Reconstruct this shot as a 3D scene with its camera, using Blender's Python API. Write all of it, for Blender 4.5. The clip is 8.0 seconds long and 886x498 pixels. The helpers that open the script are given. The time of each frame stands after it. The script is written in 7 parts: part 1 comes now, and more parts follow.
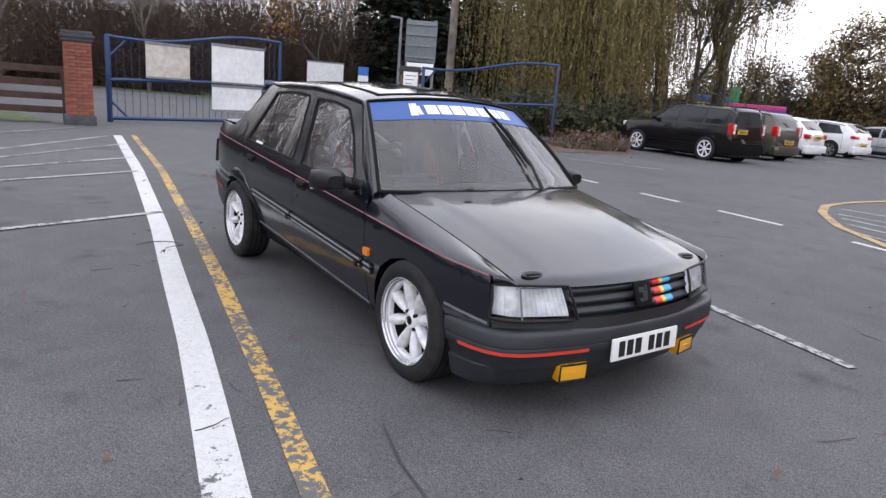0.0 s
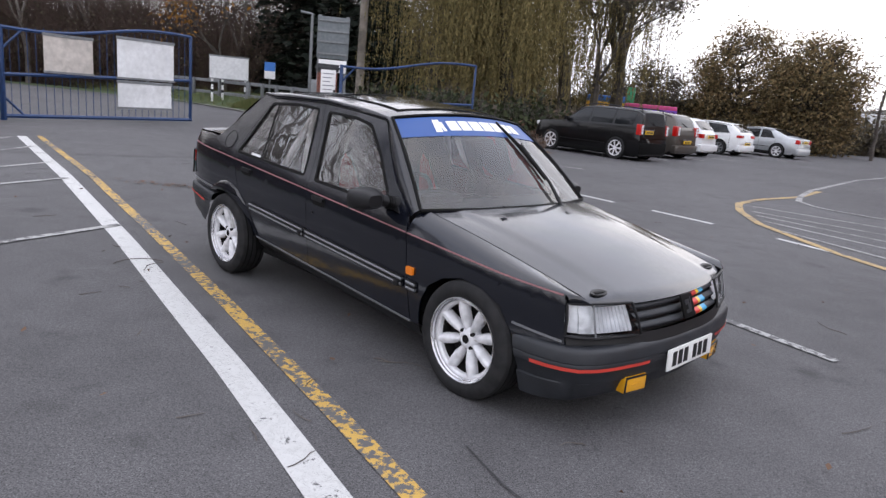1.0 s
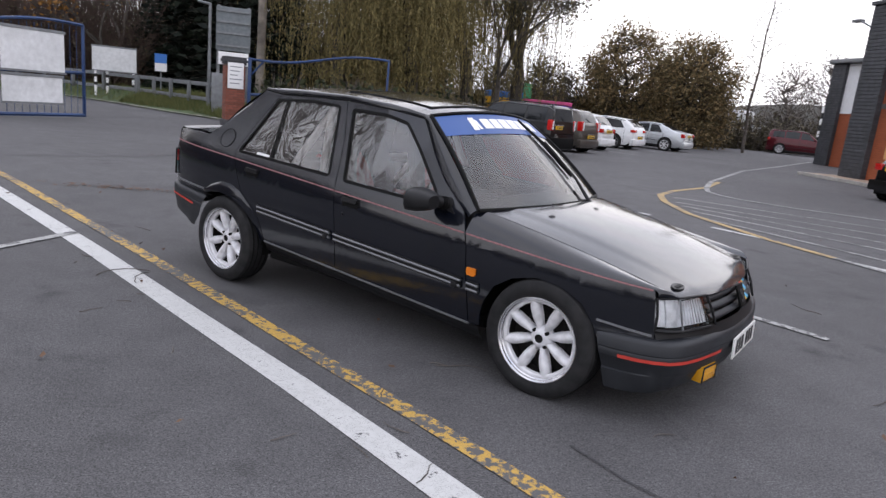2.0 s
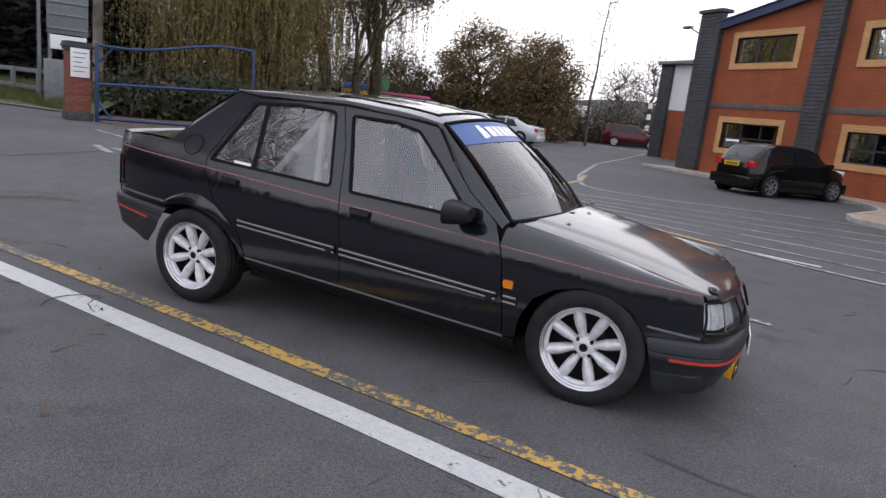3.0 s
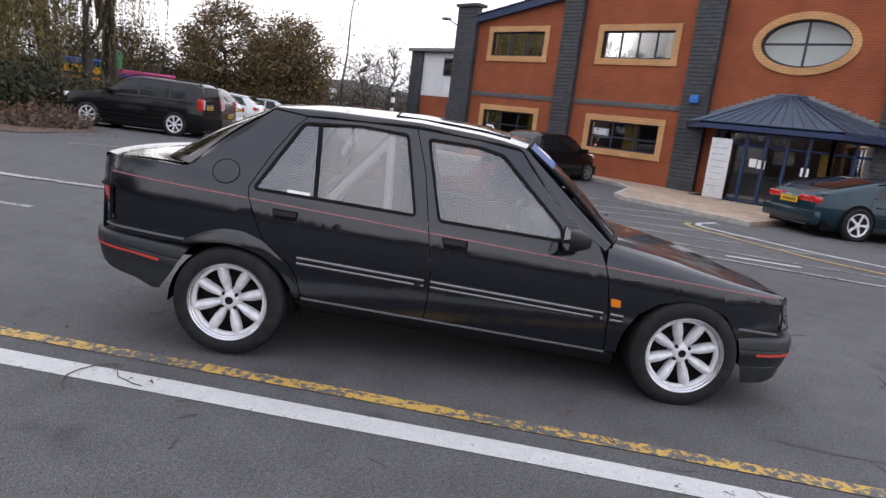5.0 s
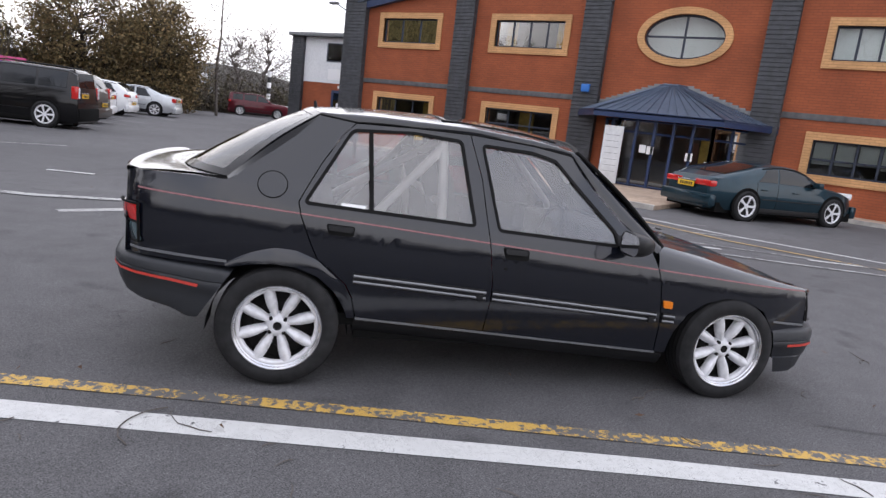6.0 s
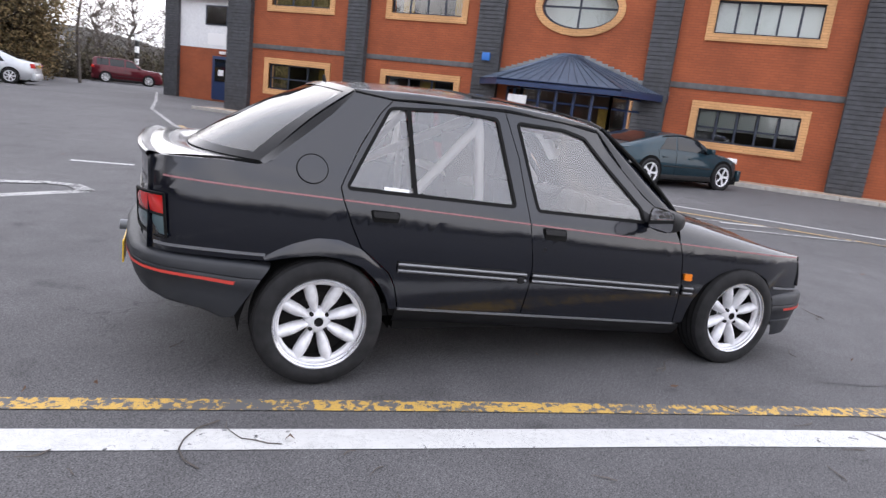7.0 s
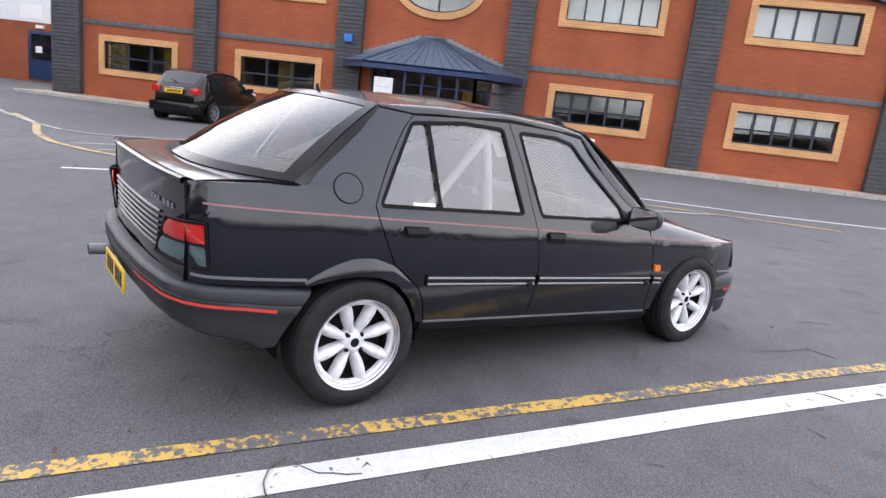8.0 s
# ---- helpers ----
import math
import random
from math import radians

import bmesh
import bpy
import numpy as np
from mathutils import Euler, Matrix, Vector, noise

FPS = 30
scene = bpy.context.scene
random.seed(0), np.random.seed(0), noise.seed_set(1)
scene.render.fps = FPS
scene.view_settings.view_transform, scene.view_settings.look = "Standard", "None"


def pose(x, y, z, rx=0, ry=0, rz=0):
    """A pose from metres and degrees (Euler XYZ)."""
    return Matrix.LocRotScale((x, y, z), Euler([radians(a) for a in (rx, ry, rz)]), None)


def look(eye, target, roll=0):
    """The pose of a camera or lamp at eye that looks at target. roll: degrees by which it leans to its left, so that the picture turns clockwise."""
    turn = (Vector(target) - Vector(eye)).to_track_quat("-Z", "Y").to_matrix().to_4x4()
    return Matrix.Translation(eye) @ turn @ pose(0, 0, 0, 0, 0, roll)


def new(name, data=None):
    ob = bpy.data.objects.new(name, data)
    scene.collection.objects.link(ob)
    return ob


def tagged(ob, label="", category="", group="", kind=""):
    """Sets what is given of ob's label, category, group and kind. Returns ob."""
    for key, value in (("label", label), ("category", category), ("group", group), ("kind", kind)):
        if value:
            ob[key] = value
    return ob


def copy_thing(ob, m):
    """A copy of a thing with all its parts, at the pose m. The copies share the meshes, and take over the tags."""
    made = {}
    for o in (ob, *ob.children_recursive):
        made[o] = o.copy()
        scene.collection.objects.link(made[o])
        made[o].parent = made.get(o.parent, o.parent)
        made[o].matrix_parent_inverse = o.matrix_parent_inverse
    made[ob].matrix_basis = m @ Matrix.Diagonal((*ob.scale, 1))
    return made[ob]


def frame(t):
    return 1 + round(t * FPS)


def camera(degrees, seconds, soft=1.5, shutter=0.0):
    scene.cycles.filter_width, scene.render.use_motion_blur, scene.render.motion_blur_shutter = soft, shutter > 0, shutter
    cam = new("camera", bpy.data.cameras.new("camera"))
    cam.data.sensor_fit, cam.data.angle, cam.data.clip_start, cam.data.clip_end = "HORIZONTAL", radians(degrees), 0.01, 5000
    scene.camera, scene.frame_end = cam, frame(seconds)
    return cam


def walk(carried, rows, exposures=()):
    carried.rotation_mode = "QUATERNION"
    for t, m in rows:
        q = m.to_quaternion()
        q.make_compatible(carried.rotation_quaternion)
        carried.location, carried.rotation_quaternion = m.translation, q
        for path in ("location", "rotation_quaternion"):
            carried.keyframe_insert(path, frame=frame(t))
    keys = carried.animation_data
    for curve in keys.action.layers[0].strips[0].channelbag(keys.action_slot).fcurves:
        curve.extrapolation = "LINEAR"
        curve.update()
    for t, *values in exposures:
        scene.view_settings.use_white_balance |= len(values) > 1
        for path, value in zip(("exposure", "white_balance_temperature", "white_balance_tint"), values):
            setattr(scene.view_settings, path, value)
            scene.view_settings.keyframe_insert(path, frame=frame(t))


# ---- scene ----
cam = camera(67.7, 8.0, soft=1.4, shutter=0.2)
PATH = [
    (0, (1.583, 2.184, 1.364), (1.267, 4.104, 0.903), 4.6),
    (0.5, (1.255, 2.164, 1.375), (1.084, 4.105, 0.923), 5.0),
    (1, (0.834, 2.094, 1.424), (0.821, 4.043, 0.975), 5.3),
    (1.2, (0.68, 2.089, 1.402), (0.738, 4.039, 0.958), 5.5),
    (2.3, (-0.306, 2.276, 1.358), (0.128, 4.181, 0.931), 5.7),
    (2.5, (-0.491, 2.326, 1.386), (0.04, 4.208, 0.965), 5.9),
    (3, (-0.908, 2.562, 1.35), (-0.154, 4.368, 0.94), 6.3),
    (3.5, (-1.338, 2.818, 1.37), (-0.417, 4.548, 0.975), 6.4),
    (4, (-1.82, 3.037, 1.387), (-0.747, 4.679, 0.997), 6.6),
    (4.5, (-2.152, 3.352, 1.358), (-0.918, 4.877, 0.97), 6.7),
    (4.7, (-2.269, 3.491, 1.373), (-0.963, 4.956, 0.99), 6.8),
    (5.8, (-2.892, 4.353, 1.357), (-1.279, 5.473, 0.977), 6.8),
    (6, (-2.952, 4.54, 1.364), (-1.307, 5.613, 0.986), 6.7),
    (6.5, (-3.096, 4.922, 1.337), (-1.37, 5.858, 0.955), 6.6),
    (7, (-3.204, 5.286, 1.322), (-1.401, 6.037, 0.892), 6.7),
    (7.5, (-3.327, 5.673, 1.356), (-1.449, 6.193, 0.907), 6.6),
    (8, (-3.466, 6.081, 1.391), (-1.54, 6.387, 0.95), 6.6),
]
EXPOSURES = [(t, stops, 6500, 15) for t, stops in ((0, 0.45), (1, 0.3), (2.5, 0.03), (3.5, -0.06), (4.5, 0.07), (6, 0.32), (6.5, 0.45), (7, 0.7), (8, 0.9))]
walk(cam, [(t, look(eye, target, roll)) for t, eye, target, roll in PATH], EXPOSURES)

# ---- light: overcast winter sky with a soft, low sun behind cloud ----
SUN_EL, SUN_ROT = 27.0, 50.0
world = bpy.data.worlds.new("overcast")
scene.world = world
world.use_nodes = True
wn = world.node_tree.nodes
wl = world.node_tree.links
sky = wn.new("ShaderNodeTexSky")
sky.sky_type = "NISHITA"
sky.sun_disc = False
sky.sun_elevation, sky.sun_rotation = radians(SUN_EL), radians(SUN_ROT)
sky.air_density, sky.dust_density, sky.ozone_density = 1.0, 6.0, 1.0
grey = wn.new("ShaderNodeHueSaturation")
grey.inputs["Saturation"].default_value = 0.18
wl.new(sky.outputs[0], grey.inputs["Color"])
# broken cloud: blue-grey and white banks
wco, wno = wn.new("ShaderNodeTexCoord"), wn.new("ShaderNodeTexNoise")
wno.inputs["Scale"].default_value, wno.inputs["Detail"].default_value = 3.2, 7.0
wl.new(wco.outputs["Generated"], wno.inputs["Vector"])
wra = wn.new("ShaderNodeMapRange")
wra.inputs["From Min"].default_value, wra.inputs["From Max"].default_value = 0.38, 0.62
wl.new(wno.outputs["Fac"], wra.inputs["Value"])
bank = wn.new("ShaderNodeMix")
bank.data_type = "RGBA"
# thinner and brighter towards the horizon, blue-grey overhead
wse, wel, high, low = wn.new("ShaderNodeSeparateXYZ"), wn.new("ShaderNodeMapRange"), wn.new("ShaderNodeMix"), wn.new("ShaderNodeMix")
wl.new(wco.outputs["Generated"], wse.inputs[0])
wl.new(wse.outputs["Z"], wel.inputs["Value"])
wel.interpolation_type = "SMOOTHSTEP"
wel.inputs["From Min"].default_value, wel.inputs["From Max"].default_value = 0.0, 0.75
for node, near_horizon, overhead, slot in ((low, (10.6, 11.0, 11.8, 1), (8.6, 9.5, 11.4, 1), 6), (high, (13.6, 13.5, 13.4, 1), (12.4, 12.8, 13.8, 1), 7)):
    node.data_type = "RGBA"
    node.inputs[6].default_value, node.inputs[7].default_value = near_horizon, overhead
    wl.new(wel.outputs[0], node.inputs["Factor"])
    wl.new(node.outputs[2], bank.inputs[slot])
wl.new(wra.outputs[0], bank.inputs["Factor"])
cloud = wn.new("ShaderNodeMix")
cloud.data_type = "RGBA"
cloud.inputs["Factor"].default_value = 0.95
wl.new(grey.outputs[0], cloud.inputs[6])
wl.new(bank.outputs[2], cloud.inputs[7])
wl.new(cloud.outputs[2], wn["Background"].inputs["Color"])
bgn = wn["Background"]
bgn.inputs["Strength"].default_value = 0.12
sun = new("sun", bpy.data.lights.new("sun", "SUN"))
sun.data.energy, sun.data.angle, sun.data.color = 0.6, radians(165), (1.0, 0.97, 0.93)
a_el, a_az = radians(SUN_EL), radians(SUN_ROT)
sun.matrix_world = look((0, 0, 30), (-math.sin(a_az) * 30, -math.cos(a_az) * 30, 30 - 30 * math.tan(a_el)))
scene.view_settings.exposure = 0.0


# ---- materials ----
def mat(name, rgb=(0.5, 0.5, 0.5), rough=0.6, metal=0.0, spec=0.5, coat=0.0, var=0.0, scale=8.0, bump=0.0, bscale=60.0, detail=5.0, rvar=0.0, stain=0.0, stain_rgb=(0.1, 0.09, 0.08), stain_scale=1.5, obj=0.0):
    """A Principled material with variation at two scales, stains and fine relief, in the object's own metres."""
    m = bpy.data.materials.new(name)
    m.use_nodes = True
    n, l = m.node_tree.nodes, m.node_tree.links
    b = n["Principled BSDF"]
    b.inputs["Base Color"].default_value = (*rgb, 1)
    b.inputs["Roughness"].default_value = rough
    b.inputs["Metallic"].default_value = metal
    b.inputs["Specular IOR Level"].default_value = spec
    b.inputs["Coat Weight"].default_value = coat
    b.inputs["Coat Roughness"].default_value = 0.04
    tc = n.new("ShaderNodeTexCoord")
    colour = None
    if var or stain or obj:
        rgbn = n.new("ShaderNodeRGB")
        rgbn.outputs[0].default_value = (*rgb, 1)
        colour = rgbn.outputs[0]
    if var:
        for k, amount in ((1.0, var), (0.13, var * 0.7)):
            t = n.new("ShaderNodeTexNoise")
            t.inputs["Scale"].default_value, t.inputs["Detail"].default_value = scale * k, detail
            l.new(tc.outputs["Object"], t.inputs["Vector"])
            r = n.new("ShaderNodeMapRange")
            r.inputs["From Min"].default_value, r.inputs["From Max"].default_value = 0.3, 0.7
            r.inputs["To Min"].default_value, r.inputs["To Max"].default_value = 1 - amount, 1 + amount
            l.new(t.outputs["Fac"], r.inputs["Value"])
            mx = n.new("ShaderNodeVectorMath")
            mx.operation = "SCALE"
            l.new(colour, mx.inputs[0])
            l.new(r.outputs[0], mx.inputs["Scale"])
            colour = mx.outputs[0]
    if obj:
        oi = n.new("ShaderNodeObjectInfo")
        r = n.new("ShaderNodeMapRange")
        r.inputs["To Min"].default_value, r.inputs["To Max"].default_value = 1 - obj, 1 + obj
        l.new(oi.outputs["Random"], r.inputs["Value"])
        mx = n.new("ShaderNodeVectorMath")
        mx.operation = "SCALE"
        l.new(colour, mx.inputs[0])
        l.new(r.outputs[0], mx.inputs["Scale"])
        colour = mx.outputs[0]
    if stain:
        t = n.new("ShaderNodeTexNoise")
        t.inputs["Scale"].default_value, t.inputs["Detail"].default_value = stain_scale, 8
        l.new(tc.outputs["Object"], t.inputs["Vector"])
        r = n.new("ShaderNodeMapRange")
        r.inputs["From Min"].default_value, r.inputs["From Max"].default_value = 0.5, 0.72
        r.inputs["To Max"].default_value = stain
        l.new(t.outputs["Fac"], r.inputs["Value"])
        mx = n.new("ShaderNodeMix")
        mx.data_type = "RGBA"
        l.new(r.outputs[0], mx.inputs["Factor"])
        l.new(colour, mx.inputs[6])
        mx.inputs[7].default_value = (*stain_rgb, 1)
        colour = mx.outputs[2]
    if colour is not None:
        l.new(colour, b.inputs["Base Color"])
    if rvar:
        t = n.new("ShaderNodeTexNoise")
        t.inputs["Scale"].default_value, t.inputs["Detail"].default_value = scale * 0.7, 6
        l.new(tc.outputs["Object"], t.inputs["Vector"])
        r = n.new("ShaderNodeMapRange")
        r.inputs["From Min"].default_value, r.inputs["From Max"].default_value = 0.3, 0.7
        r.inputs["To Min"].default_value, r.inputs["To Max"].default_value = max(0.02, rough - rvar), rough + rvar
        l.new(t.outputs["Fac"], r.inputs["Value"])
        l.new(r.outputs[0], b.inputs["Roughness"])
    if bump:
        t = n.new("ShaderNodeTexNoise")
        t.inputs["Scale"].default_value, t.inputs["Detail"].default_value = bscale, 4
        l.new(tc.outputs["Object"], t.inputs["Vector"])
        bp = n.new("ShaderNodeBump")
        bp.inputs["Strength"].default_value, bp.inputs["Distance"].default_value = bump, 0.01
        l.new(t.outputs["Fac"], bp.inputs["Height"])
        l.new(bp.outputs[0], b.inputs["Normal"])
    return m


def glass(name, tint=(0.7, 0.74, 0.74), rough=0.0, ior=1.5, haze=0.0, wavy=0.0):
    """A thin sheet of glass: it lets light straight through, tinted, and mirrors by Fresnel."""
    m = bpy.data.materials.new(name)
    m.use_nodes = True
    n, l = m.node_tree.nodes, m.node_tree.links
    n.remove(n["Principled BSDF"])
    tr, gl, mx, fr = n.new("ShaderNodeBsdfTransparent"), n.new("ShaderNodeBsdfGlossy"), n.new("ShaderNodeMixShader"), n.new("ShaderNodeFresnel")
    tr.inputs["Color"].default_value = (*tint, 1)
    gl.inputs["Roughness"].default_value = rough
    fr.inputs["IOR"].default_value = ior
    l.new(fr.outputs[0], mx.inputs[0])
    if wavy:
        # the slight ripple of a formed sheet
        wt, wb, wc = n.new("ShaderNodeTexNoise"), n.new("ShaderNodeBump"), n.new("ShaderNodeTexCoord")
        wt.inputs["Scale"].default_value, wt.inputs["Detail"].default_value = 5.0, 1.0
        wb.inputs["Strength"].default_value, wb.inputs["Distance"].default_value = wavy, 0.02
        l.new(wc.outputs["Object"], wt.inputs["Vector"])
        l.new(wt.outputs["Fac"], wb.inputs["Height"])
        l.new(wb.outputs[0], gl.inputs["Normal"])
    through_it = tr.outputs[0]
    if haze:
        # a faint pale diffuse film, uneven over the sheet
        df, hz = n.new("ShaderNodeBsdfDiffuse"), n.new("ShaderNodeMixShader")
        df.inputs["Color"].default_value = (0.68, 0.64, 0.62, 1)
        tc, t, r = n.new("ShaderNodeTexCoord"), n.new("ShaderNodeTexNoise"), n.new("ShaderNodeMapRange")
        t.inputs["Scale"].default_value, t.inputs["Detail"].default_value = 3.0, 6
        l.new(tc.outputs["Object"], t.inputs["Vector"])
        r.inputs["From Min"].default_value, r.inputs["From Max"].default_value = 0.3, 0.7
        r.inputs["To Min"].default_value, r.inputs["To Max"].default_value = haze * 0.6, haze * 1.4
        l.new(t.outputs["Fac"], r.inputs["Value"])
        l.new(r.outputs[0], hz.inputs[0])
        l.new(tr.outputs[0], hz.inputs[1])
        l.new(df.outputs[0], hz.inputs[2])
        through_it = hz.outputs[0]
    l.new(through_it, mx.inputs[1])
    l.new(gl.outputs[0], mx.inputs[2])
    l.new(mx.outputs[0], n["Material Output"].inputs[0])
    return m


def brickwork(name, rgb, rgb2, mortar, size=(0.225, 0.075), bump=0.5, squash=0.0):
    """Bonded bricks along the object's y (or x) and z."""
    m = mat(name, rgb, 0.85, bump=0.0)
    n, l = m.node_tree.nodes, m.node_tree.links
    b = n["Principled BSDF"]
    tc = n.new("ShaderNodeTexCoord")
    sep, comb, add = n.new("ShaderNodeSeparateXYZ"), n.new("ShaderNodeCombineXYZ"), n.new("ShaderNodeMath")
    l.new(tc.outputs["Object"], sep.inputs[0])
    l.new(sep.outputs[0], add.inputs[0])
    l.new(sep.outputs[1], add.inputs[1])
    l.new(add.outputs[0], comb.inputs[0])
    l.new(sep.outputs[2], comb.inputs[1])
    bt = n.new("ShaderNodeTexBrick")
    bt.inputs["Scale"].default_value = 1.0
    bt.inputs["Brick Width"].default_value, bt.inputs["Row Height"].default_value = size
    bt.inputs["Mortar Size"].default_value, bt.inputs["Mortar Smooth"].default_value = 0.006, 0.2
    bt.inputs["Color1"].default_value, bt.inputs["Color2"].default_value, bt.inputs["Mortar"].default_value = (*rgb, 1), (*rgb2, 1), (*mortar, 1)
    l.new(comb.outputs[0], bt.inputs["Vector"])
    t = n.new("ShaderNodeTexNoise")
    t.inputs["Scale"].default_value, t.inputs["Detail"].default_value = 0.9, 8
    l.new(tc.outputs["Object"], t.inputs["Vector"])
    r = n.new("ShaderNodeMapRange")
    r.inputs["From Min"].default_value, r.inputs["From Max"].default_value = 0.3, 0.7
    r.inputs["To Min"].default_value, r.inputs["To Max"].default_value = 0.82, 1.16
    l.new(t.outputs["Fac"], r.inputs["Value"])
    mx = n.new("ShaderNodeVectorMath")
    mx.operation = "SCALE"
    l.new(bt.outputs["Color"], mx.inputs[0])
    l.new(r.outputs[0], mx.inputs["Scale"])
    l.new(mx.outputs[0], b.inputs["Base Color"])
    inv = n.new("ShaderNodeMath")
    inv.operation = "SUBTRACT"
    inv.inputs[0].default_value = 1.0
    l.new(bt.outputs["Fac"], inv.inputs[1])
    bp = n.new("ShaderNodeBump")
    bp.inputs["Strength"].default_value, bp.inputs["Distance"].default_value = bump, 0.008
    l.new(inv.outputs[0], bp.inputs["Height"])
    l.new(bp.outputs[0], b.inputs["Normal"])
    return m


def worn_paint(name, rgb, under, cover=0.62, scale=9.0):
    """Road paint, worn through to the tarmac in flakes and cracks."""
    m = mat(name, rgb, 0.75)
    n, l = m.node_tree.nodes, m.node_tree.links
    b = n["Principled BSDF"]
    tc = n.new("ShaderNodeTexCoord")
    t, t2, v = n.new("ShaderNodeTexNoise"), n.new("ShaderNodeTexNoise"), n.new("ShaderNodeTexVoronoi")
    t.inputs["Scale"].default_value, t.inputs["Detail"].default_value, t.inputs["Roughness"].default_value = scale, 10, 0.72
    t2.inputs["Scale"].default_value, t2.inputs["Detail"].default_value = 1.4, 4
    v.feature = "DISTANCE_TO_EDGE"
    v.inputs["Scale"].default_value = 5.0
    warp = n.new("ShaderNodeVectorMath")
    l.new(tc.outputs["Object"], warp.inputs[0])
    l.new(t.outputs["Color"], warp.inputs[1])
    l.new(warp.outputs[0], v.inputs["Vector"])
    for k in (t, t2):
        l.new(tc.outputs["Object"], k.inputs["Vector"])
    add = n.new("ShaderNodeMath")
    add.operation = "MULTIPLY_ADD"
    add.inputs[1].default_value = 0.45
    l.new(t2.outputs["Fac"], add.inputs[0])
    l.new(t.outputs["Fac"], add.inputs[2])
    r = n.new("ShaderNodeMapRange")
    r.inputs["From Min"].default_value, r.inputs["From Max"].default_value = cover + 0.17, cover + 0.21
    l.new(add.outputs[0], r.inputs["Value"])
    crack = n.new("ShaderNodeMapRange")
    crack.inputs["From Min"].default_value, crack.inputs["From Max"].default_value = 0.006, 0.02
    crack.inputs["To Min"].default_value, crack.inputs["To Max"].default_value = 0.75, 0.0
    l.new(v.outputs["Distance"], crack.inputs["Value"])
    mxm = n.new("ShaderNodeMath")
    mxm.operation = "MAXIMUM"
    l.new(r.outputs[0], mxm.inputs[0])
    l.new(crack.outputs[0], mxm.inputs[1])
    dirt = n.new("ShaderNodeMix")
    dirt.data_type = "RGBA"
    l.new(t.outputs["Fac"], dirt.inputs["Factor"])
    dirt.inputs[6].default_value = (*[c * 0.72 for c in rgb], 1)
    dirt.inputs[7].default_value = (*[min(1, c * 1.2) for c in rgb], 1)
    mx = n.new("ShaderNodeMix")
    mx.data_type = "RGBA"
    l.new(mxm.outputs[0], mx.inputs["Factor"])
    l.new(dirt.outputs[2], mx.inputs[6])
    mx.inputs[7].default_value = (*under, 1)
    l.new(mx.outputs[2], b.inputs["Base Color"])
    return m


def tarmac(name):
    """Old tarmac: fine chippings, pale and dark patches, oil drips, hairline cracks."""
    m = mat(name, (0.1, 0.1, 0.1), 0.86, spec=0.35)
    n, l = m.node_tree.nodes, m.node_tree.links
    b = n["Principled BSDF"]
    tc = n.new("ShaderNodeTexCoord")

    def noise_tex(scale, detail, rough=0.5):
        t = n.new("ShaderNodeTexNoise")
        t.inputs["Scale"].default_value, t.inputs["Detail"].default_value, t.inputs["Roughness"].default_value = scale, detail, rough
        l.new(tc.outputs["Object"], t.inputs["Vector"])
        return t

    def ranged(sock, a, c, d, e):
        r = n.new("ShaderNodeMapRange")
        for key, val in (("From Min", a), ("From Max", c), ("To Min", d), ("To Max", e)):
            r.inputs[key].default_value = val
        l.new(sock, r.inputs["Value"])
        return r.outputs[0]

    def mul(a, c):
        k = n.new("ShaderNodeMath")
        k.operation = "MULTIPLY"
        l.new(a, k.inputs[0])
        l.new(c, k.inputs[1])
        return k.outputs[0]

    grain, chips, mid, big, drip = noise_tex(150, 3), noise_tex(48, 4, 0.75), noise_tex(3.2, 8, 0.62), noise_tex(0.22, 5), noise_tex(2.1, 2)
    f = mul(ranged(grain.outputs["Fac"], 0.3, 0.7, 0.35, 1.65), ranged(chips.outputs["Fac"], 0.35, 0.65, 0.74, 1.26))
    f = mul(f, ranged(mid.outputs["Fac"], 0.3, 0.7, 0.84, 1.13))
    f = mul(f, ranged(big.outputs["Fac"], 0.35, 0.65, 0.86, 1.14))
    f = mul(f, ranged(drip.outputs["Fac"], 0.63, 0.73, 1.0, 0.68))
    v = n.new("ShaderNodeTexVoronoi")
    v.feature = "DISTANCE_TO_EDGE"
    v.inputs["Scale"].default_value = 0.35
    warp = n.new("ShaderNodeVectorMath")
    l.new(tc.outputs["Object"], warp.inputs[0])
    l.new(mid.outputs["Color"], warp.inputs[1])
    l.new(warp.outputs[0], v.inputs["Vector"])
    gate_n = ranged(big.outputs["Fac"], 0.52, 0.58, 0.0, 1.0)
    crack = ranged(v.outputs["Distance"], 0.0, 0.005, 0.65, 0.0)
    f = mul(f, ranged(mul(crack, gate_n), 0, 1, 1, 0))
    mx = n.new("ShaderNodeVectorMath")
    mx.operation = "SCALE"
    mx.inputs[0].default_value = (0.09, 0.088, 0.091)
    l.new(f, mx.inputs["Scale"])
    l.new(mx.outputs[0], b.inputs["Base Color"])
    bp = n.new("ShaderNodeBump")
    bp.inputs["Strength"].default_value, bp.inputs["Distance"].default_value = 0.55, 0.006
    l.new(chips.outputs["Fac"], bp.inputs["Height"])
    l.new(bp.outputs[0], b.inputs["Normal"])
    return m


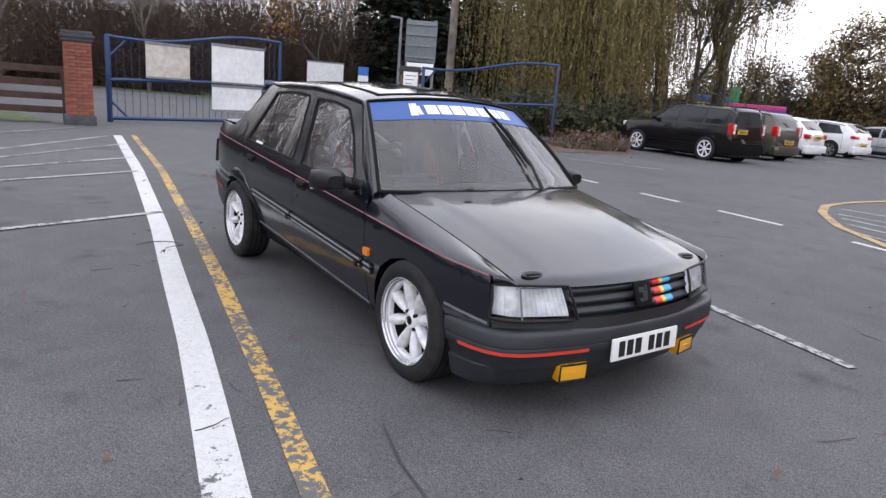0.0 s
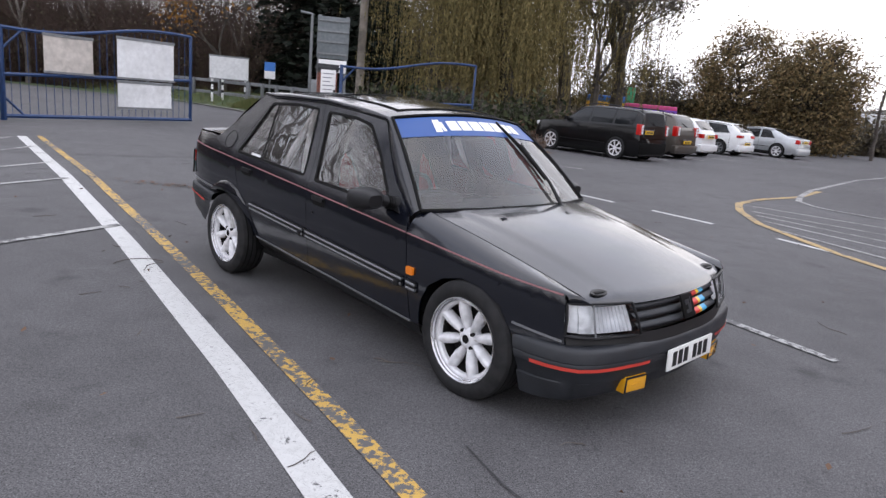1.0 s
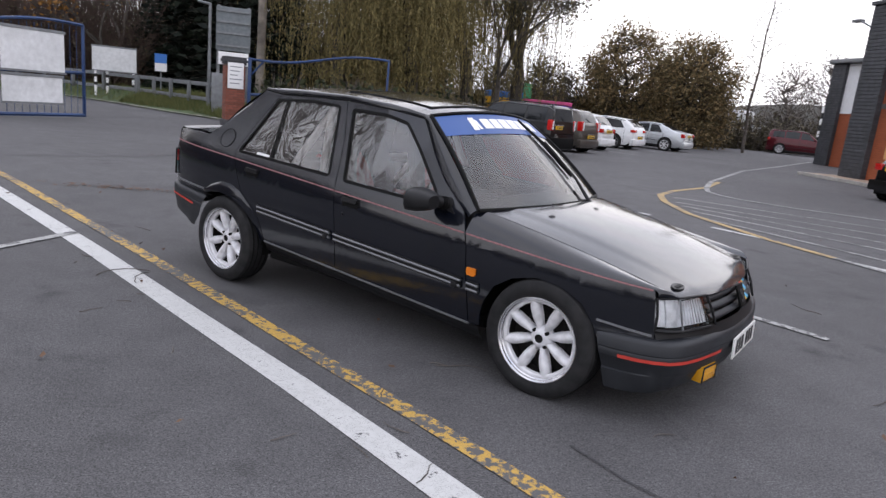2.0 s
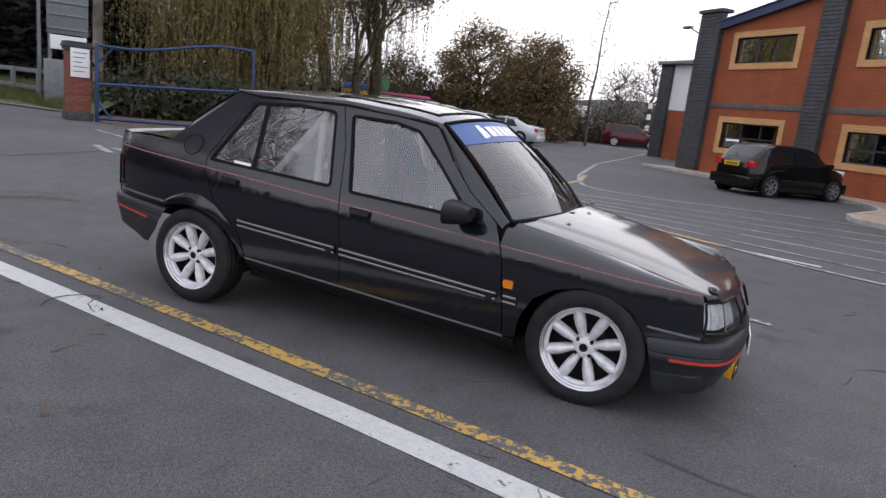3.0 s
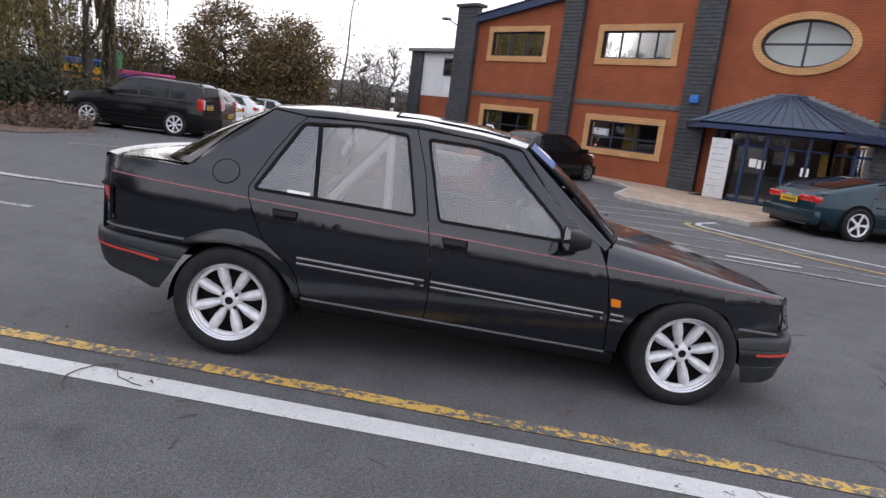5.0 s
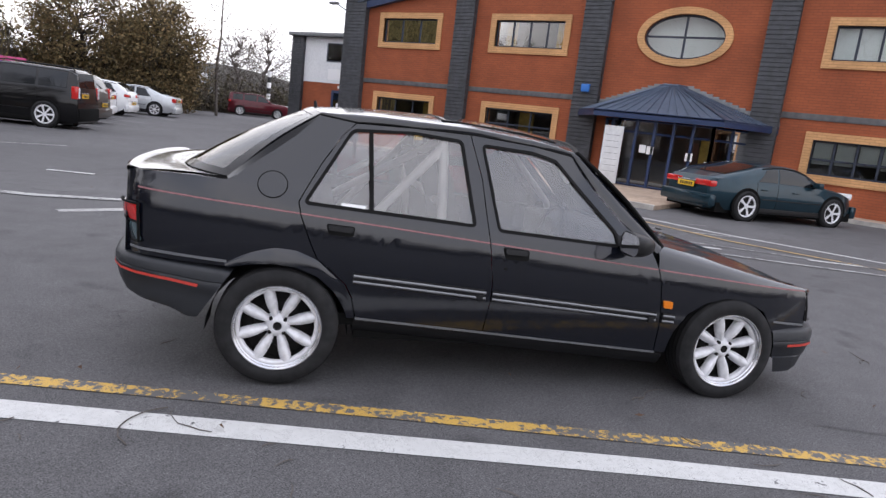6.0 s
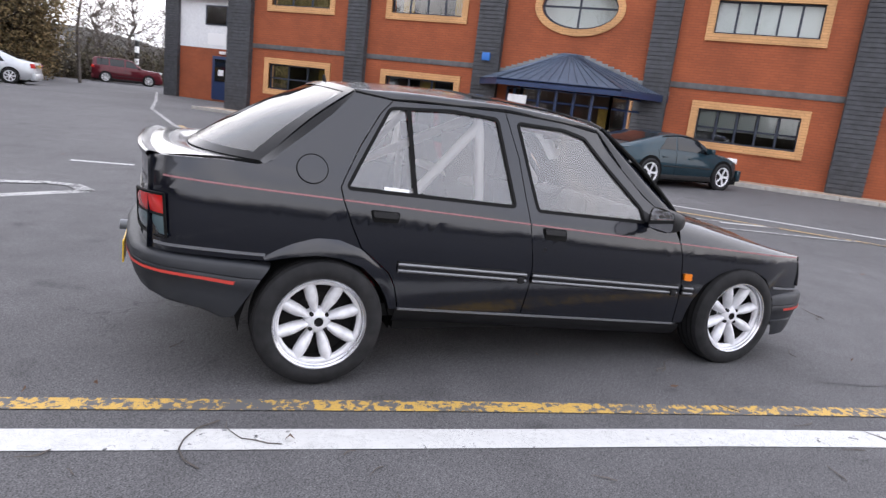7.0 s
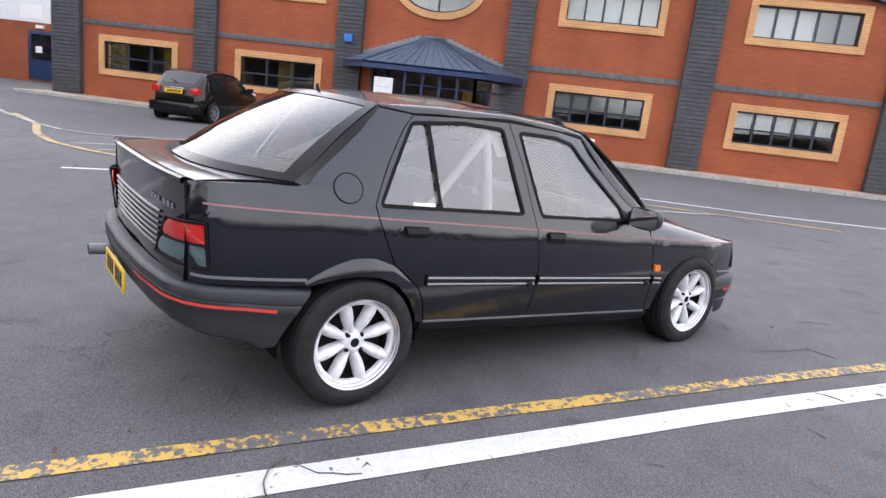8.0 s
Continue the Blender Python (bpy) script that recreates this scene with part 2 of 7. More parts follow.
TARMAC = tarmac("tarmac")
TARMAC_RGB = (0.095, 0.094, 0.096)
WHITE_LINE = worn_paint("white_road_paint", (0.54, 0.54, 0.53), TARMAC_RGB, 0.665, 14)
FAINT_LINE = worn_paint("faded_white_road_paint", (0.36, 0.36, 0.35), TARMAC_RGB, 0.56, 14)
YELLOW_LINE = worn_paint("yellow_road_paint", (0.55, 0.34, 0.07), TARMAC_RGB, 0.53, 20)
YELLOW_FAINT = worn_paint("faded_yellow_road_paint", (0.42, 0.29, 0.12), TARMAC_RGB, 0.6, 11)
GRASS = mat("grass", (0.05, 0.076, 0.026), 0.9, var=0.35, scale=3, bump=0.8, bscale=25, stain=0.5, stain_rgb=(0.09, 0.07, 0.035))
LEAF_LITTER = mat("leaf_litter", (0.1, 0.062, 0.042), 0.9, var=0.5, scale=9, bump=1.0, bscale=30, stain=0.6, stain_rgb=(0.05, 0.045, 0.04), stain_scale=4)
RED_BRICK = brickwork("red_brick", (0.33, 0.086, 0.032), (0.29, 0.073, 0.027), (0.20, 0.058, 0.026), bump=0.7)
DARK_BRICK = mat("dark_engineering_brick", (0.052, 0.054, 0.06), 0.7, var=0.3, scale=6, obj=0.0)
BAND_BRICK = mat("grey_band_brick", (0.1, 0.098, 0.1), 0.75, var=0.25, scale=5)
BUFF_BRICK = brickwork("buff_brick", (0.62, 0.34, 0.15), (0.55, 0.30, 0.13), (0.36, 0.19, 0.085), bump=0.8)
OLD_BRICK = brickwork("old_red_brick", (0.25, 0.085, 0.055), (0.18, 0.06, 0.042), (0.16, 0.12, 0.1))
WINDOW_METAL = mat("dark_blue_window_frame", (0.02, 0.027, 0.045), 0.4)
BLUE_STEEL = mat("blue_painted_steel", (0.011, 0.040, 0.125), 0.45, var=0.2, scale=12, stain=0.3, stain_rgb=(0.05, 0.05, 0.06))
NAVY = mat("navy_painted_metal", (0.017, 0.035, 0.095), 0.4, var=0.1)
SLATE_METAL = mat("blue_grey_standing_seam", (0.075, 0.10, 0.145), 0.42, metal=0.3, var=0.12, scale=5)
OFFICE_GLASS = glass("office_glass", (0.74, 0.80, 0.80), 0.0, 1.9)
GLOSS_GLASS = mat("dark_reflective_glass", (0.008, 0.010, 0.012), 0.05, spec=0.45)
# dark colour stands in for the lack of light indoors
ROOM = mat("shade_dark_interior", (0.10, 0.095, 0.085), 0.9, var=0.2, scale=2)
# roller blinds below; upstairs the pale colour stands in for bright reflections
PALE_SHEET = mat("pale_blind_and_reflection", (0.82, 0.80, 0.76), 0.9)
OCHRE = mat("ochre_curtain", (0.45, 0.26, 0.05), 0.9, var=0.2)
WHITE_PANEL = mat("white_sheet_metal", (0.68, 0.69, 0.7), 0.5, var=0.1, stain=0.3, stain_rgb=(0.4, 0.4, 0.38))
CREAM_PANEL = mat("cream_sheet_metal", (0.5, 0.46, 0.42), 0.6, var=0.15, stain=0.3, stain_rgb=(0.3, 0.27, 0.25))
RENDER_WHITE = mat("white_render", (0.72, 0.73, 0.74), 0.85, var=0.06)
GREY_STEEL = mat("galvanised_steel", (0.2, 0.21, 0.22), 0.5, metal=0.4, var=0.15)
SIGN_BACK = mat("grey_sign_back", (0.14, 0.16, 0.17), 0.55, var=0.15)
SIGN_BLUE = mat("blue_sign", (0.03, 0.16, 0.5), 0.5)
PAVER = mat("buff_paving", (0.36, 0.27, 0.2), 0.9, var=0.25, scale=6, stain=0.4, stain_rgb=(0.2, 0.17, 0.14))
KERB = mat("concrete_kerb", (0.36, 0.34, 0.31), 0.9, var=0.2, scale=5, stain=0.4, stain_rgb=(0.18, 0.17, 0.15))
TIMBER = mat("weathered_timber", (0.15, 0.115, 0.095), 0.85, var=0.35, scale=6, bump=0.3, bscale=40)
DARK_TIMBER = mat("dark_brown_timber", (0.055, 0.028, 0.022), 0.8, var=0.3, scale=6, bump=0.3, bscale=40)
BARK = mat("bark", (0.05, 0.042, 0.034), 0.95, var=0.4, scale=4, bump=1.0, bscale=14)
PALE_BARK = mat("pale_bark", (0.19, 0.165, 0.14), 0.9, var=0.4, scale=3, bump=0.6, bscale=12)
TWIG = mat("bare_twigs", (0.10, 0.086, 0.076), 0.95, var=0.3)
RED_TWIG = mat("reddish_twigs", (0.062, 0.038, 0.029), 0.95, var=0.35)


def foliage(name, a, c):
    """Leaves whose colour differs from leaf to leaf."""
    m = mat(name, a, 0.8, spec=0.25)
    n, l = m.node_tree.nodes, m.node_tree.links
    g = n.new("ShaderNodeNewGeometry")
    mx = n.new("ShaderNodeMix")
    mx.data_type = "RGBA"
    l.new(g.outputs["Random Per Island"], mx.inputs["Factor"])
    mx.inputs[6].default_value, mx.inputs[7].default_value = (*a, 1), (*c, 1)
    l.new(mx.outputs[2], n["Principled BSDF"].inputs["Base Color"])
    return m


WILLOW_LEAF = foliage("willow_leaves", (0.10, 0.088, 0.034), (0.22, 0.172, 0.07))
OAK_LEAF = foliage("autumn_oak_leaves", (0.085, 0.073, 0.034), (0.25, 0.175, 0.085))
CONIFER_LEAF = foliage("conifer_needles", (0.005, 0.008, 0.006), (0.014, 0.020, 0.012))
IVY_LEAF = foliage("ivy_leaves", (0.018, 0.026, 0.012), (0.05, 0.058, 0.025))
HEDGE_LEAF = foliage("hedge_leaves", (0.045, 0.042, 0.026), (0.11, 0.09, 0.055))
RUST_LEAF = foliage("rust_leaves", (0.13, 0.06, 0.02), (0.3, 0.15, 0.03))
TWIG_TIP = foliage("twig_tips", (0.10, 0.088, 0.078), (0.19, 0.165, 0.14))
BROWN_LEAF = foliage("fallen_leaves", (0.075, 0.042, 0.028), (0.15, 0.09, 0.058))

# car materials
PAINT = mat("black_metallic_paint", (0.0022, 0.0033, 0.0075), 0.42, metal=0.0, spec=0.10, coat=1.0, var=0.12, scale=14, stain=0.10, stain_rgb=(0.007, 0.008, 0.010), stain_scale=2.2)
pn, pl_ = PAINT.node_tree.nodes, PAINT.node_tree.links
pn["Principled BSDF"].inputs["Coat IOR"].default_value = 1.6
pn["Principled BSDF"].inputs["Coat Roughness"].default_value = 0.10
wave_n, wave_b, wave_c = pn.new("ShaderNodeTexNoise"), pn.new("ShaderNodeBump"), pn.new("ShaderNodeTexCoord")
wave_n.inputs["Scale"].default_value, wave_n.inputs["Detail"].default_value = 4.5, 2.0
wave_b.inputs["Strength"].default_value, wave_b.inputs["Distance"].default_value = 0.07, 0.02
pl_.new(wave_c.outputs["Object"], wave_n.inputs["Vector"])
pl_.new(wave_n.outputs["Fac"], wave_b.inputs["Height"])
pl_.new(wave_b.outputs[0], pn["Principled BSDF"].inputs["Coat Normal"])
SLAT = mat("grey_black_slat", (0.03, 0.032, 0.036), 0.3, spec=0.4)
BUMPER = mat("dark_grey_bumper_plastic", (0.016, 0.018, 0.022), 0.5, var=0.2, scale=10, bump=0.12, bscale=300)
BLACK_PLASTIC = mat("black_plastic", (0.011, 0.011, 0.012), 0.42, spec=0.25, var=0.2)
RUBBER = mat("black_rubber_seal", (0.006, 0.006, 0.006), 0.6, spec=0.12)
TYRE = mat("tyre_rubber", (0.021, 0.021, 0.022), 0.8, spec=0.2, var=0.25, scale=20, stain=0.4, stain_rgb=(0.035, 0.033, 0.032), stain_scale=9)
ALLOY = mat("silver_white_alloy", (0.74, 0.74, 0.76), 0.38, metal=0.12, var=0.12, scale=25, stain=0.3, stain_rgb=(0.3, 0.29, 0.28), stain_scale=20)
ALLOY_LIP = mat("polished_alloy_lip", (0.62, 0.62, 0.64), 0.22, metal=0.9)
BRAKE = mat("dark_brake_parts", (0.014, 0.013, 0.013), 0.8, spec=0.15, metal=0.0, var=0.3)
CHROME = mat("satin_chrome_strip", (0.55, 0.56, 0.58), 0.25, metal=0.9)
GREY_STRIP = mat("grey_trim_strip", (0.2, 0.205, 0.215), 0.4, metal=0.3)
RED_STRIPE = mat("red_stripe", (0.5, 0.045, 0.03), 0.45, var=0.1)
PINSTRIPE = mat("faded_red_pinstripe", (0.27, 0.115, 0.12), 0.5)
AMBER = mat("amber_lens", (0.75, 0.2, 0.01), 0.15, coat=0.5)
FOG_YELLOW = mat("yellow_fog_lens", (0.75, 0.36, 0.01), 0.12, coat=0.8, bump=0.35, bscale=90)
TAIL_RED = mat("red_tail_lens", (0.5, 0.012, 0.01), 0.15, coat=0.8)
TAIL_SMOKE = mat("smoked_tail_lens", (0.06, 0.1, 0.11), 0.15, coat=0.8)
LAMP_GLASS = glass("headlamp_glass", (0.95, 0.96, 0.97), 0.03, 1.35)
REFLECTOR = mat("headlamp_reflector", (0.80, 0.81, 0.83), 0.3, metal=0.12, var=0.2, scale=24, bump=0.5, bscale=40)
CAR_GLASS = glass("tinted_car_glass", (0.90, 0.89, 0.88), 0.0, 2.35, 0.07, 0.04)
SCREEN_GLASS = glass("windscreen_glass", (0.78, 0.82, 0.83), 0.0, 1.75, 0.05)
REAR_GLASS = glass("rear_car_glass", (0.6, 0.64, 0.64), 0.0, 1.95)
SUNSTRIP = mat("blue_sunstrip", (0.012, 0.07, 0.27), 0.4)
WHITE_VINYL = mat("white_vinyl", (0.82, 0.82, 0.82), 0.5)
PLATE_WHITE = mat("white_number_plate", (0.78, 0.78, 0.76), 0.4)
PLATE_YELLOW = mat("yellow_number_plate", (0.75, 0.46, 0.02), 0.4)
INK = mat("black_ink", (0.01, 0.01, 0.01), 0.5)
STRIPE_RED, STRIPE_YELLOW, STRIPE_BLUE = mat("grille_stripe_red", (0.6, 0.03, 0.025), 0.4), mat("grille_stripe_yellow", (0.75, 0.5, 0.03), 0.4), mat("grille_stripe_blue", (0.05, 0.35, 0.6), 0.4)
CAGE = mat("white_roll_cage_paint", (0.75, 0.74, 0.73), 0.4, var=0.08)
SEAT_CLOTH = mat("black_seat_cloth", (0.012, 0.012, 0.014), 0.95, spec=0.1, var=0.3, scale=30, bump=0.3, bscale=200)
SEAT_RED = mat("red_seat_cloth", (0.22, 0.015, 0.02), 0.95, var=0.25, scale=30, bump=0.3, bscale=200)
DASH = mat("dark_grey_dashboard", (0.035, 0.035, 0.038), 0.7, var=0.15)
CARPET = mat("dark_floor_carpet", (0.012, 0.012, 0.012), 0.98, spec=0.1, var=0.3)
MIRROR = mat("mirror", (0.8, 0.8, 0.82), 0.03, metal=1.0)
UNDERBODY = mat("underbody_sealant", (0.007, 0.007, 0.007), 0.9, spec=0.1)


# ---- mesh helpers ----
def link(name, bm, material, parent=None, label="", sharp=35, smooth=True):
    me = bpy.data.meshes.new(name)
    bmesh.ops.recalc_face_normals(bm, faces=bm.faces[:])
    bm.to_mesh(me)
    bm.free()
    for m in material if isinstance(material, (list, tuple)) else [material]:
        me.materials.append(m)
    if smooth:
        me.polygons.foreach_set("use_smooth", [True] * len(me.polygons))
        me.set_sharp_from_angle(angle=radians(sharp))
    ob = new(name, me)
    if parent is not None:
        ob.parent = parent
    if label:
        ob["label"] = label
    return ob


def part(name, bm, material, parent, label="", sharp=35):
    return link(name, bm, material, parent, label, sharp)


def thing(name, place, label, category, group="", rz=0.0, kind=""):
    e = new(name)
    e.matrix_world = pose(*place, 0, 0, rz)
    return tagged(e, label, category, group, kind)


def box(x0, x1, y0, y1, z0, z1, bevel=0.0, bm=None):
    bm = bm or bmesh.new()
    vs = [bm.verts.new((x, y, z)) for x in (x0, x1) for y in (y0, y1) for z in (z0, z1)]
    fs = [bm.faces.new([vs[i] for i in f]) for f in ((0, 1, 3, 2), (4, 6, 7, 5), (0, 4, 5, 1), (2, 3, 7, 6), (0, 2, 6, 4), (1, 5, 7, 3))]
    if bevel:
        es = list({e for f in fs for e in f.edges})
        bmesh.ops.bevel(bm, geom=es, offset=bevel, segments=2, affect="EDGES", profile=0.6)
    return bm


def tube(points, radius, sides=8, bm=None, cap=True):
    """A round bar along points; radius may be a list."""
    bm = bm or bmesh.new()
    pts = [Vector(p) for p in points]
    rs = radius if isinstance(radius, (list, tuple)) else [radius] * len(pts)
    rings, up = [], None
    for i, p in enumerate(pts):
        d = (pts[min(i + 1, len(pts) - 1)] - pts[max(i - 1, 0)]).normalized()
        ref = Vector((0, 0, 1)) if abs(d.z) < 0.95 else Vector((1, 0, 0))
        up = ref if up is None else up
        s = d.cross(up).normalized()
        up = s.cross(d).normalized()
        rings.append([bm.verts.new(p + rs[i] * (math.cos(a) * s + math.sin(a) * up)) for a in [2 * math.pi * k / sides for k in range(sides)]])
    for a, c in zip(rings, rings[1:]):
        for k in range(sides):
            bm.faces.new((a[k], a[(k + 1) % sides], c[(k + 1) % sides], c[k]))
    if cap:
        bm.faces.new(rings[0][::-1])
        bm.faces.new(rings[-1])
    return bm


def grid(nu, nv, fn, bm=None):
    """A sheet of nu x nv cells; fn(u, v) with u, v from 0 to 1 gives each point."""
    bm = bm or bmesh.new()
    vs = [[bm.verts.new(fn(i / nu, j / nv)) for j in range(nv + 1)] for i in range(nu + 1)]
    for i in range(nu):
        for j in range(nv):
            bm.faces.new((vs[i][j], vs[i + 1][j], vs[i + 1][j + 1], vs[i][j + 1]))
    return bm


def thicken(bm, vec):
    """Give a sheet its thickness: a second skin at vec, closed along the rim."""
    out = bmesh.ops.extrude_face_region(bm, geom=bm.faces[:], use_keep_orig=True)
    bmesh.ops.translate(bm, verts=[v for v in out["geom"] if isinstance(v, bmesh.types.BMVert)], vec=vec)
    return bm


def lathe(profile, segs=40, bm=None):
    """Turn (r, h) pairs about the local y axis."""
    bm = bm or bmesh.new()
    rings = [[bm.verts.new((r * math.cos(a), h, r * math.sin(a))) for a in [2 * math.pi * k / segs for k in range(segs)]] for r, h in profile]
    for a, c in zip(rings, rings[1:]):
        for k in range(segs):
            bm.faces.new((a[k], a[(k + 1) % segs], c[(k + 1) % segs], c[k]))
    return bm


def rounded(points, r=0.02, n=4):
    """A closed outline with its corners rounded."""
    out, k = [], len(points)
    for i in range(k):
        p, a, c = Vector(points[i]), Vector(points[i - 1]), Vector(points[(i + 1) % k])
        da, dc = (a - p), (c - p)
        q = min(r, da.length * 0.45, dc.length * 0.45)
        a, c = p + da.normalized() * q, p + dc.normalized() * q
        for j in range(n + 1):
            t = j / n
            out.append(tuple((1 - t) ** 2 * a + 2 * t * (1 - t) * p + t * t * c))
    return out


def dense(loop, step):
    out = []
    for p, q in zip(loop, loop[1:] + loop[:1]):
        m = max(1, int(math.dist(p, q) / step))
        out += [(p[0] + (q[0] - p[0]) * k / m, p[1] + (q[1] - p[1]) * k / m) for k in range(m)]
    return out


def sheet(loops, fn, step=0.07, depth=None, edge=0.03):
    """Fill flat outlines (the first outside, the rest holes), cut the filling into a grid, and bend it with fn(a, b) -> point."""
    bm = bmesh.new()
    edges = []
    for loop in loops:
        loop = dense(loop, edge)
        vs = [bm.verts.new((a, 0, b)) for a, b in loop]
        edges += [bm.edges.new((vs[i], vs[(i + 1) % len(vs)])) for i in range(len(vs))]
    bmesh.ops.triangle_fill(bm, use_beauty=True, use_dissolve=False, edges=edges)
    lo = [min(v.co[k] for v in bm.verts) for k in (0, 2)]
    hi = [max(v.co[k] for v in bm.verts) for k in (0, 2)]
    for k, axis in ((0, (1, 0, 0)), (1, (0, 0, 1))):
        m = int((hi[k] - lo[k]) / step)
        for j in range(1, m + 1):
            at = lo[k] + j * (hi[k] - lo[k]) / (m + 1)
            bmesh.ops.bisect_plane(bm, geom=bm.verts[:] + bm.edges[:] + bm.faces[:], dist=1e-5, plane_co=(at, 0, 0) if k == 0 else (0, 0, at), plane_no=axis)
    bmesh.ops.remove_doubles(bm, verts=bm.verts[:], dist=1e-5)
    for v in bm.verts:
        v.co = fn(v.co.x, v.co.z)
    if depth:
        thicken(bm, depth)
    return bm


def mirrored(bm):
    out = bm.copy()
    for v in out.verts:
        v.co.y = -v.co.y
    bmesh.ops.reverse_faces(out, faces=out.faces[:])
    return out


# ---- the black hatchback ----
BORDER_GLASS = mat("black_glass_border", (0.005, 0.005, 0.006), 0.16, spec=0.2)
CAR_X, CAR_Y, CAR_TURN = 0.647, 6.556, -44.57
S_TAB = np.linspace(-0.8, 0.8, 161)
W_TAB = np.interp(S_TAB, [-0.8, -0.55, -0.5, -0.3, -0.2, -0.03, 0.05, 0.12, 0.60, 0.8], [0.725, 0.760, 0.773, 0.807, 0.815, 0.806, 0.780, 0.748, 0.571, 0.495])
W_TAB = np.convolve(np.pad(W_TAB, 4, "edge"), np.ones(9) / 9, "valid")


def pin_z(x):
    return 0.774 - 0.0708 * x


def half(x, z):
    """Half the car's width at a station and height."""
    s = z - pin_z(x)
    w = float(np.interp(s, S_TAB, W_TAB))
    if x > 1.3:
        w -= 0.07 * ((x - 1.3) / 0.45) ** 2
    if x < -1.5:
        w -= 0.045 * ((-1.5 - x) / 0.4) ** 2
    if x < -1.86:
        w -= 0.05 * ((-1.86 - x) / 0.085) ** 2
    if s > 0.1:
        w -= min(1, (s - 0.1) / 0.4) * (0.05 * max(0, min(1, x / 0.3)) + 0.03 * max(0, min(1, (-0.8 - x) / 0.5)))
    return w


def lerp_poly(pts, n):
    """n + 1 points at even steps along a line of points."""
    pts = [Vector(p) for p in pts]
    d = [0.0]
    for a, c in zip(pts, pts[1:]):
        d.append(d[-1] + (c - a).length)
    out = []
    for k in range(n + 1):
        t = d[-1] * k / n
        j = max(i for i in range(len(d) - 1) if d[i] <= t + 1e-9)
        f = (t - d[j]) / max(1e-9, d[j + 1] - d[j])
        out.append(pts[j].lerp(pts[j + 1], min(1, f)))
    return out


car = thing("hatchback_car", (CAR_X, CAR_Y, 0), "black metallic five-door hatchback with white alloys and blue sunstrip", "car", rz=CAR_TURN)
car.matrix_world = pose(CAR_X, CAR_Y, 0, 0, 0, CAR_TURN) @ pose(0, 0, 0, 0, 0.25, 0)

DOOR_REAR_GAP = [(-0.934, 1.298), (-0.993, 1.236), (-1.086, 1.092), (-1.158, 0.954), (-1.180, 0.907), (-1.166, 0.849), (-1.120, 0.739), (-1.074, 0.644), (-1.003, 0.590), (-0.929, 0.525), (-0.893, 0.460), (-0.862, 0.346)]
MID_GAP = [(-0.345, 1.306), (-0.275, 1.095), (-0.221, 0.793), (-0.186, 0.581), (-0.183, 0.491), (-0.192, 0.363), (-0.197, 0.308)]
FRONT_GAP = [(0.237, 1.252), (0.372, 1.084), (0.507, 0.950), (0.690, 0.822), (0.728, 0.742), (0.757, 0.650), (0.778, 0.5), (0.790, 0.40), (0.800, 0.250)]
REAR_ARCH = [(-1.487, 0.575), (-1.462, 0.580), (-1.368, 0.600), (-1.272, 0.610), (-1.171, 0.600), (-1.065, 0.560), (-0.974, 0.477), (-0.925, 0.40), (-0.905, 0.345)]
REAR_FLARE = [(-1.500, 0.590), (-1.440, 0.625), (-1.373, 0.656), (-1.278, 0.683), (-1.179, 0.679), (-1.074, 0.640), (-0.958, 0.540), (-0.893, 0.42), (-0.868, 0.345)]
FRONT_ARCH = [(0.868, 0.255), (0.872, 0.317), (0.888, 0.386), (0.945, 0.489), (1.046, 0.556), (1.174, 0.590), (1.308, 0.576), (1.420, 0.526), (1.486, 0.440), (1.505, 0.39)]
REAR_HOLE = rounded([(-1.150, 0.907), (-0.945, 1.264), (-0.643, 1.283), (-0.392, 1.270), (-0.304, 0.866)], 0.022)
FRONT_HOLE = rounded([(-0.275, 1.262), (-0.004, 1.252), (0.135, 1.222), (0.479, 0.889), (0.492, 0.824), (-0.172, 0.853)], 0.02)


def sill_z(x):
    return 0.294 - 0.0576 * x


def outset(loop, d):
    c = Vector((sum(p[0] for p in loop) / len(loop), sum(p[1] for p in loop) / len(loop)))
    out = []
    for i, p in enumerate(loop):
        a, e = Vector(loop[i - 1]), Vector(loop[(i + 1) % len(loop)])
        t = (e - a).normalized()
        nrm = Vector((t.y, -t.x))
        if nrm.dot(Vector(p) - c) < 0:
            nrm = -nrm
        out.append(tuple(Vector(p) + nrm * d))
    return out


def zb(x):
    """Height of the bonnet's side edge."""
    return 0.838 - 0.2035 * (x - 0.76) - 0.012 * math.sin(math.pi * (x - 0.76) / 1.03) * -1


def yb(x):
    return 0.690 - 0.04 * (x - 0.76)


def screen(u, v, off=0.0):
    """A point of the windscreen; u from -1 to 1 across, v from 0 at the foot to 1 at the top."""
    a = Vector((0.905 - 0.145 * u * u, 0.733 * u, 0.845 - 0.012 * u * u))
    c = Vector((0.335 - 0.072 * u * u, 0.557 * u, 1.318 - 0.042 * u * u))
    n = Vector((0.62, 0.25 * u, 0.74)).normalized()
    return a.lerp(c, v) + n * (0.022 * math.sin(math.pi * v) + off)


def rear_screen(u, v, off=0.0):
    a = Vector((-1.155 + 0.05 * u * u, 0.580 * u, 1.352 - 0.022 * u * u))
    c = Vector((-1.80 + 0.29 * abs(u) ** 2.6, 0.697 * u, 0.985))
    n = Vector((-0.5, 0.35 * u, 0.8)).normalized()
    return a.lerp(c, v) + n * (0.022 * math.sin(math.pi * v) + off)


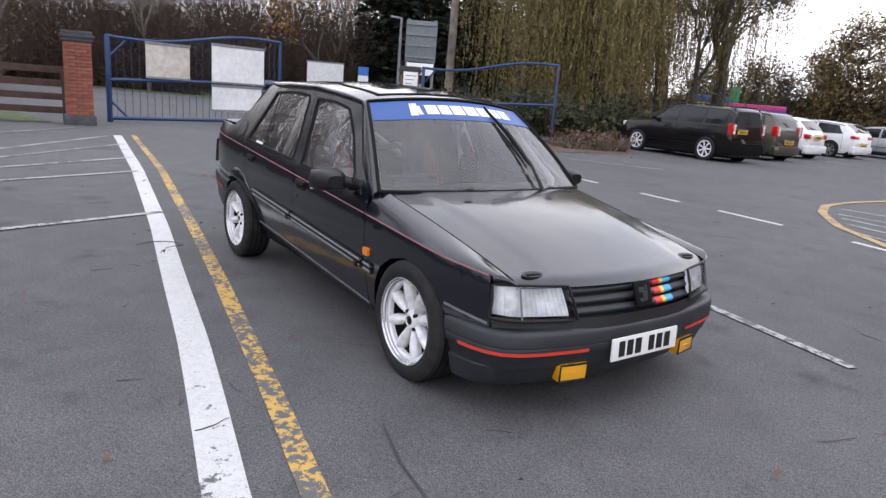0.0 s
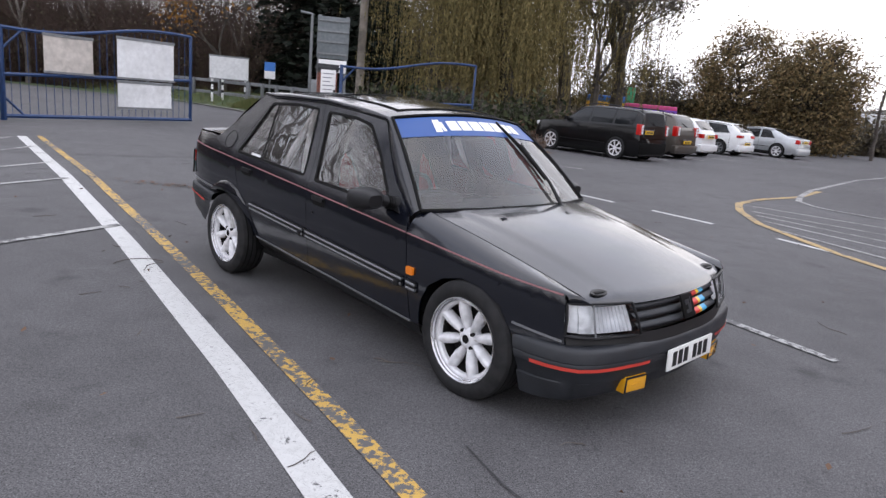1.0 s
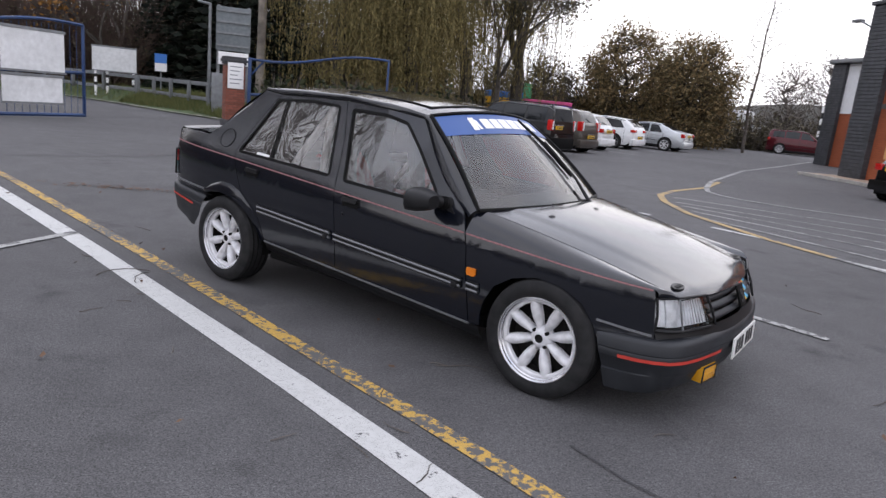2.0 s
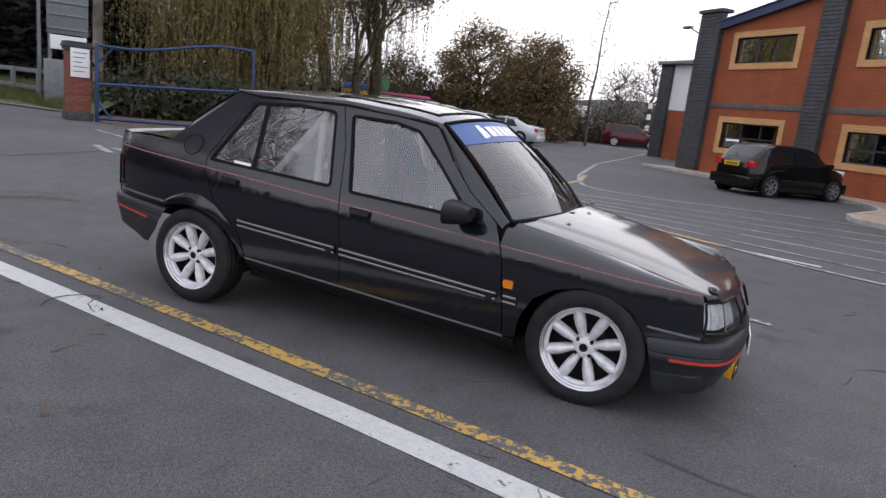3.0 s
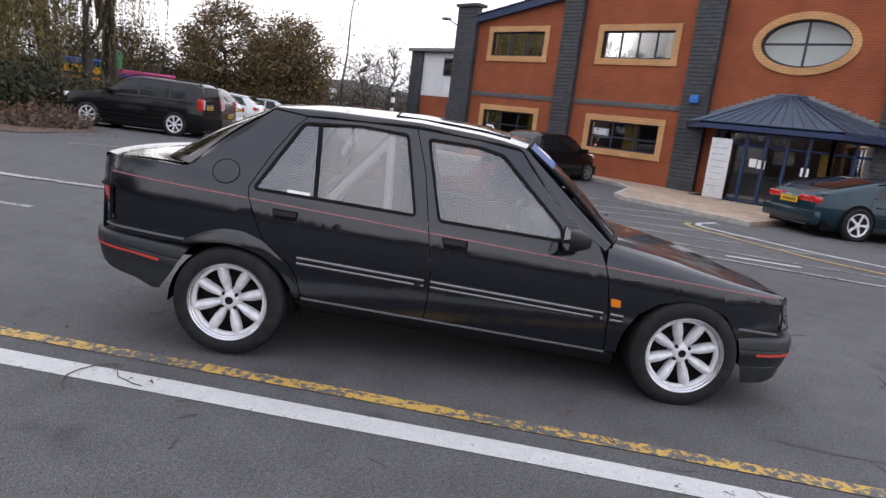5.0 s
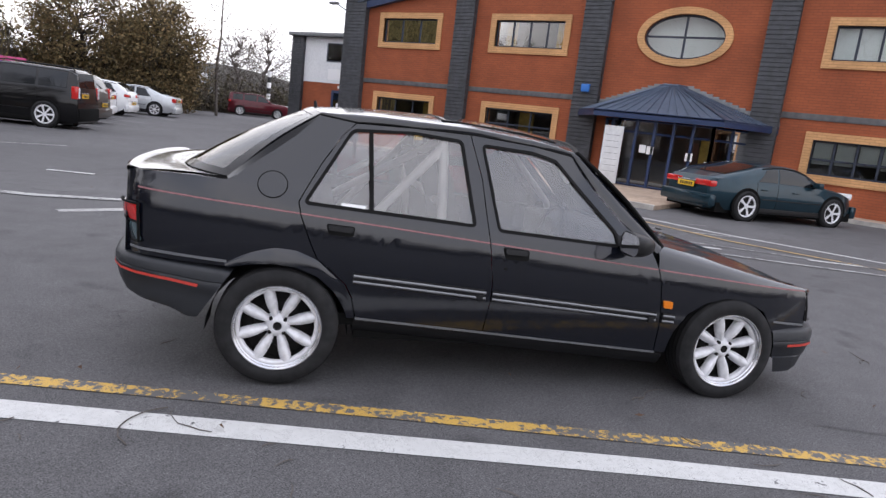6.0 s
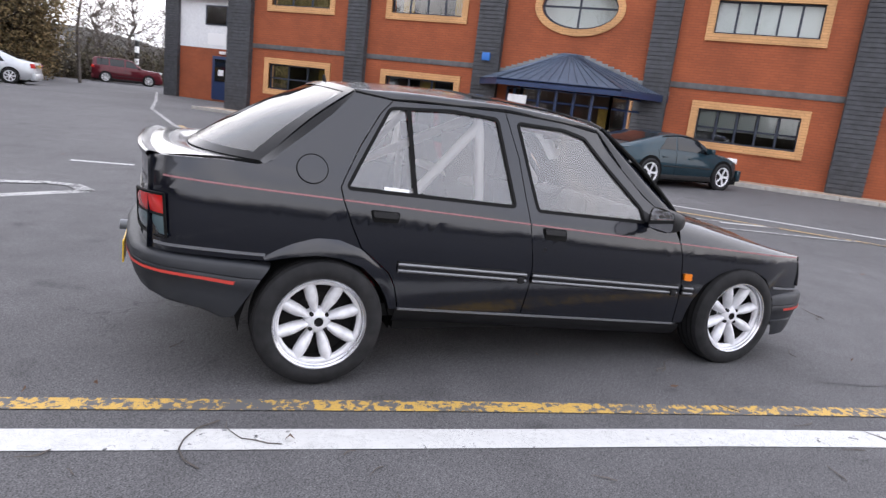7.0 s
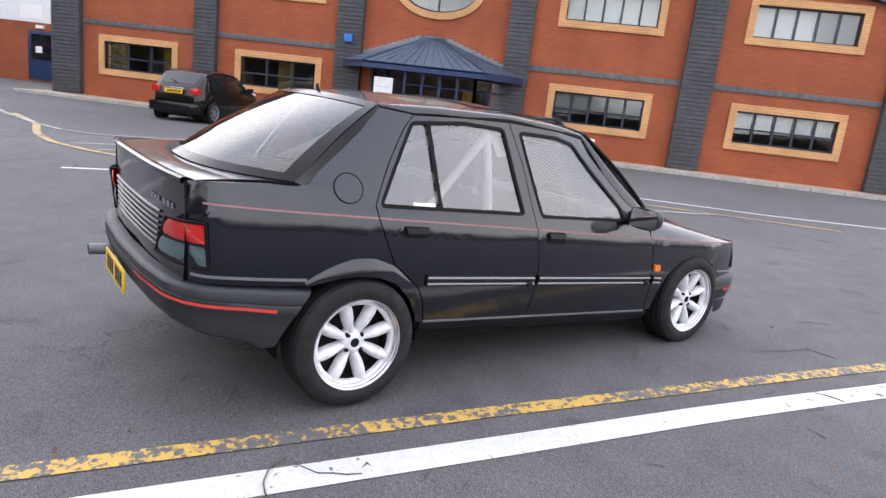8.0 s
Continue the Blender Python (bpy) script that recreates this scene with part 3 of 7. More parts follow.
ROOF_LOW = [(0.725, 0.800), (0.600, 0.888), (0.507, 0.956), (0.372, 1.090), (0.237, 1.258), (0.100, 1.277), (-0.003, 1.290), (-0.335, 1.311), (-0.80, 1.311), (-0.934, 1.304), (-1.110, 1.322)]
ROOF_HIGH = [(0.76, 0.733, 0.838), (0.64, 0.692, 0.944), (0.53, 0.653, 1.04), (0.395, 0.605, 1.16), (0.262, 0.557, 1.276), (0.13, 0.568, 1.302), (0.0, 0.577, 1.32), (-0.335, 0.589, 1.343), (-0.8, 0.589, 1.346), (-0.95, 0.585, 1.342), (-1.105, 0.58, 1.331)]


def roof_edge(x):
    xs = [p[0] for p in ROOF_HIGH[4:]][::-1]
    return float(np.interp(x, xs, [p[1] for p in ROOF_HIGH[4:]][::-1])), float(np.interp(x, xs, [p[2] for p in ROOF_HIGH[4:]][::-1]))


def roof_point(u, w, off=0.0):
    """u from 0 at the windscreen to 1 at the rear window, w from -1 to 1 across."""
    x = 0.262 + u * (-1.105 - 0.262)
    y, z = roof_edge(x)
    bow = (1 - w * w)
    return Vector((x + bow * (0.073 * (1 - u) - 0.05 * u), y * w, z + bow * (0.042 * (1 - u) + 0.022 * u + 0.012 * math.sin(math.pi * u)) + off))


def side_fn(s, d=0.0):
    return lambda x, z: (x, s * (half(x, z) + d), z)


LAMP_TOP = [(1.735, 0.735, 0.616), (1.772, 0.698, 0.620), (1.808, 0.647, 0.622), (1.836, 0.54, 0.617), (1.862, 0.42, 0.612)]
LAMP_FOOT = [(1.752, 0.748, 0.477), (1.805, 0.706, 0.477), (1.846, 0.648, 0.477), (1.885, 0.52, 0.475), (1.920, 0.396, 0.474)]


def lamp_edge(s, u, v):
    """A point of a headlamp: u from 0 at the wing to 1 at the grille, v from the foot to the top."""
    i = min(3, int(u * 4))
    f = u * 4 - i
    a = Vector(LAMP_FOOT[i]).lerp(Vector(LAMP_FOOT[i + 1]), f)
    c = Vector(LAMP_TOP[i]).lerp(Vector(LAMP_TOP[i + 1]), f)
    p = a.lerp(c, v)
    return Vector((p.x, s * p.y, p.z))


for s in (-1, 1):
    inward = (0, -s * 0.014, 0)
    rear_outer = [(x + 0.003, z) for x, z in DOOR_REAR_GAP] + [(x - 0.0025, z) for x, z in MID_GAP[::-1]] + [(-0.643, 1.306)]
    d = part("rear_door", sheet([rear_outer, REAR_HOLE], side_fn(s), 0.06, inward), PAINT, car)
    part("window_frame", sheet([outset(REAR_HOLE, 0.009), outset(REAR_HOLE, -0.006)], side_fn(s, 0.003), 0.2, (0, -s * 0.02, 0)), RUBBER, d)
    part("window_pane", sheet([REAR_HOLE], side_fn(s, -0.008), 0.1), CAR_GLASS, d)
    part("window_divider", grid(1, 6, lambda u, v: (-0.858 + 0.03 * v * 0.9 - 0.011 + 0.022 * u, s * (half(-0.85, 1.266 - 0.372 * v) + 0.002), 1.268 - 0.374 * v)), RUBBER, d)
    part("door_handle", thicken(sheet([rounded([(-1.044, 0.819), (-0.903, 0.812), (-0.911, 0.762), (-1.030, 0.766)], 0.014)], side_fn(s, 0.003), 0.05), (0, -s * 0.02, 0)), RUBBER, d)
    part("handle_flap", thicken(sheet([rounded([(-1.036, 0.814), (-0.912, 0.808), (-0.918, 0.784), (-1.028, 0.788)], 0.010)], side_fn(s, 0.016), 0.05), (0, -s * 0.012, 0)), BLACK_PLASTIC, d)
    front_outer = [(x + 0.0025, z) for x, z in MID_GAP] + [(x - 0.003, z) for x, z in FRONT_GAP[::-1]] + [(0.196, 1.262), (-0.003, 1.286), (-0.18, 1.299)]
    d = part("front_door", sheet([front_outer, FRONT_HOLE], side_fn(s), 0.06, inward), PAINT, car)
    part("window_frame", sheet([outset(FRONT_HOLE, 0.009), outset(FRONT_HOLE, -0.006)], side_fn(s, 0.003), 0.2, (0, -s * 0.02, 0)), RUBBER, d)
    part("window_pane", sheet([FRONT_HOLE], side_fn(s, -0.008), 0.1), CAR_GLASS, d)
    part("door_handle", thicken(sheet([rounded([(-0.151, 0.774), (-0.008, 0.766), (-0.009, 0.710), (-0.133, 0.714)], 0.014)], side_fn(s, 0.003), 0.05), (0, -s * 0.02, 0)), RUBBER, d)
    part("handle_flap", thicken(sheet([rounded([(-0.143, 0.769), (-0.018, 0.763), (-0.024, 0.738), (-0.135, 0.742)], 0.010)], side_fn(s, 0.016), 0.05), (0, -s * 0.012, 0)), BLACK_PLASTIC, d)
    bm = lathe([(0.0005, 0), (0.009, 0), (0.011, 0.006)], 14)
    bmesh.ops.transform(bm, matrix=pose(-0.127, s * (half(-0.127, 0.664) + 0.003), 0.664), verts=bm.verts[:])
    part("door_lock", bm, BLACK_PLASTIC, d)

    quarter = [(x - 0.003, z) for x, z in DOOR_REAR_GAP[::-1]] + [(-0.96, 1.306), (-1.108, 1.318), (-1.214, 1.213), (-1.313, 1.131), (-1.433, 1.038), (-1.478, 0.995), (-1.510, 0.981), (-1.537, 0.978), (-1.660, 0.986), (-1.875, 0.984), (-1.942, 0.980), (-1.945, 0.60), (-1.700, 0.585)] + REAR_ARCH
    q = part("rear_quarter_panel", sheet([quarter], side_fn(s), 0.06, inward), PAINT, car)
    ins, outs = lerp_poly([(x, 0, z) for x, z in REAR_ARCH], 26), lerp_poly([(x, 0, z) for x, z in REAR_FLARE], 26)

    def flare(u, v):
        i = round(u * 26)
        p = ins[i].lerp(outs[i], v)
        bulge = 0.026 * (1 - v) ** 0.6 * math.sin(math.pi * min(1, 0.12 + u)) if v < 1 else 0.0
        return (p.x, s * (half(p.x, p.z) + 0.002 + bulge), p.z)

    part("wheel_arch_flare", thicken(grid(26, 6, flare), (0, -s * 0.03, 0)), PAINT, q)
    bm = sheet([[(-1.306 + 0.066 * math.cos(a), 0.976 + 0.058 * math.sin(a)) for a in np.linspace(0, 2 * math.pi, 28, endpoint=False)]], side_fn(s, 0.003), 0.06)
    if s < 0:
        f = part("fuel_filler_cap", bm, PAINT, q)
        part("cap_gap", tube([side_fn(s, 0.0025)(-1.306 + 0.068 * math.cos(a), 0.976 + 0.060 * math.sin(a)) for a in np.linspace(0, 2 * math.pi, 33)], 0.0028, 5), RUBBER, f)

    pin_edge = [(x, pin_z(x)) for x in np.linspace(0.738, 1.717, 18)]
    wing = [(x + 0.003, z) for x, z in FRONT_GAP[::-1] if z < 0.72] + pin_edge + [(1.728, 0.61), (1.748, 0.473), (1.752, 0.40)] + FRONT_ARCH[::-1]
    bm = sheet([wing], side_fn(s), 0.06, inward)

    def top_strip(u, v):
        x, xc = 0.735 + u * (1.724 - 0.735), 0.755 + u * (1.806 - 0.755)
        a = Vector((x, s * half(x, pin_z(x)), pin_z(x)))
        c = Vector((xc, s * (yb(xc) + 0.004), zb(xc)))
        return a.lerp(c, v) + Vector((0, s * 0.35, 0.6)) * 0.028 * math.sin(math.pi * v)

    grid(24, 6, top_strip, bm)
    # the wing's brow over the lamp
    grid(6, 3, lambda u, v: Vector(top_strip(1.0, u)).lerp(lamp_edge(s, 0.30 * u, 1.0) + Vector((-0.004, 0, 0.004)), v) + Vector((0.012 * math.sin(math.pi * v), 0, 0)), bm)
    w = part("front_wing", bm, PAINT, car)
    part("side_repeater", thicken(sheet([rounded([(0.783, 0.556), (0.835, 0.554), (0.838, 0.514), (0.787, 0.516)], 0.008)], side_fn(s, 0.014), 0.05), (0, -s * 0.016, 0)), AMBER, w, "amber indicator repeater")

    lows = [Vector((x, s * half(x, z), z)) for x, z in ROOF_LOW]
    lows, highs = lerp_poly(lows, 40), lerp_poly([(x, s * y, z) for x, y, z in ROOF_HIGH], 40)
    part("roof_rail", grid(40, 5, lambda u, v: lows[round(u * 40)].lerp(highs[round(u * 40)], v) + Vector((0.15 * (u < 0.35), s * 0.6, 0.6)) * 0.012 * math.sin(math.pi * v)), PAINT, car)
    part("roof_gutter", tube([Vector((x, s * (half(x, z) + 0.001), z)) for x, z in ROOF_LOW[3:]], 0.0045, 6), RUBBER, car)

    # side mouldings with grey lines, pinstripe, sill and its bright strip
    for x0, x1 in ((-0.893, -0.216), (-0.181, 0.752), (0.792, 0.862)):
        def strip(z_lo, z_hi, d):
            return thicken(grid(14, 2, lambda u, v: side_fn(s, d + (0.004 if 0 < v < 1 else 0))(x0 + u * (x1 - x0), 0.508 - 0.061 * (x0 + u * (x1 - x0)) + z_lo + v * (z_hi - z_lo))), (0, -s * 0.016, 0))
        mo = part("side_moulding", strip(-0.030, 0.026, 0.010), BLACK_PLASTIC, car)
        part("moulding_line", strip(0.006, 0.019, 0.015), GREY_STRIP, mo)
        part("moulding_line", strip(-0.024, -0.011, 0.015), GREY_STRIP, mo)
        if x1 < 0.8:
            ex = x1 - 0.05
            part("moulding_end", box(ex, ex + 0.035, *sorted((s * (half(ex, 0.5) + 0.008), s * (half(ex, 0.5) + 0.024))), 0.508 - 0.061 * ex - 0.034, 0.508 - 0.061 * ex - 0.002, 0.004), BLACK_PLASTIC, mo)
    for x0, x1 in ((-1.90, -1.172), (-1.165, -0.222), (-0.212, 0.728), (0.742, 1.712)):
        part("pinstripe", grid(20, 1, lambda u, v: side_fn(s, 0.0025)(x0 + u * (x1 - x0), pin_z(x0 + u * (x1 - x0)) - 0.006 + 0.0075 * v)), PINSTRIPE, car)
    part("sill", grid(20, 4, lambda u, v: (-0.87 + 1.73 * u, s * (half(-0.87 + 1.73 * u, sill_z(-0.87 + 1.73 * u)) - 0.012 - 0.05 * v * v), sill_z(-0.87 + 1.73 * u) - 0.006 - 0.075 * v)), BLACK_PLASTIC, car)
    part("sill_strip", thicken(grid(20, 1, lambda u, v: side_fn(s, 0.004)(-0.862 + 1.665 * u, sill_z(-0.862 + 1.665 * u) - 0.004 + 0.011 * v)), (0, -s * 0.015, 0)), GREY_STRIP, car)
    part("rear_trim_strip", thicken(grid(10, 1, lambda u, v: side_fn(s, 0.004)(-1.93 + 0.44 * u, 0.622 - 0.028 * u + 0.012 * v)), (0, -s * 0.012, 0)), GREY_STRIP, car)
    part("front_trim_strip", thicken(grid(10, 1, lambda u, v: side_fn(s, 0.004)(1.50 + 0.24 * u, 0.466 - 0.022 * u + 0.010 * v)), (0, -s * 0.012, 0)), GREY_STRIP, car)

    # wheel housings
    for cx in (1.236, -1.236):
        part("wheel_housing", grid(16, 2, lambda u, v: (cx + 0.345 * math.cos(math.pi * u), s * (0.54 + 0.22 * v), 0.24 + 0.35 * math.sin(math.pi * u))), UNDERBODY, car)

    # door mirror
    def shell(u, v):
        # ring by ring from the glass forwards, tapering to the front and to the outer end
        t, a = u, 2 * math.pi * v
        sx, sy, sz = 0.12 * t, 0.098 * (1 - 0.55 * t ** 2.2), 0.060 * (1 - 0.45 * t ** 2.2)
        ca, sa = math.cos(a), math.sin(a)
        y = 0.905 + sy * math.copysign(abs(ca) ** 0.55, ca)
        z = 0.862 + sz * math.copysign(abs(sa) ** 0.6, sa) * (1.0 - 0.12 * max(0, ca))
        return (0.478 + sx, s * y, z)

    bm = grid(8, 28, shell)
    bmesh.ops.remove_doubles(bm, verts=bm.verts[:], dist=1e-5)
    bm.faces.new([v for v in bm.verts if abs(v.co.x - 0.598) < 1e-5])
    mi = part("door_mirror", bm, BLACK_PLASTIC, car)
    part("mirror_arm", tube([(0.575, s * 0.735, 0.838), (0.572, s * 0.775, 0.846), (0.562, s * 0.800, 0.852), (0.55, s * 0.835, 0.86)], [0.040, 0.034, 0.030, 0.034], 12), BLACK_PLASTIC, mi)
    for k in range(3):
        part("arm_rib", tube([(0.572 - 0.003 * k, s * (0.770 + 0.013 * k), 0.845 + 0.002 * k), (0.571 - 0.003 * k, s * (0.776 + 0.013 * k), 0.846 + 0.002 * k)], 0.037, 12), RUBBER, mi)
    part("mirror_sail", thicken(sheet([[(0.486, 0.885), (0.492, 0.826), (0.64, 0.80), (0.61, 0.83)]], side_fn(s, 0.006), 0.1), (0, -s * 0.012, 0)), BLACK_PLASTIC, mi)
    part("mirror_glass", grid(1, 1, lambda u, v: (0.482, s * (0.815 + 0.18 * u), 0.81 + 0.104 * v)), MIRROR, mi)

# wheels
def wheel():
    e = new("wheel")
    part("tyre", lathe([(0.205, -0.085), (0.222, -0.100), (0.245, -0.104), (0.268, -0.098), (0.287, -0.085), (0.294, -0.064), (0.2955, -0.03), (0.2955, 0.03), (0.294, 0.064), (0.287, 0.085), (0.265, 0.098), (0.22, 0.098), (0.2, 0.085)], 56), TYRE, e)
    for k in (-0.055, -0.02, 0.02, 0.055):
        part("tread_groove", lathe([(0.2945, k - 0.005), (0.2965, k - 0.004), (0.2965, k + 0.004), (0.2945, k + 0.005)], 56), RUBBER, e)
    rim = part("rim", lathe([(0.1925, -0.060), (0.1945, -0.078), (0.2000, -0.083), (0.2015, -0.0925), (0.2075, -0.098), (0.2120, -0.0985), (0.2145, -0.093), (0.2145, -0.078)], 64), ALLOY_LIP, e)
    part("rim_flange", lathe([(0.1760, -0.045), (0.1775, -0.064), (0.1850, -0.070), (0.1932, -0.0705), (0.1940, -0.06)], 64), ALLOY, rim)
    part("rim_barrel", lathe([(0.1795, -0.046), (0.178, -0.02), (0.174, 0.08)], 48), BRAKE, rim)
    part("brake_drum", lathe([(0.001, -0.006), (0.115, -0.006), (0.125, 0.004), (0.174, 0.010), (0.174, 0.06)], 40), BRAKE, e)
    for k in range(8):
        a0 = 2 * math.pi * k / 8 + 0.3

        def spoke(u, v):
            r = 0.036 + 0.148 * u
            wd = float(np.interp(u, (0, 0.2, 0.5, 0.8, 1.0), (0.0150, 0.0185, 0.0265, 0.0280, 0.0245)))
            t = 2 * v - 1
            h = -0.052 - 0.022 * math.sin(math.pi * min(1, u * 0.62)) + 0.026 * abs(t) ** 2.4
            return (r * math.cos(a0) - wd * t * math.sin(a0), h, r * math.sin(a0) + wd * t * math.cos(a0))

        part("spoke", thicken(grid(12, 10, spoke), (0, 0.022, 0)), ALLOY, rim)
    part("hub", lathe([(0.0205, -0.062), (0.025, -0.0655), (0.036, -0.064), (0.046, -0.056), (0.056, -0.045), (0.062, -0.03), (0.062, -0.005)], 32), ALLOY, rim)
    part("centre_bore", lathe([(0.001, -0.056), (0.016, -0.056), (0.0175, -0.064), (0.0212, -0.064), (0.0212, -0.04)], 20), BRAKE, rim)
    for k in range(4):
        a = math.pi / 2 * k + 0.75
        bm = lathe([(0.001, -0.060), (0.0055, -0.060), (0.0075, -0.064), (0.0095, -0.060), (0.0095, -0.04)], 10)
        bmesh.ops.translate(bm, verts=bm.verts[:], vec=(0.048 * math.cos(a), 0, 0.048 * math.sin(a)))
        part("wheel_bolt", bm, BRAKE, rim)
    return e


first = wheel()
first.parent = car
first.matrix_basis = pose(1.225, -0.732, 0.292)
for x, y, rz in ((-1.236, -0.740, 0), (1.225, 0.732, 180), (-1.236, 0.740, 180)):
    copy_thing(first, pose(x, y, 0.292, 0, 0, rz))

# bonnet with its raised middle, and the catches
def bonnet(u, v, off=0.0):
    w = 2 * v - 1
    rear_x = 0.915 - 0.150 * w * w
    front_x = 1.897 - 0.095 * abs(w) ** 2.0
    x = rear_x + u * (front_x - rear_x)
    y = w * (yb(x) - 0.004)
    crown = 0.034 * (1 - w * w) * (1 - 0.45 * u)
    z = zb(x) + crown + 0.016 * math.sin(math.pi * u) ** 1.2 * (1 - w ** 4)
    k = max(0.0, min(1.0, (0.84 - 0.06 * u - abs(w)) / 0.13))
    z += 0.007 * k * k * (3 - 2 * k) * (1 - 0.75 * u)
    if u > 0.94:
        z -= 0.020 * ((u - 0.94) / 0.06) ** 2
    return Vector((x, y, z + off))


bn = part("bonnet", grid(48, 64, bonnet), PAINT, car)
for v in (0.082, 0.918):
    c = bonnet(0.93, v, 0.002)
    pl = part("bonnet_catch", sheet([[(c.x + 0.026 * math.cos(a), c.y + 0.056 * math.sin(a)) for a in np.linspace(0, 2 * math.pi, 24, endpoint=False)]], lambda x, y: (x, y, c.z - 0.2 * (x - c.x) + 0.003), 0.1, (0, 0, -0.008)), BLACK_PLASTIC, bn)
    part("catch_flap", box(c.x - 0.012, c.x + 0.012, c.y - 0.036, c.y + 0.036, c.z + 0.001, c.z + 0.005, 0.002), RUBBER, pl)

part("roof", grid(30, 24, lambda u, v: roof_point(u, 2 * v - 1)), PAINT, car)
sr = part("sunroof", thicken(grid(12, 12, lambda u, v: roof_point(0.10 + 0.42 * u, (2 * v - 1) * 0.74, 0.003)), (0, 0, -0.006)), mat("dark_sunroof_panel", (0.02, 0.022, 0.026), 0.12, coat=0.6), car, "dark tinted sunroof panel")
seal = [roof_point(0.085, w) for w in (-0.78, -0.4, 0, 0.4, 0.78)] + [roof_point(u, 0.78) for u in (0.2, 0.35, 0.53)] + [roof_point(0.54, w) for w in (0.4, 0, -0.4, -0.78)] + [roof_point(u, -0.78) for u in (0.35, 0.2, 0.085)]
part("sunroof_seal", tube([p + Vector((0, 0, 0.002)) for p in seal], 0.006, 6), RUBBER, sr)
part("roof_aerial", tube([roof_point(0.985, 0.0), roof_point(0.99, 0.0, 0.035)], [0.012, 0.007], 8), BLACK_PLASTIC, car)

# windscreen, its seal, sunstrip with white lettering shapes, wiper
wsn = part("windscreen", grid(20, 12, lambda u, v: screen(2 * u - 1, v)), SCREEN_GLASS, car)
rimline = [screen(u, 0, 0.004) for u in np.linspace(-1, 1, 15)] + [screen(1, v, 0.004) for v in np.linspace(0.1, 1, 9)] + [screen(u, 1, 0.004) for u in np.linspace(0.9, -1, 15)] + [screen(-1, v, 0.004) for v in np.linspace(0.9, 0, 9)]
part("windscreen_seal", tube(rimline, 0.011, 6), RUBBER, wsn)
part("sunstrip", grid(20, 3, lambda u, v: screen((2 * u - 1) * 0.985, 0.745 + 0.235 * v, 0.003)), SUNSTRIP, wsn, "blue sunstrip across the top of the glass")


def on_strip(name, u0, u1, v0, v1, shear=0.0):
    part(name, grid(4, 2, lambda u, v: screen(u0 + (u1 - u0) * u + shear * v, v0 + (v1 - v0) * v, 0.0055)), WHITE_VINYL, wsn)


letters = (0.14, 0.13, 0.15, 0.16, 0.13, 0.16, 0.13)
for k, wd in enumerate(letters):
    u0 = -0.42 + sum(letters[:k]) + 0.02 * k
    on_strip("lettering_bar", u0, u0 + wd, 0.805, 0.92)
on_strip("emblem_shape", -0.60, -0.52, 0.79, 0.94, 0.02)
on_strip("emblem_shape", -0.505, -0.465, 0.80, 0.91, -0.01)
wp = part("wiper", tube([screen(0.40, -0.03, 0.02), screen(0.41, 0.2, 0.035), screen(0.40, 0.62, 0.032)], [0.012, 0.009, 0.008], 6), BLACK_PLASTIC, car)
part("wiper_blade", tube([screen(0.375, 0.93, 0.014), screen(0.40, 0.62, 0.017), screen(0.435, 0.24, 0.014)], [0.006, 0.012, 0.007], 6), RUBBER, wp)
part("wiper_pivot", tube([screen(0.40, -0.05, 0.0), screen(0.40, -0.05, 0.035)], 0.018, 10), BLACK_PLASTIC, wp)
part("scuttle", grid(20, 2, lambda u, v: screen(2 * u - 1, -0.01, 0.0).lerp(bonnet(0.0, u, -0.006) + Vector((0.02, 0, 0)), v) + Vector((0, 0, -0.004))), BLACK_PLASTIC, car)
for y in (-0.3, 0.3):
    part("washer_jet", box(0.96, 0.985, y - 0.02, y + 0.02, 0.872, 0.880, 0.002), BLACK_PLASTIC, car)

# rear window, boot deck, lip, rear panel
rw = part("rear_window", grid(24, 14, lambda u, v: rear_screen(2 * u - 1, v)), REAR_GLASS, car)
bm = bmesh.new()
for a0, a1, b0, b1, nu, nv in ((0, 1, 0, 0.07, 24, 1), (0, 1, 0.93, 1, 24, 1), (0, 0.045, 0.07, 0.93, 2, 14), (0.955, 1, 0.07, 0.93, 2, 14)):
    grid(nu, nv, lambda u, v: rear_screen(2 * (a0 + (a1 - a0) * u) - 1, b0 + (b1 - b0) * v, 0.003), bm)
part("rear_window_border", bm, BORDER_GLASS, rw)
for s in (-1, 1):
    flank = lerp_poly([Vector(side_fn(s, -0.002)(x, z)) for x, z in ((-1.108, 1.318), (-1.214, 1.213), (-1.313, 1.131), (-1.433, 1.038), (-1.478, 0.995), (-1.510, 0.981))], 12)
    part("rear_pillar_trim", grid(4, 12, lambda u, v: rear_screen(s * 0.985, v, 0.001).lerp(flank[round(v * 12)], u)), BORDER_GLASS, rw)


def lip(u, off=(0, 0)):
    w = 2 * u - 1
    return Vector((-1.955 - 0.052 * (1 - abs(w) ** 3) + off[0], 0.676 * w, 0.981 + 0.012 * (1 - w * w) + off[1]))


def deck(u, v):
    w = 2 * u - 1
    a = Vector((-1.80 + 0.29 * abs(w) ** 2.6 - 0.004, 0.712 * w, 0.983))
    c = lip(u, (0.03, 0.0))
    p = a.lerp(c, v)
    p.z += 0.01 * math.sin(math.pi * v)
    return p


tg = part("tailgate", grid(24, 6, deck), PAINT, car)
prof = [(0.06, -0.006), (0.03, 0.006), (0.0, 0.012), (-0.012, 0.006), (-0.012, -0.008), (0.004, -0.02)]
part("boot_lip", grid(24, 5, lambda u, v: lip(u, prof[round(v * 5)])), PAINT, tg)


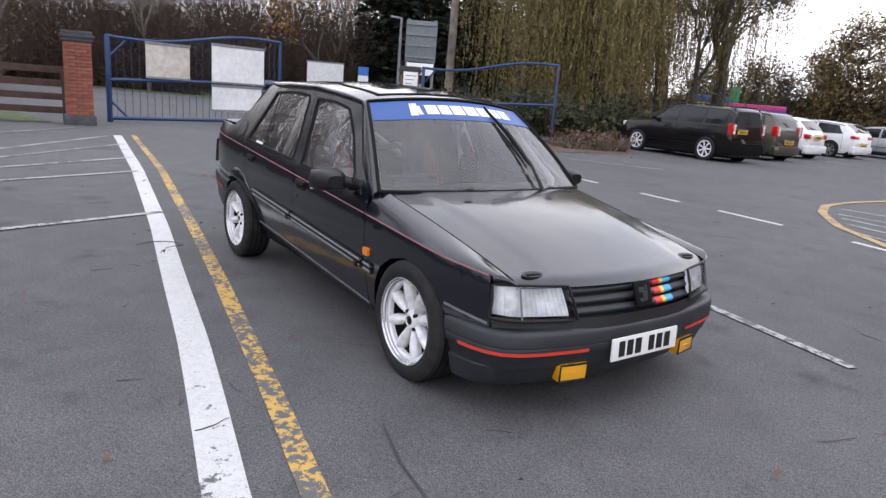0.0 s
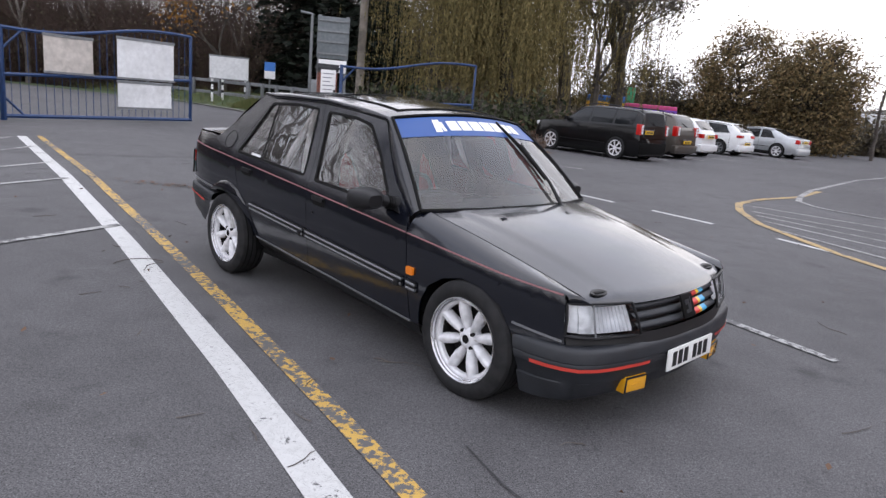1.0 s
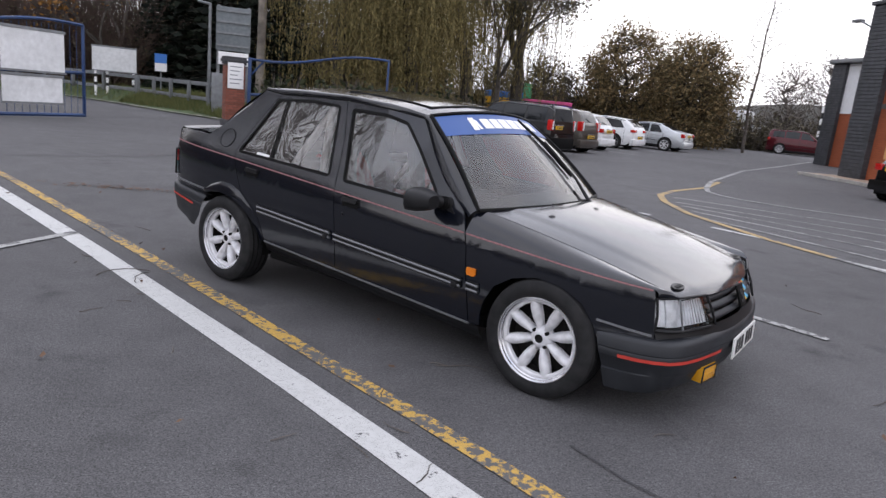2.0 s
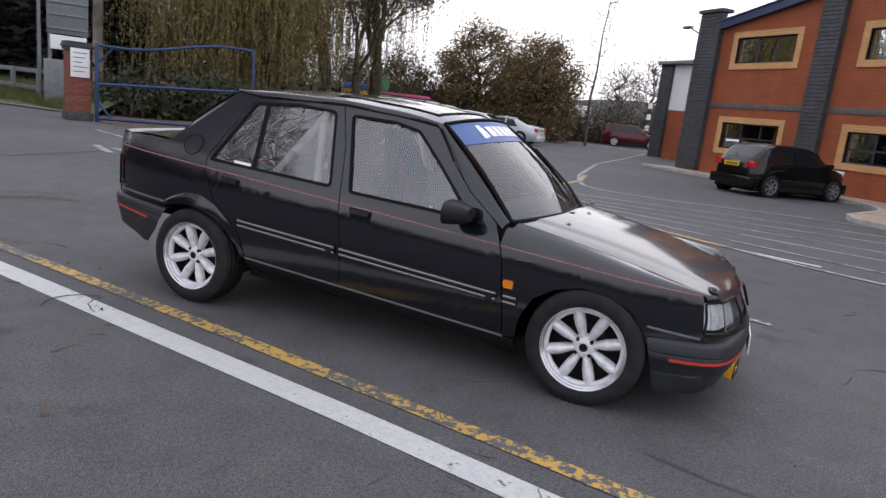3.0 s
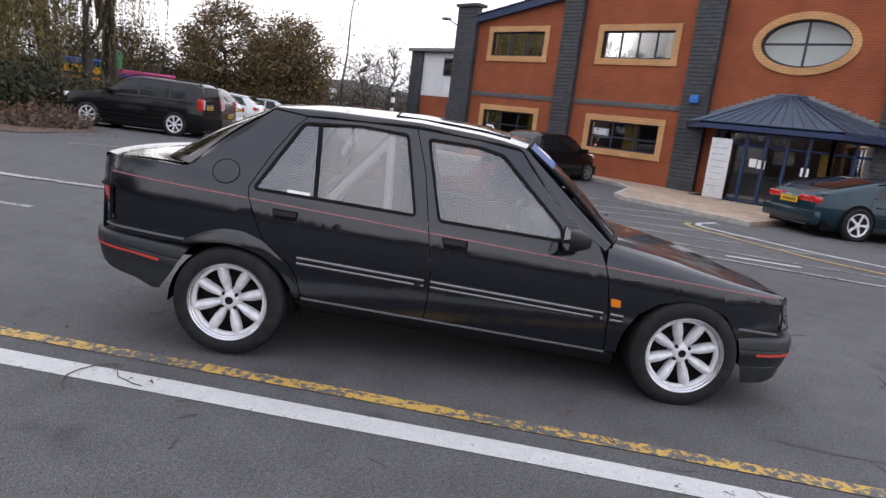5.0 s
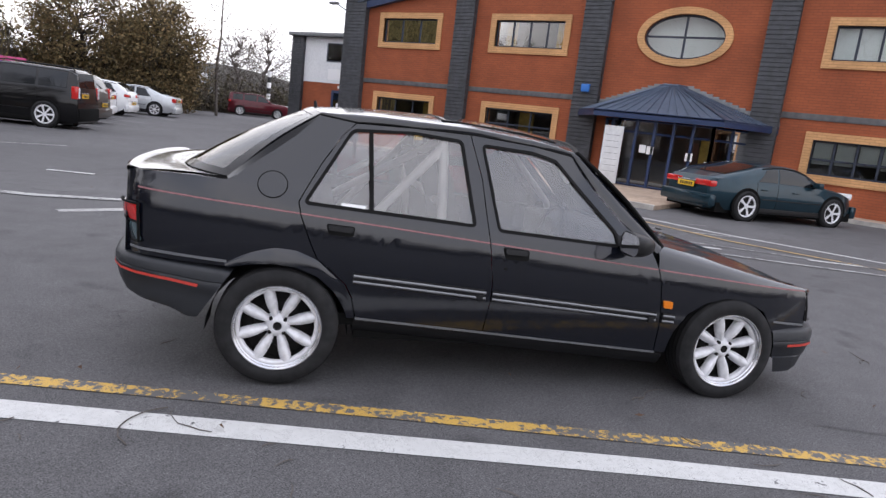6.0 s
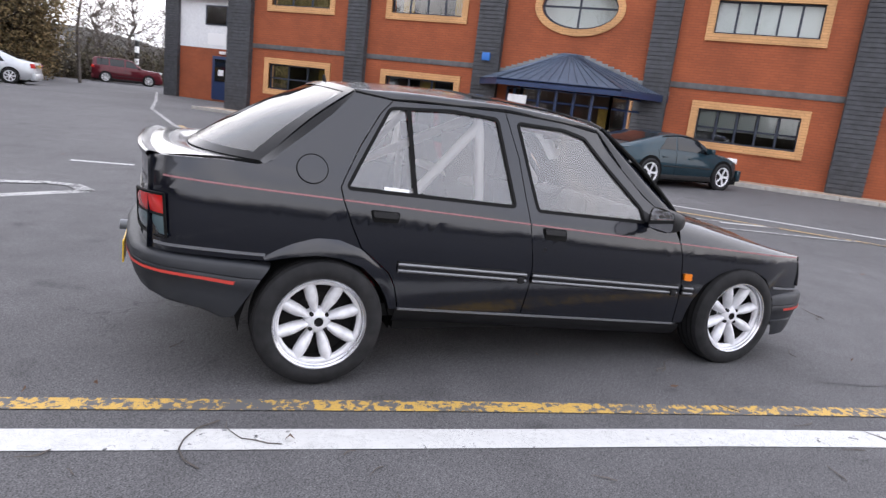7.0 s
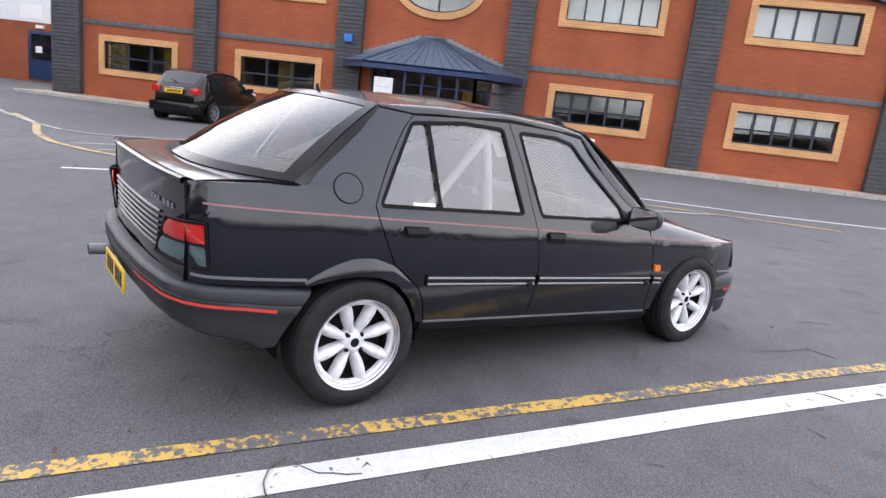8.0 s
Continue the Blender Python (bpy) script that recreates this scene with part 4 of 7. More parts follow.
def rear_x(y):
    return -1.995 + 0.055 * (abs(y) / 0.725) ** 3


def tail_face(u, v, off=0.0):
    return Vector((rear_x(-0.705 + 1.41 * u) * (1 - v ** 3) + (lip(u).x + 0.004) * v ** 3 - off, (-0.705 + 1.41 * u) * (1 - 0.02 * v), 0.595 + (lip(u).z - 0.012 - 0.595) * v))


part("tailgate_face", grid(24, 10, tail_face), PAINT, tg)
for s in (-1, 1):
    # rounded corner between flank and tailgate
    def corner(u, v):
        a = Vector(side_fn(s)(-1.943, 0.60 + 0.378 * v))
        c = tail_face(0.5 + 0.5 * s, v, -0.003)
        p = a.lerp(c, u)
        bow = math.sin(math.pi * u) * 0.012
        return p + Vector((-bow, s * bow, 0))

    part("rear_corner", grid(6, 10, corner), PAINT, tg)
for k in range(7):
    z = 0.665 + 0.024 * k
    part("rear_slat", grid(12, 3, lambda u, v: (rear_x(-0.46 + 0.92 * u) - 0.003 - 0.009 * math.sin(math.pi * v), (-0.46 + 0.92 * u) * (1 + 0.012 * (k - 6)), z + 0.015 * v)), SLAT, tg)
for k, y0 in enumerate((-0.61, -0.57, -0.53, -0.46, -0.42, -0.38)):
    u0, u1 = (y0 + 0.705) / 1.41, (y0 + 0.026 + 0.705) / 1.41
    part("badge_bar", grid(2, 2, lambda u, v: tail_face(u0 + (u1 - u0) * u, 0.69 + 0.055 * v, 0.004)), GREY_STRIP, tg)
for s in (-1, 1):
    plan = [(-1.982, 0.605), (-1.973, 0.648), (-1.960, 0.682), (-1.941, 0.710), (-1.912, 0.740), (-1.868, 0.773)]
    def lens_at(u, z):
        p = lerp_poly([(x, y, 0) for x, y in plan], 14)[round(u * 14)]
        hgt = (z - 0.664) / 0.16
        return (p.x - 0.014 - 0.012 * u * hgt, s * (p.y - 0.15 * (1 - hgt) * (1 - u) ** 1.3 + 0.008 * u - 0.012 * u * hgt), z)

    for nm, z0, z1, mt, lab in (("tail_lamp", 0.748, 0.824, TAIL_RED, "red tail lamp lens"), ("reversing_lamp", 0.664, 0.744, TAIL_SMOKE, "smoked grey lamp lens")):
        pts = lerp_poly([(x, y, 0) for x, y in plan], 14)

        def lens(u, v):
            p = pts[round(u * 14)]
            hgt = (z0 + v * (z1 - z0) - 0.664) / 0.16
            return (p.x - 0.012 - 0.006 * math.sin(math.pi * v) - 0.012 * u * hgt, s * (p.y - 0.15 * (1 - hgt) * (1 - u) ** 1.3 + 0.008 * u - 0.012 * u * hgt), z0 + v * (z1 - z0))

        part(nm, thicken(grid(14, 4, lens), (0.008, -s * 0.016, 0)), mt, car, lab)
    bez = [lens_at(u, 0.655) for u in np.linspace(0, 1, 8)] + [lens_at(1, 0.74), lens_at(1, 0.832)] + [lens_at(u, 0.832) for u in np.linspace(0.85, 0, 7)] + [lens_at(0, 0.74), lens_at(0, 0.655)]
    part("lamp_bezel", tube(bez, 0.007, 6), RUBBER, car)
    part("lamp_bezel", tube([lens_at(u, 0.746) for u in np.linspace(0, 1, 10)], 0.005, 6), RUBBER, car)


PROFILES = {
    "front_bumper": [(-0.055, 1.0), (-0.020, 0.995), (-0.006, 0.965), (0.002, 0.91), (0.004, 0.74), (0.0, 0.72), (0.002, 0.705), (0.002, 0.60), (0.0, 0.585), (-0.005, 0.56), (-0.018, 0.36), (-0.030, 0.34), (-0.055, 0.07), (-0.078, 0.0), (-0.15, -0.02)],
    "rear_bumper": [(-0.055, 1.0), (-0.018, 0.995), (-0.004, 0.96), (0.004, 0.90), (0.004, 0.74), (-0.001, 0.72), (0.002, 0.70), (0.002, 0.56), (-0.004, 0.52), (-0.012, 0.3), (-0.035, 0.06), (-0.06, 0.0), (-0.11, -0.02)],
}


def bumper(name, plan, ztop, zbot, sgn, end_slant=0.0):
    pts = lerp_poly([(x, y, 0) for x, y in plan] + [(x, -y, 0) for x, y in plan[::-1][1:]], 64)
    prof = PROFILES[name]

    def at(i, k, off=0.0, frac=None):
        p = pts[i]
        d = (pts[min(i + 1, 64)] - pts[max(i - 1, 0)]).normalized()
        n = Vector((d.y, -d.x, 0))
        if n.dot(p - Vector((0.9 * sgn, 0, 0))) < 0:
            n = -n
        o, f = prof[k] if frac is None else (0.004, frac)
        z = zbot(p.x) + f * (ztop(p.x) - zbot(p.x))
        # the skirt tucks in under the nose and stays upright along the sides
        q = p + n * ((o if o > -0.02 or f > 0.9 else o * (0.22 + 0.78 * abs(n.x))) + off)
        end = min(i, 64 - i) / 64
        q.x += sgn * end_slant * (1 - f) * max(0, 1 - end * 9)
        return Vector((q.x, q.y, z))

    b = part(name, grid(64, len(prof) - 1, lambda u, v: at(round(u * 64), round(v * (len(prof) - 1)))), BUMPER, car)
    return b, at


fb, fat = bumper("front_bumper", [(1.505, -0.800), (1.60, -0.800), (1.70, -0.788), (1.77, -0.766), (1.83, -0.728), (1.875, -0.66), (1.908, -0.56), (1.942, -0.40), (1.968, -0.20), (1.976, 0)], lambda x: 0.428 + 0.012 * (x - 1.5) / 0.5, lambda x: 0.166 + 0.03 * (x - 1.5), 1, 0.07)
for a, c in ((3, 22), (42, 61)):
    part("bumper_stripe", grid(c - a, 1, lambda u, v: fat(a + round(u * (c - a)), 0, 0.0015, 0.60 + 0.06 * v)), RED_STRIPE, fb, "red pinstripe on the bumper")
rb, rat = bumper("rear_bumper", [(-1.46, -0.812), (-1.60, -0.812), (-1.80, -0.80), (-1.90, -0.78), (-1.965, -0.735), (-2.01, -0.65), (-2.045, -0.42), (-2.062, 0)], lambda x: 0.556 + 0.045 * (-1.46 - x) / 0.55, lambda x: 0.318 + 0.105 * max(0, (-1.55 - x)) / 0.5, -1, 0.15)
for a, c in ((3, 24), (40, 61)):
    part("bumper_stripe", grid(c - a, 1, lambda u, v: rat(a + round(u * (c - a)), 0, 0.0015, 0.595 + 0.06 * v)), RED_STRIPE, rb, "red pinstripe on the bumper")


def plate(name, x, y, z, sgn, material, label, lean):
    p = part(name, box(-0.004, 0.004, -0.228, 0.228, -0.052, 0.052, 0.002), material, car, label)
    p.matrix_basis = pose(x, y, z, 0, lean, 0)
    for k, (a, wd) in enumerate(((-0.185, 0.040), (-0.130, 0.042), (-0.073, 0.042), (0.02, 0.040), (0.075, 0.042), (0.132, 0.042))):
        part("plate_bar", box(*sorted((sgn * 0.0045, sgn * 0.0055)), a, a + wd, -0.036, 0.036), INK, p)


plate("front_number_plate", 1.985, 0.0, 0.330, 1, PLATE_WHITE, "white number plate with dark bars", -3)
plate("rear_number_plate", -2.072, 0.0, 0.452, -1, PLATE_YELLOW, "yellow number plate with dark bars", 0)
for s in (-1, 1):
    f = part("fog_lamp", box(-0.03, 0.024, -0.074, 0.074, -0.040, 0.040, 0.008), FOG_YELLOW, car, "yellow rectangular fog lamp")
    f.matrix_basis = pose(1.912, s * 0.395, 0.240, 0, 0, s * 9)
    part("fog_lamp_rim", tube([(0.023, y, z) for y, z in ((-0.07, -0.036), (0.07, -0.036), (0.07, 0.036), (-0.07, 0.036), (-0.07, -0.036))], 0.005, 5), BLACK_PLASTIC, f)
    part("lens_rib", box(0.0235, 0.0265, -0.03, 0.03, -0.004, 0.004, 0.001), FOG_YELLOW, f)


def nose_x(y, v=0.5):
    """The front of the grille; v from its foot to its top."""
    return 1.952 - 0.060 * v - 0.036 * (abs(y) / 0.41) ** 2


# headlamps: ribbed clear glass over a bright reflector, with the side lamp at the corner
for s in (-1, 1):
    def lamp(u, v, off=0.0):
        p = lamp_edge(s, u, v)
        return p + Vector((off + 0.006 * math.sin(math.pi * v), s * off * 0.4 * (u < 0.3), 0))

    hl = part("headlamp", grid(20, 8, lambda u, v: lamp(0.04 + 0.93 * u, 0.06 + 0.88 * v, -0.035 - 0.03 * math.sin(math.pi * min(1, max(0, (u - 0.5) / 0.5))) * math.sin(math.pi * v))), REFLECTOR, car, "clear headlamp")
    part("headlamp_glass", grid(20, 8, lambda u, v: lamp(u, v, -0.004)), LAMP_GLASS, hl)
    ring = [lamp(u, 0) for u in np.linspace(0, 1, 13)] + [lamp(1, v) for v in (0.5, 1)] + [lamp(u, 1) for u in np.linspace(0.95, 0, 13)] + [lamp(0, 0.5), lamp(0, 0)]
    part("headlamp_rim", tube(ring, 0.0065, 6), BLACK_PLASTIC, hl)
    part("lamp_divider", tube([lamp(0.5, 0.02, -0.002), lamp(0.5, 0.98, -0.002)], 0.0045, 6), GREY_STRIP, hl)
    part("lamp_back", grid(20, 2, lambda u, v: lamp(u, -0.04 + 1.08 * v, -0.075)), RUBBER, hl)
    for k in range(9):
        u = 0.55 + 0.045 * k
        part("glass_flute", tube([lamp(u, 0.05, -0.0035), lamp(u - 0.004, 0.95, -0.0035)], 0.0022, 4), LAMP_GLASS, hl)
part("grille", grid(24, 6, lambda u, v: (nose_x(-0.42 + 0.84 * u, v) - 0.045, -0.42 + 0.84 * u, 0.462 + 0.15 * v)), BLACK_PLASTIC, car)
for k in range(3):
    z = 0.484 + 0.042 * k
    hw_ = 0.398 + 0.010 * k

    def slat(y, v, off=0.0):
        return (nose_x(y, 0.1 + 0.32 * k + 0.25 * v) - 0.020 + off + 0.014 * math.sin(math.pi * v), y, z + 0.031 * v)

    br = part("grille_bar", grid(24, 6, lambda u, v: slat(-hw_ + 2 * hw_ * u, v)), BUMPER, car)
    for a, wd, mt in ((0.108, 0.055, STRIPE_RED), (0.163, 0.030, STRIPE_YELLOW), (0.193, 0.062, STRIPE_BLUE)):
        part("grille_stripe", grid(3, 6, lambda u, v: slat(a + wd * u, v, 0.0025)), mt, br)
bd = part("grille_badge", box(-0.006, 0.006, -0.055, 0.055, -0.058, 0.058, 0.005), RUBBER, car)
bd.matrix_basis = pose(1.930, 0.0, 0.552, 0, -22, 0)
for y, z, ly, lz in ((-0.012, 0.018, 0.02, 0.012), (0.006, -0.012, 0.014, 0.022), (0.02, 0.01, 0.006, 0.03), (-0.02, -0.028, 0.012, 0.008)):
    part("badge_shape", box(0.006, 0.0085, y - ly, y + ly, z - lz, z + lz, 0.001), BUMPER, bd)
part("grille_surround", grid(40, 3, lambda u, v: ((1.760 + 0.205 * (1 - (abs(2 * u - 1)) ** 2.6) - 0.02 * v, 0.735 * (2 * u - 1), 0.432 + 0.046 * v))), BLACK_PLASTIC, car)
part("front_valance", grid(40, 3, lambda u, v: (1.60 + 0.17 * (1 - (abs(2 * u - 1)) ** 2.6), 0.70 * (2 * u - 1), 0.40 + 0.20 * v)), UNDERBODY, car)

# exhaust, underside, cabin
ex = part("exhaust_tail_pipe", tube([(-1.75, 0.40, 0.43), (-2.0, 0.40, 0.445), (-2.13, 0.40, 0.45)], 0.028, 14, cap=False), GREY_STEEL, car)
# solid black plug near the mouth, standing in for the pipe's dark inside
part("bore_shade_plug", tube([(-2.06, 0.40, 0.447), (-2.127, 0.40, 0.45)], 0.023, 12), INK, ex)
bm = box(-1.40, 1.80, -0.52, 0.52, 0.235, 0.30)
box(0.86, 1.72, -0.50, 0.50, 0.30, 0.58, 0, bm)
box(-1.90, -0.95, -0.50, 0.50, 0.44, 0.60, 0, bm)
box(-0.86, 0.86, -0.72, 0.72, 0.225, 0.29, 0, bm)
part("underbody", bm, UNDERBODY, car)
part("cabin_floor", box(-0.95, 0.80, -0.74, 0.74, 0.30, 0.36), CARPET, car)
part("boot_floor", box(-1.90, -0.95, -0.66, 0.66, 0.62, 0.66), CARPET, car)
part("bulkhead", box(0.80, 0.84, -0.72, 0.72, 0.30, 0.80), CARPET, car)
part("dashboard", box(0.44, 0.86, -0.68, 0.68, 0.60, 0.825, 0.03), DASH, car)
part("instrument_binnacle", box(0.36, 0.56, -0.52, -0.20, 0.74, 0.875, 0.03), DASH, car)
sw = part("steering_wheel", tube([(0.24 + 0.05 * math.sin(a), -0.36 + 0.175 * math.cos(a), 0.79 + 0.165 * math.sin(a)) for a in np.linspace(0, 2 * math.pi, 29)], 0.014, 8), BLACK_PLASTIC, car)
part("steering_spoke", box(0.23, 0.26, -0.52, -0.20, 0.775, 0.80, 0.008), BLACK_PLASTIC, sw)
part("steering_column", tube([(0.25, -0.36, 0.79), (0.50, -0.36, 0.72)], 0.03, 10), BLACK_PLASTIC, sw)


def seat(y):
    def back(u, v):
        w = 2 * u - 1
        wide = 0.235 - 0.09 * max(0, (v - 0.62) / 0.38) ** 1.5
        return (-0.30 - 0.20 * v + 0.06 * w * w, y + wide * w, 0.48 + 0.70 * v)

    b = part("bucket_seat", thicken(grid(12, 14, back), (-0.07, 0, 0)), SEAT_CLOTH, car, "black and red bucket seat")
    part("seat_centre", grid(6, 10, lambda u, v: (-0.285 - 0.20 * v * 0.8 - 0.004, y + 0.12 * (2 * u - 1), 0.50 + 0.50 * v)), SEAT_RED, b)
    part("seat_base", box(-0.36, 0.14, y - 0.24, y + 0.24, 0.38, 0.54, 0.05), SEAT_RED, b)


seat(-0.36)
seat(0.36)
part("rear_bench", box(-0.98, -0.55, -0.66, 0.66, 0.40, 0.62, 0.06), SEAT_RED, car)
part("rear_seat_back", box(-1.12, -0.98, -0.66, 0.66, 0.55, 0.86, 0.05), SEAT_CLOTH, car)
part("parcel_shelf", box(-1.72, -1.12, -0.56, 0.56, 0.90, 0.92), CARPET, car)


def bar(*pts):
    part("roll_cage_bar", tube(pts, 0.024, 10), CAGE, car, "white painted steel tube")


for s in (-1, 1):
    bar((-0.45, s * 0.66, 0.40), (-0.46, s * 0.66, 0.90), (-0.475, s * 0.605, 1.20), (-0.48, s * 0.57, 1.27), (-0.48, s * 0.50, 1.30))
    bar((-0.48, s * 0.595, 1.23), (-0.76, s * 0.61, 0.90), (-1.02, s * 0.60, 0.58))
    bar((0.62, s * 0.66, 0.60), (0.60, s * 0.66, 0.86), (0.22, s * 0.53, 1.22), (-0.1, s * 0.51, 1.275), (-0.48, s * 0.51, 1.285))
    bar((-0.45, s * 0.64, 0.62), (0.60, s * 0.66, 0.52))
bar((-0.48, -0.50, 1.30), (-0.48, 0.50, 1.30))
bar((0.20, -0.46, 1.225), (0.20, 0.46, 1.225))
bar((-0.47, -0.46, 1.26), (-0.98, 0.50, 0.80))
bar((-0.47, -0.56, 0.95), (-0.47, 0.56, 0.95))
part("rear_view_mirror", box(0.30, 0.33, -0.11, 0.11, 1.17, 1.23, 0.01), BLACK_PLASTIC, car)
part("door_sticker", thicken(sheet([[(-0.98, 0.905), (-0.86, 0.899), (-0.86, 0.913), (-0.98, 0.919)]], side_fn(-1, -0.004), 0.1), (0, 0.002, 0)), WHITE_VINYL, car)

# the car's panes let the daylight into the cabin
for ob in bpy.data.objects:
    if ob.name.split(".")[0] in ("window_pane", "windscreen", "rear_window"):
        ob.visible_shadow = False


# ---- ground and road markings ----
def gz(x, y):
    """Height of the ground: level tarmac."""
    return 0.0


def lattice(edges):
    return [edges[i] + (edges[i + 1] - edges[i]) * k / n for i, n in enumerate([4, 6, 25, 30, 6, 4]) for k in range(n)] + [edges[-1]]


xs = lattice([-600, -120, -40, -5, 45, 120, 600])
ys = lattice([-600, -120, -20, 10, 60, 140, 900])
bm = bmesh.new()
rows = [[bm.verts.new((x, y, gz(x, y))) for y in ys] for x in xs]
for i in range(len(xs) - 1):
    for j in range(len(ys) - 1):
        bm.faces.new((rows[i][j], rows[i + 1][j], rows[i + 1][j + 1], rows[i][j + 1]))
tagged(link("ground", bm, TARMAC), "worn grey tarmac car park", "ground", kind="structure")


laid = []


def ribbon(name, pts, width, material, label, lift=0.004, group="road markings"):
    """A painted line along points on the ground; each coat lies a little over the last."""
    lift += 0.0008 * (len(laid) % 9)
    laid.append(name)
    pts = lerp_poly([(x, y, 0) for x, y in pts], max(2, int(sum(math.dist(a, c) for a, c in zip(pts, pts[1:])) / 0.35)))
    bm = bmesh.new()
    prev = None
    for i, p in enumerate(pts):
        d = (pts[min(i + 1, len(pts) - 1)] - pts[max(i - 1, 0)]).normalized()
        n = Vector((-d.y, d.x, 0)) * width / 2
        pair = [bm.verts.new((q.x, q.y, gz(q.x, q.y) + lift)) for q in (p + n, p - n)]
        if prev:
            bm.faces.new((prev[0], prev[1], pair[1], pair[0]))
        prev = pair
    return tagged(link(name, bm, material), label, "road marking", group, "structure")


def patch(name, outline, material, label, category, z=0.01, step=1.5, edge=0.0):
    """A flat area laid over the ground; edge: a step up of that height."""
    bm = sheet([outline], lambda x, y: (x, y, gz(x, y) + z + edge), step, None, 0.6)
    if edge:
        thicken(bm, (0, 0, -edge - 0.03))
    return tagged(link(name, bm, material), label, category, kind="structure")


ribbon("white_line", [(4.3, -1.1), (2.86, 0.9), (1.45, 2.84), (0.621, 3.994), (0.187, 4.627), (-0.205, 5.186), (-0.85, 6.06), (-1.875, 7.463), (-4.121, 10.41), (-7.241, 14.304)], 0.154, WHITE_LINE, "wide white painted line, cracked and worn")
ribbon("yellow_line", [(4.63, -1.17), (3.2, 0.83), (1.75, 2.86), (0.895, 4.09), (0.465, 4.715), (0.05, 5.289), (-0.6, 6.2), (-1.637, 7.61), (-3.903, 10.627), (-7.086, 14.588)], 0.098, YELLOW_LINE, "yellow painted line, flaking to the tarmac")
for a, c in (((-6.3, 7.6), (-7.27, 14.1)), ((-5.95, 6.9), (-6.19, 13.0)), ((-6.1, 5.9), (-4.93, 11.45)), ((-6.06, 4.6), (-4.0, 10.25)), ((-4.18, 3.73), (-2.2, 8.0)), ((-8.6, 12.65), (-8.69, 14.87))):
    ribbon("bay_line", [a, c], 0.085, FAINT_LINE, "faded white parking bay line")
for a, c in (((1.86, 14.72), (2.29, 14.21)), ((2.96, 13.4), (3.46, 12.79)), ((3.93, 12.25), (4.57, 11.45)), ((5.14, 10.7), (5.54, 10.0)), ((5.82, 8.84), (6.27, 8.01)), ((6.78, 7.21), (7.24, 6.38)), ((7.88, 5.31), (8.35, 4.51))):
    ribbon("dash", [a, c], 0.1, WHITE_LINE, "white dash of a lane line")
ribbon("island_edge", [(9.64, 18.18), (8.25, 16.38), (6.87, 15.18), (6.06, 14.2), (5.66, 13.19), (5.41, 11.87), (5.53, 10.0), (5.75, 9.05)], 0.13, YELLOW_FAINT, "faded yellow edge of a hatched island")
ribbon("island_edge", [(5.75, 9.05), (6.03, 7.88), (7.02, 5.66), (8.19, 3.41)], 0.10, FAINT_LINE, "faded white edge of a hatched island")
ribbon("island_edge", [(26.5, 37), (18.35, 28.33), (13.66, 23.5), (9.38, 18.11), (8.27, 16.38), (7.8, 15.49), (7.78, 14.66), (8.52, 13.76), (11.01, 12.04), (12.77, 10.25), (14.1, 7.6)], 0.12, FAINT_LINE, "faded white edge of a hatched island")
for a, c in (((6.24, 14.0), (11.65, 9.59)), ((5.9, 13.27), (10.7, 8.87)), ((5.79, 12.8), (10.08, 7.23)), ((5.64, 12.24), (9.32, 6.15)), ((5.48, 11.48), (8.05, 5.26))):
    ribbon("hatch_line", [a, c], 0.075, FAINT_LINE, "thin faded white hatch line")
ribbon("bay_nose", [(10.88, 9.09), (10.17, 9.13), (9.86, 9.04), (9.65, 8.74), (9.22, 6.85), (9.15, 2.32), (10.55, -6.0)], 0.11, WHITE_LINE, "white rounded end of a bay")
ribbon("bay_nose", [(9.92, 9.22), (9.52, 9.1), (9.24, 8.76), (8.4, 6.55), (8.23, 1.4)], 0.11, YELLOW_FAINT, "faded yellow rounded end of a bay")
ribbon("turn_arrow", [(1.6, 11.37), (1.76, 11.84), (1.32, 12.11), (0.67, 12.57), (-0.25, 13.73), (-1.17, 15.04), (-1.99, 16.24)], 0.17, FAINT_LINE, "worn white curved arrow on the tarmac")
ribbon("arrow_barb", [(-2.31, 16.58), (-1.97, 15.38)], 0.14, FAINT_LINE, "worn white arrow barb")
ribbon("arrow_barb", [(1.6, 11.37), (0.47, 11.56)], 0.16, FAINT_LINE, "worn white arrow barb")
for a, c in (((-1.34, 12.38), (-0.64, 11.41)), ((-2.67, 20.38), (-1.9, 18.67)), ((-0.46, 17.92), (0.17, 16.93)), ((1.78, 18.93), (3.95, 18.35))):
    ribbon("dash", [a, c], 0.1, FAINT_LINE, "faded white dash of a lane line")
ribbon("dash", [(2.57, 7.35), (3.38, 6.12)], 0.08, FAINT_LINE, "faded white dash of a lane line")
for k in range(7):
    ox, oy = 0.72 * 2.5 * k, 0.69 * 2.5 * k
    ribbon("bay_line", [(2.75 + ox, 26.4 + oy), (6.2 + ox, 22.8 + oy)], 0.09, FAINT_LINE, "faded white parking bay line")

patch("verge", [(-2.75, 22.8), (-0.93, 21.5), (1.44, 20.8), (3.83, 22.9), (3.6, 24.4), (2.6, 26.4), (2.9, 27.5), (15, 39.2), (27, 50.6), (60, 84), (-4, 90), (-5, 38), (-3.8, 27)], LEAF_LITTER, "verge of brown fallen leaves and soil", "verge", 0.012)
patch("grass_bank", [(-3.3, 25.2), (-4.2, 26.6), (-6.0, 28.1), (-9.6, 32.2), (-14, 35.8), (-30, 40), (-60, 44), (-60, 60), (-4.2, 60), (-3.6, 30)], GRASS, "rough green grass bank", "grass", 0.014)
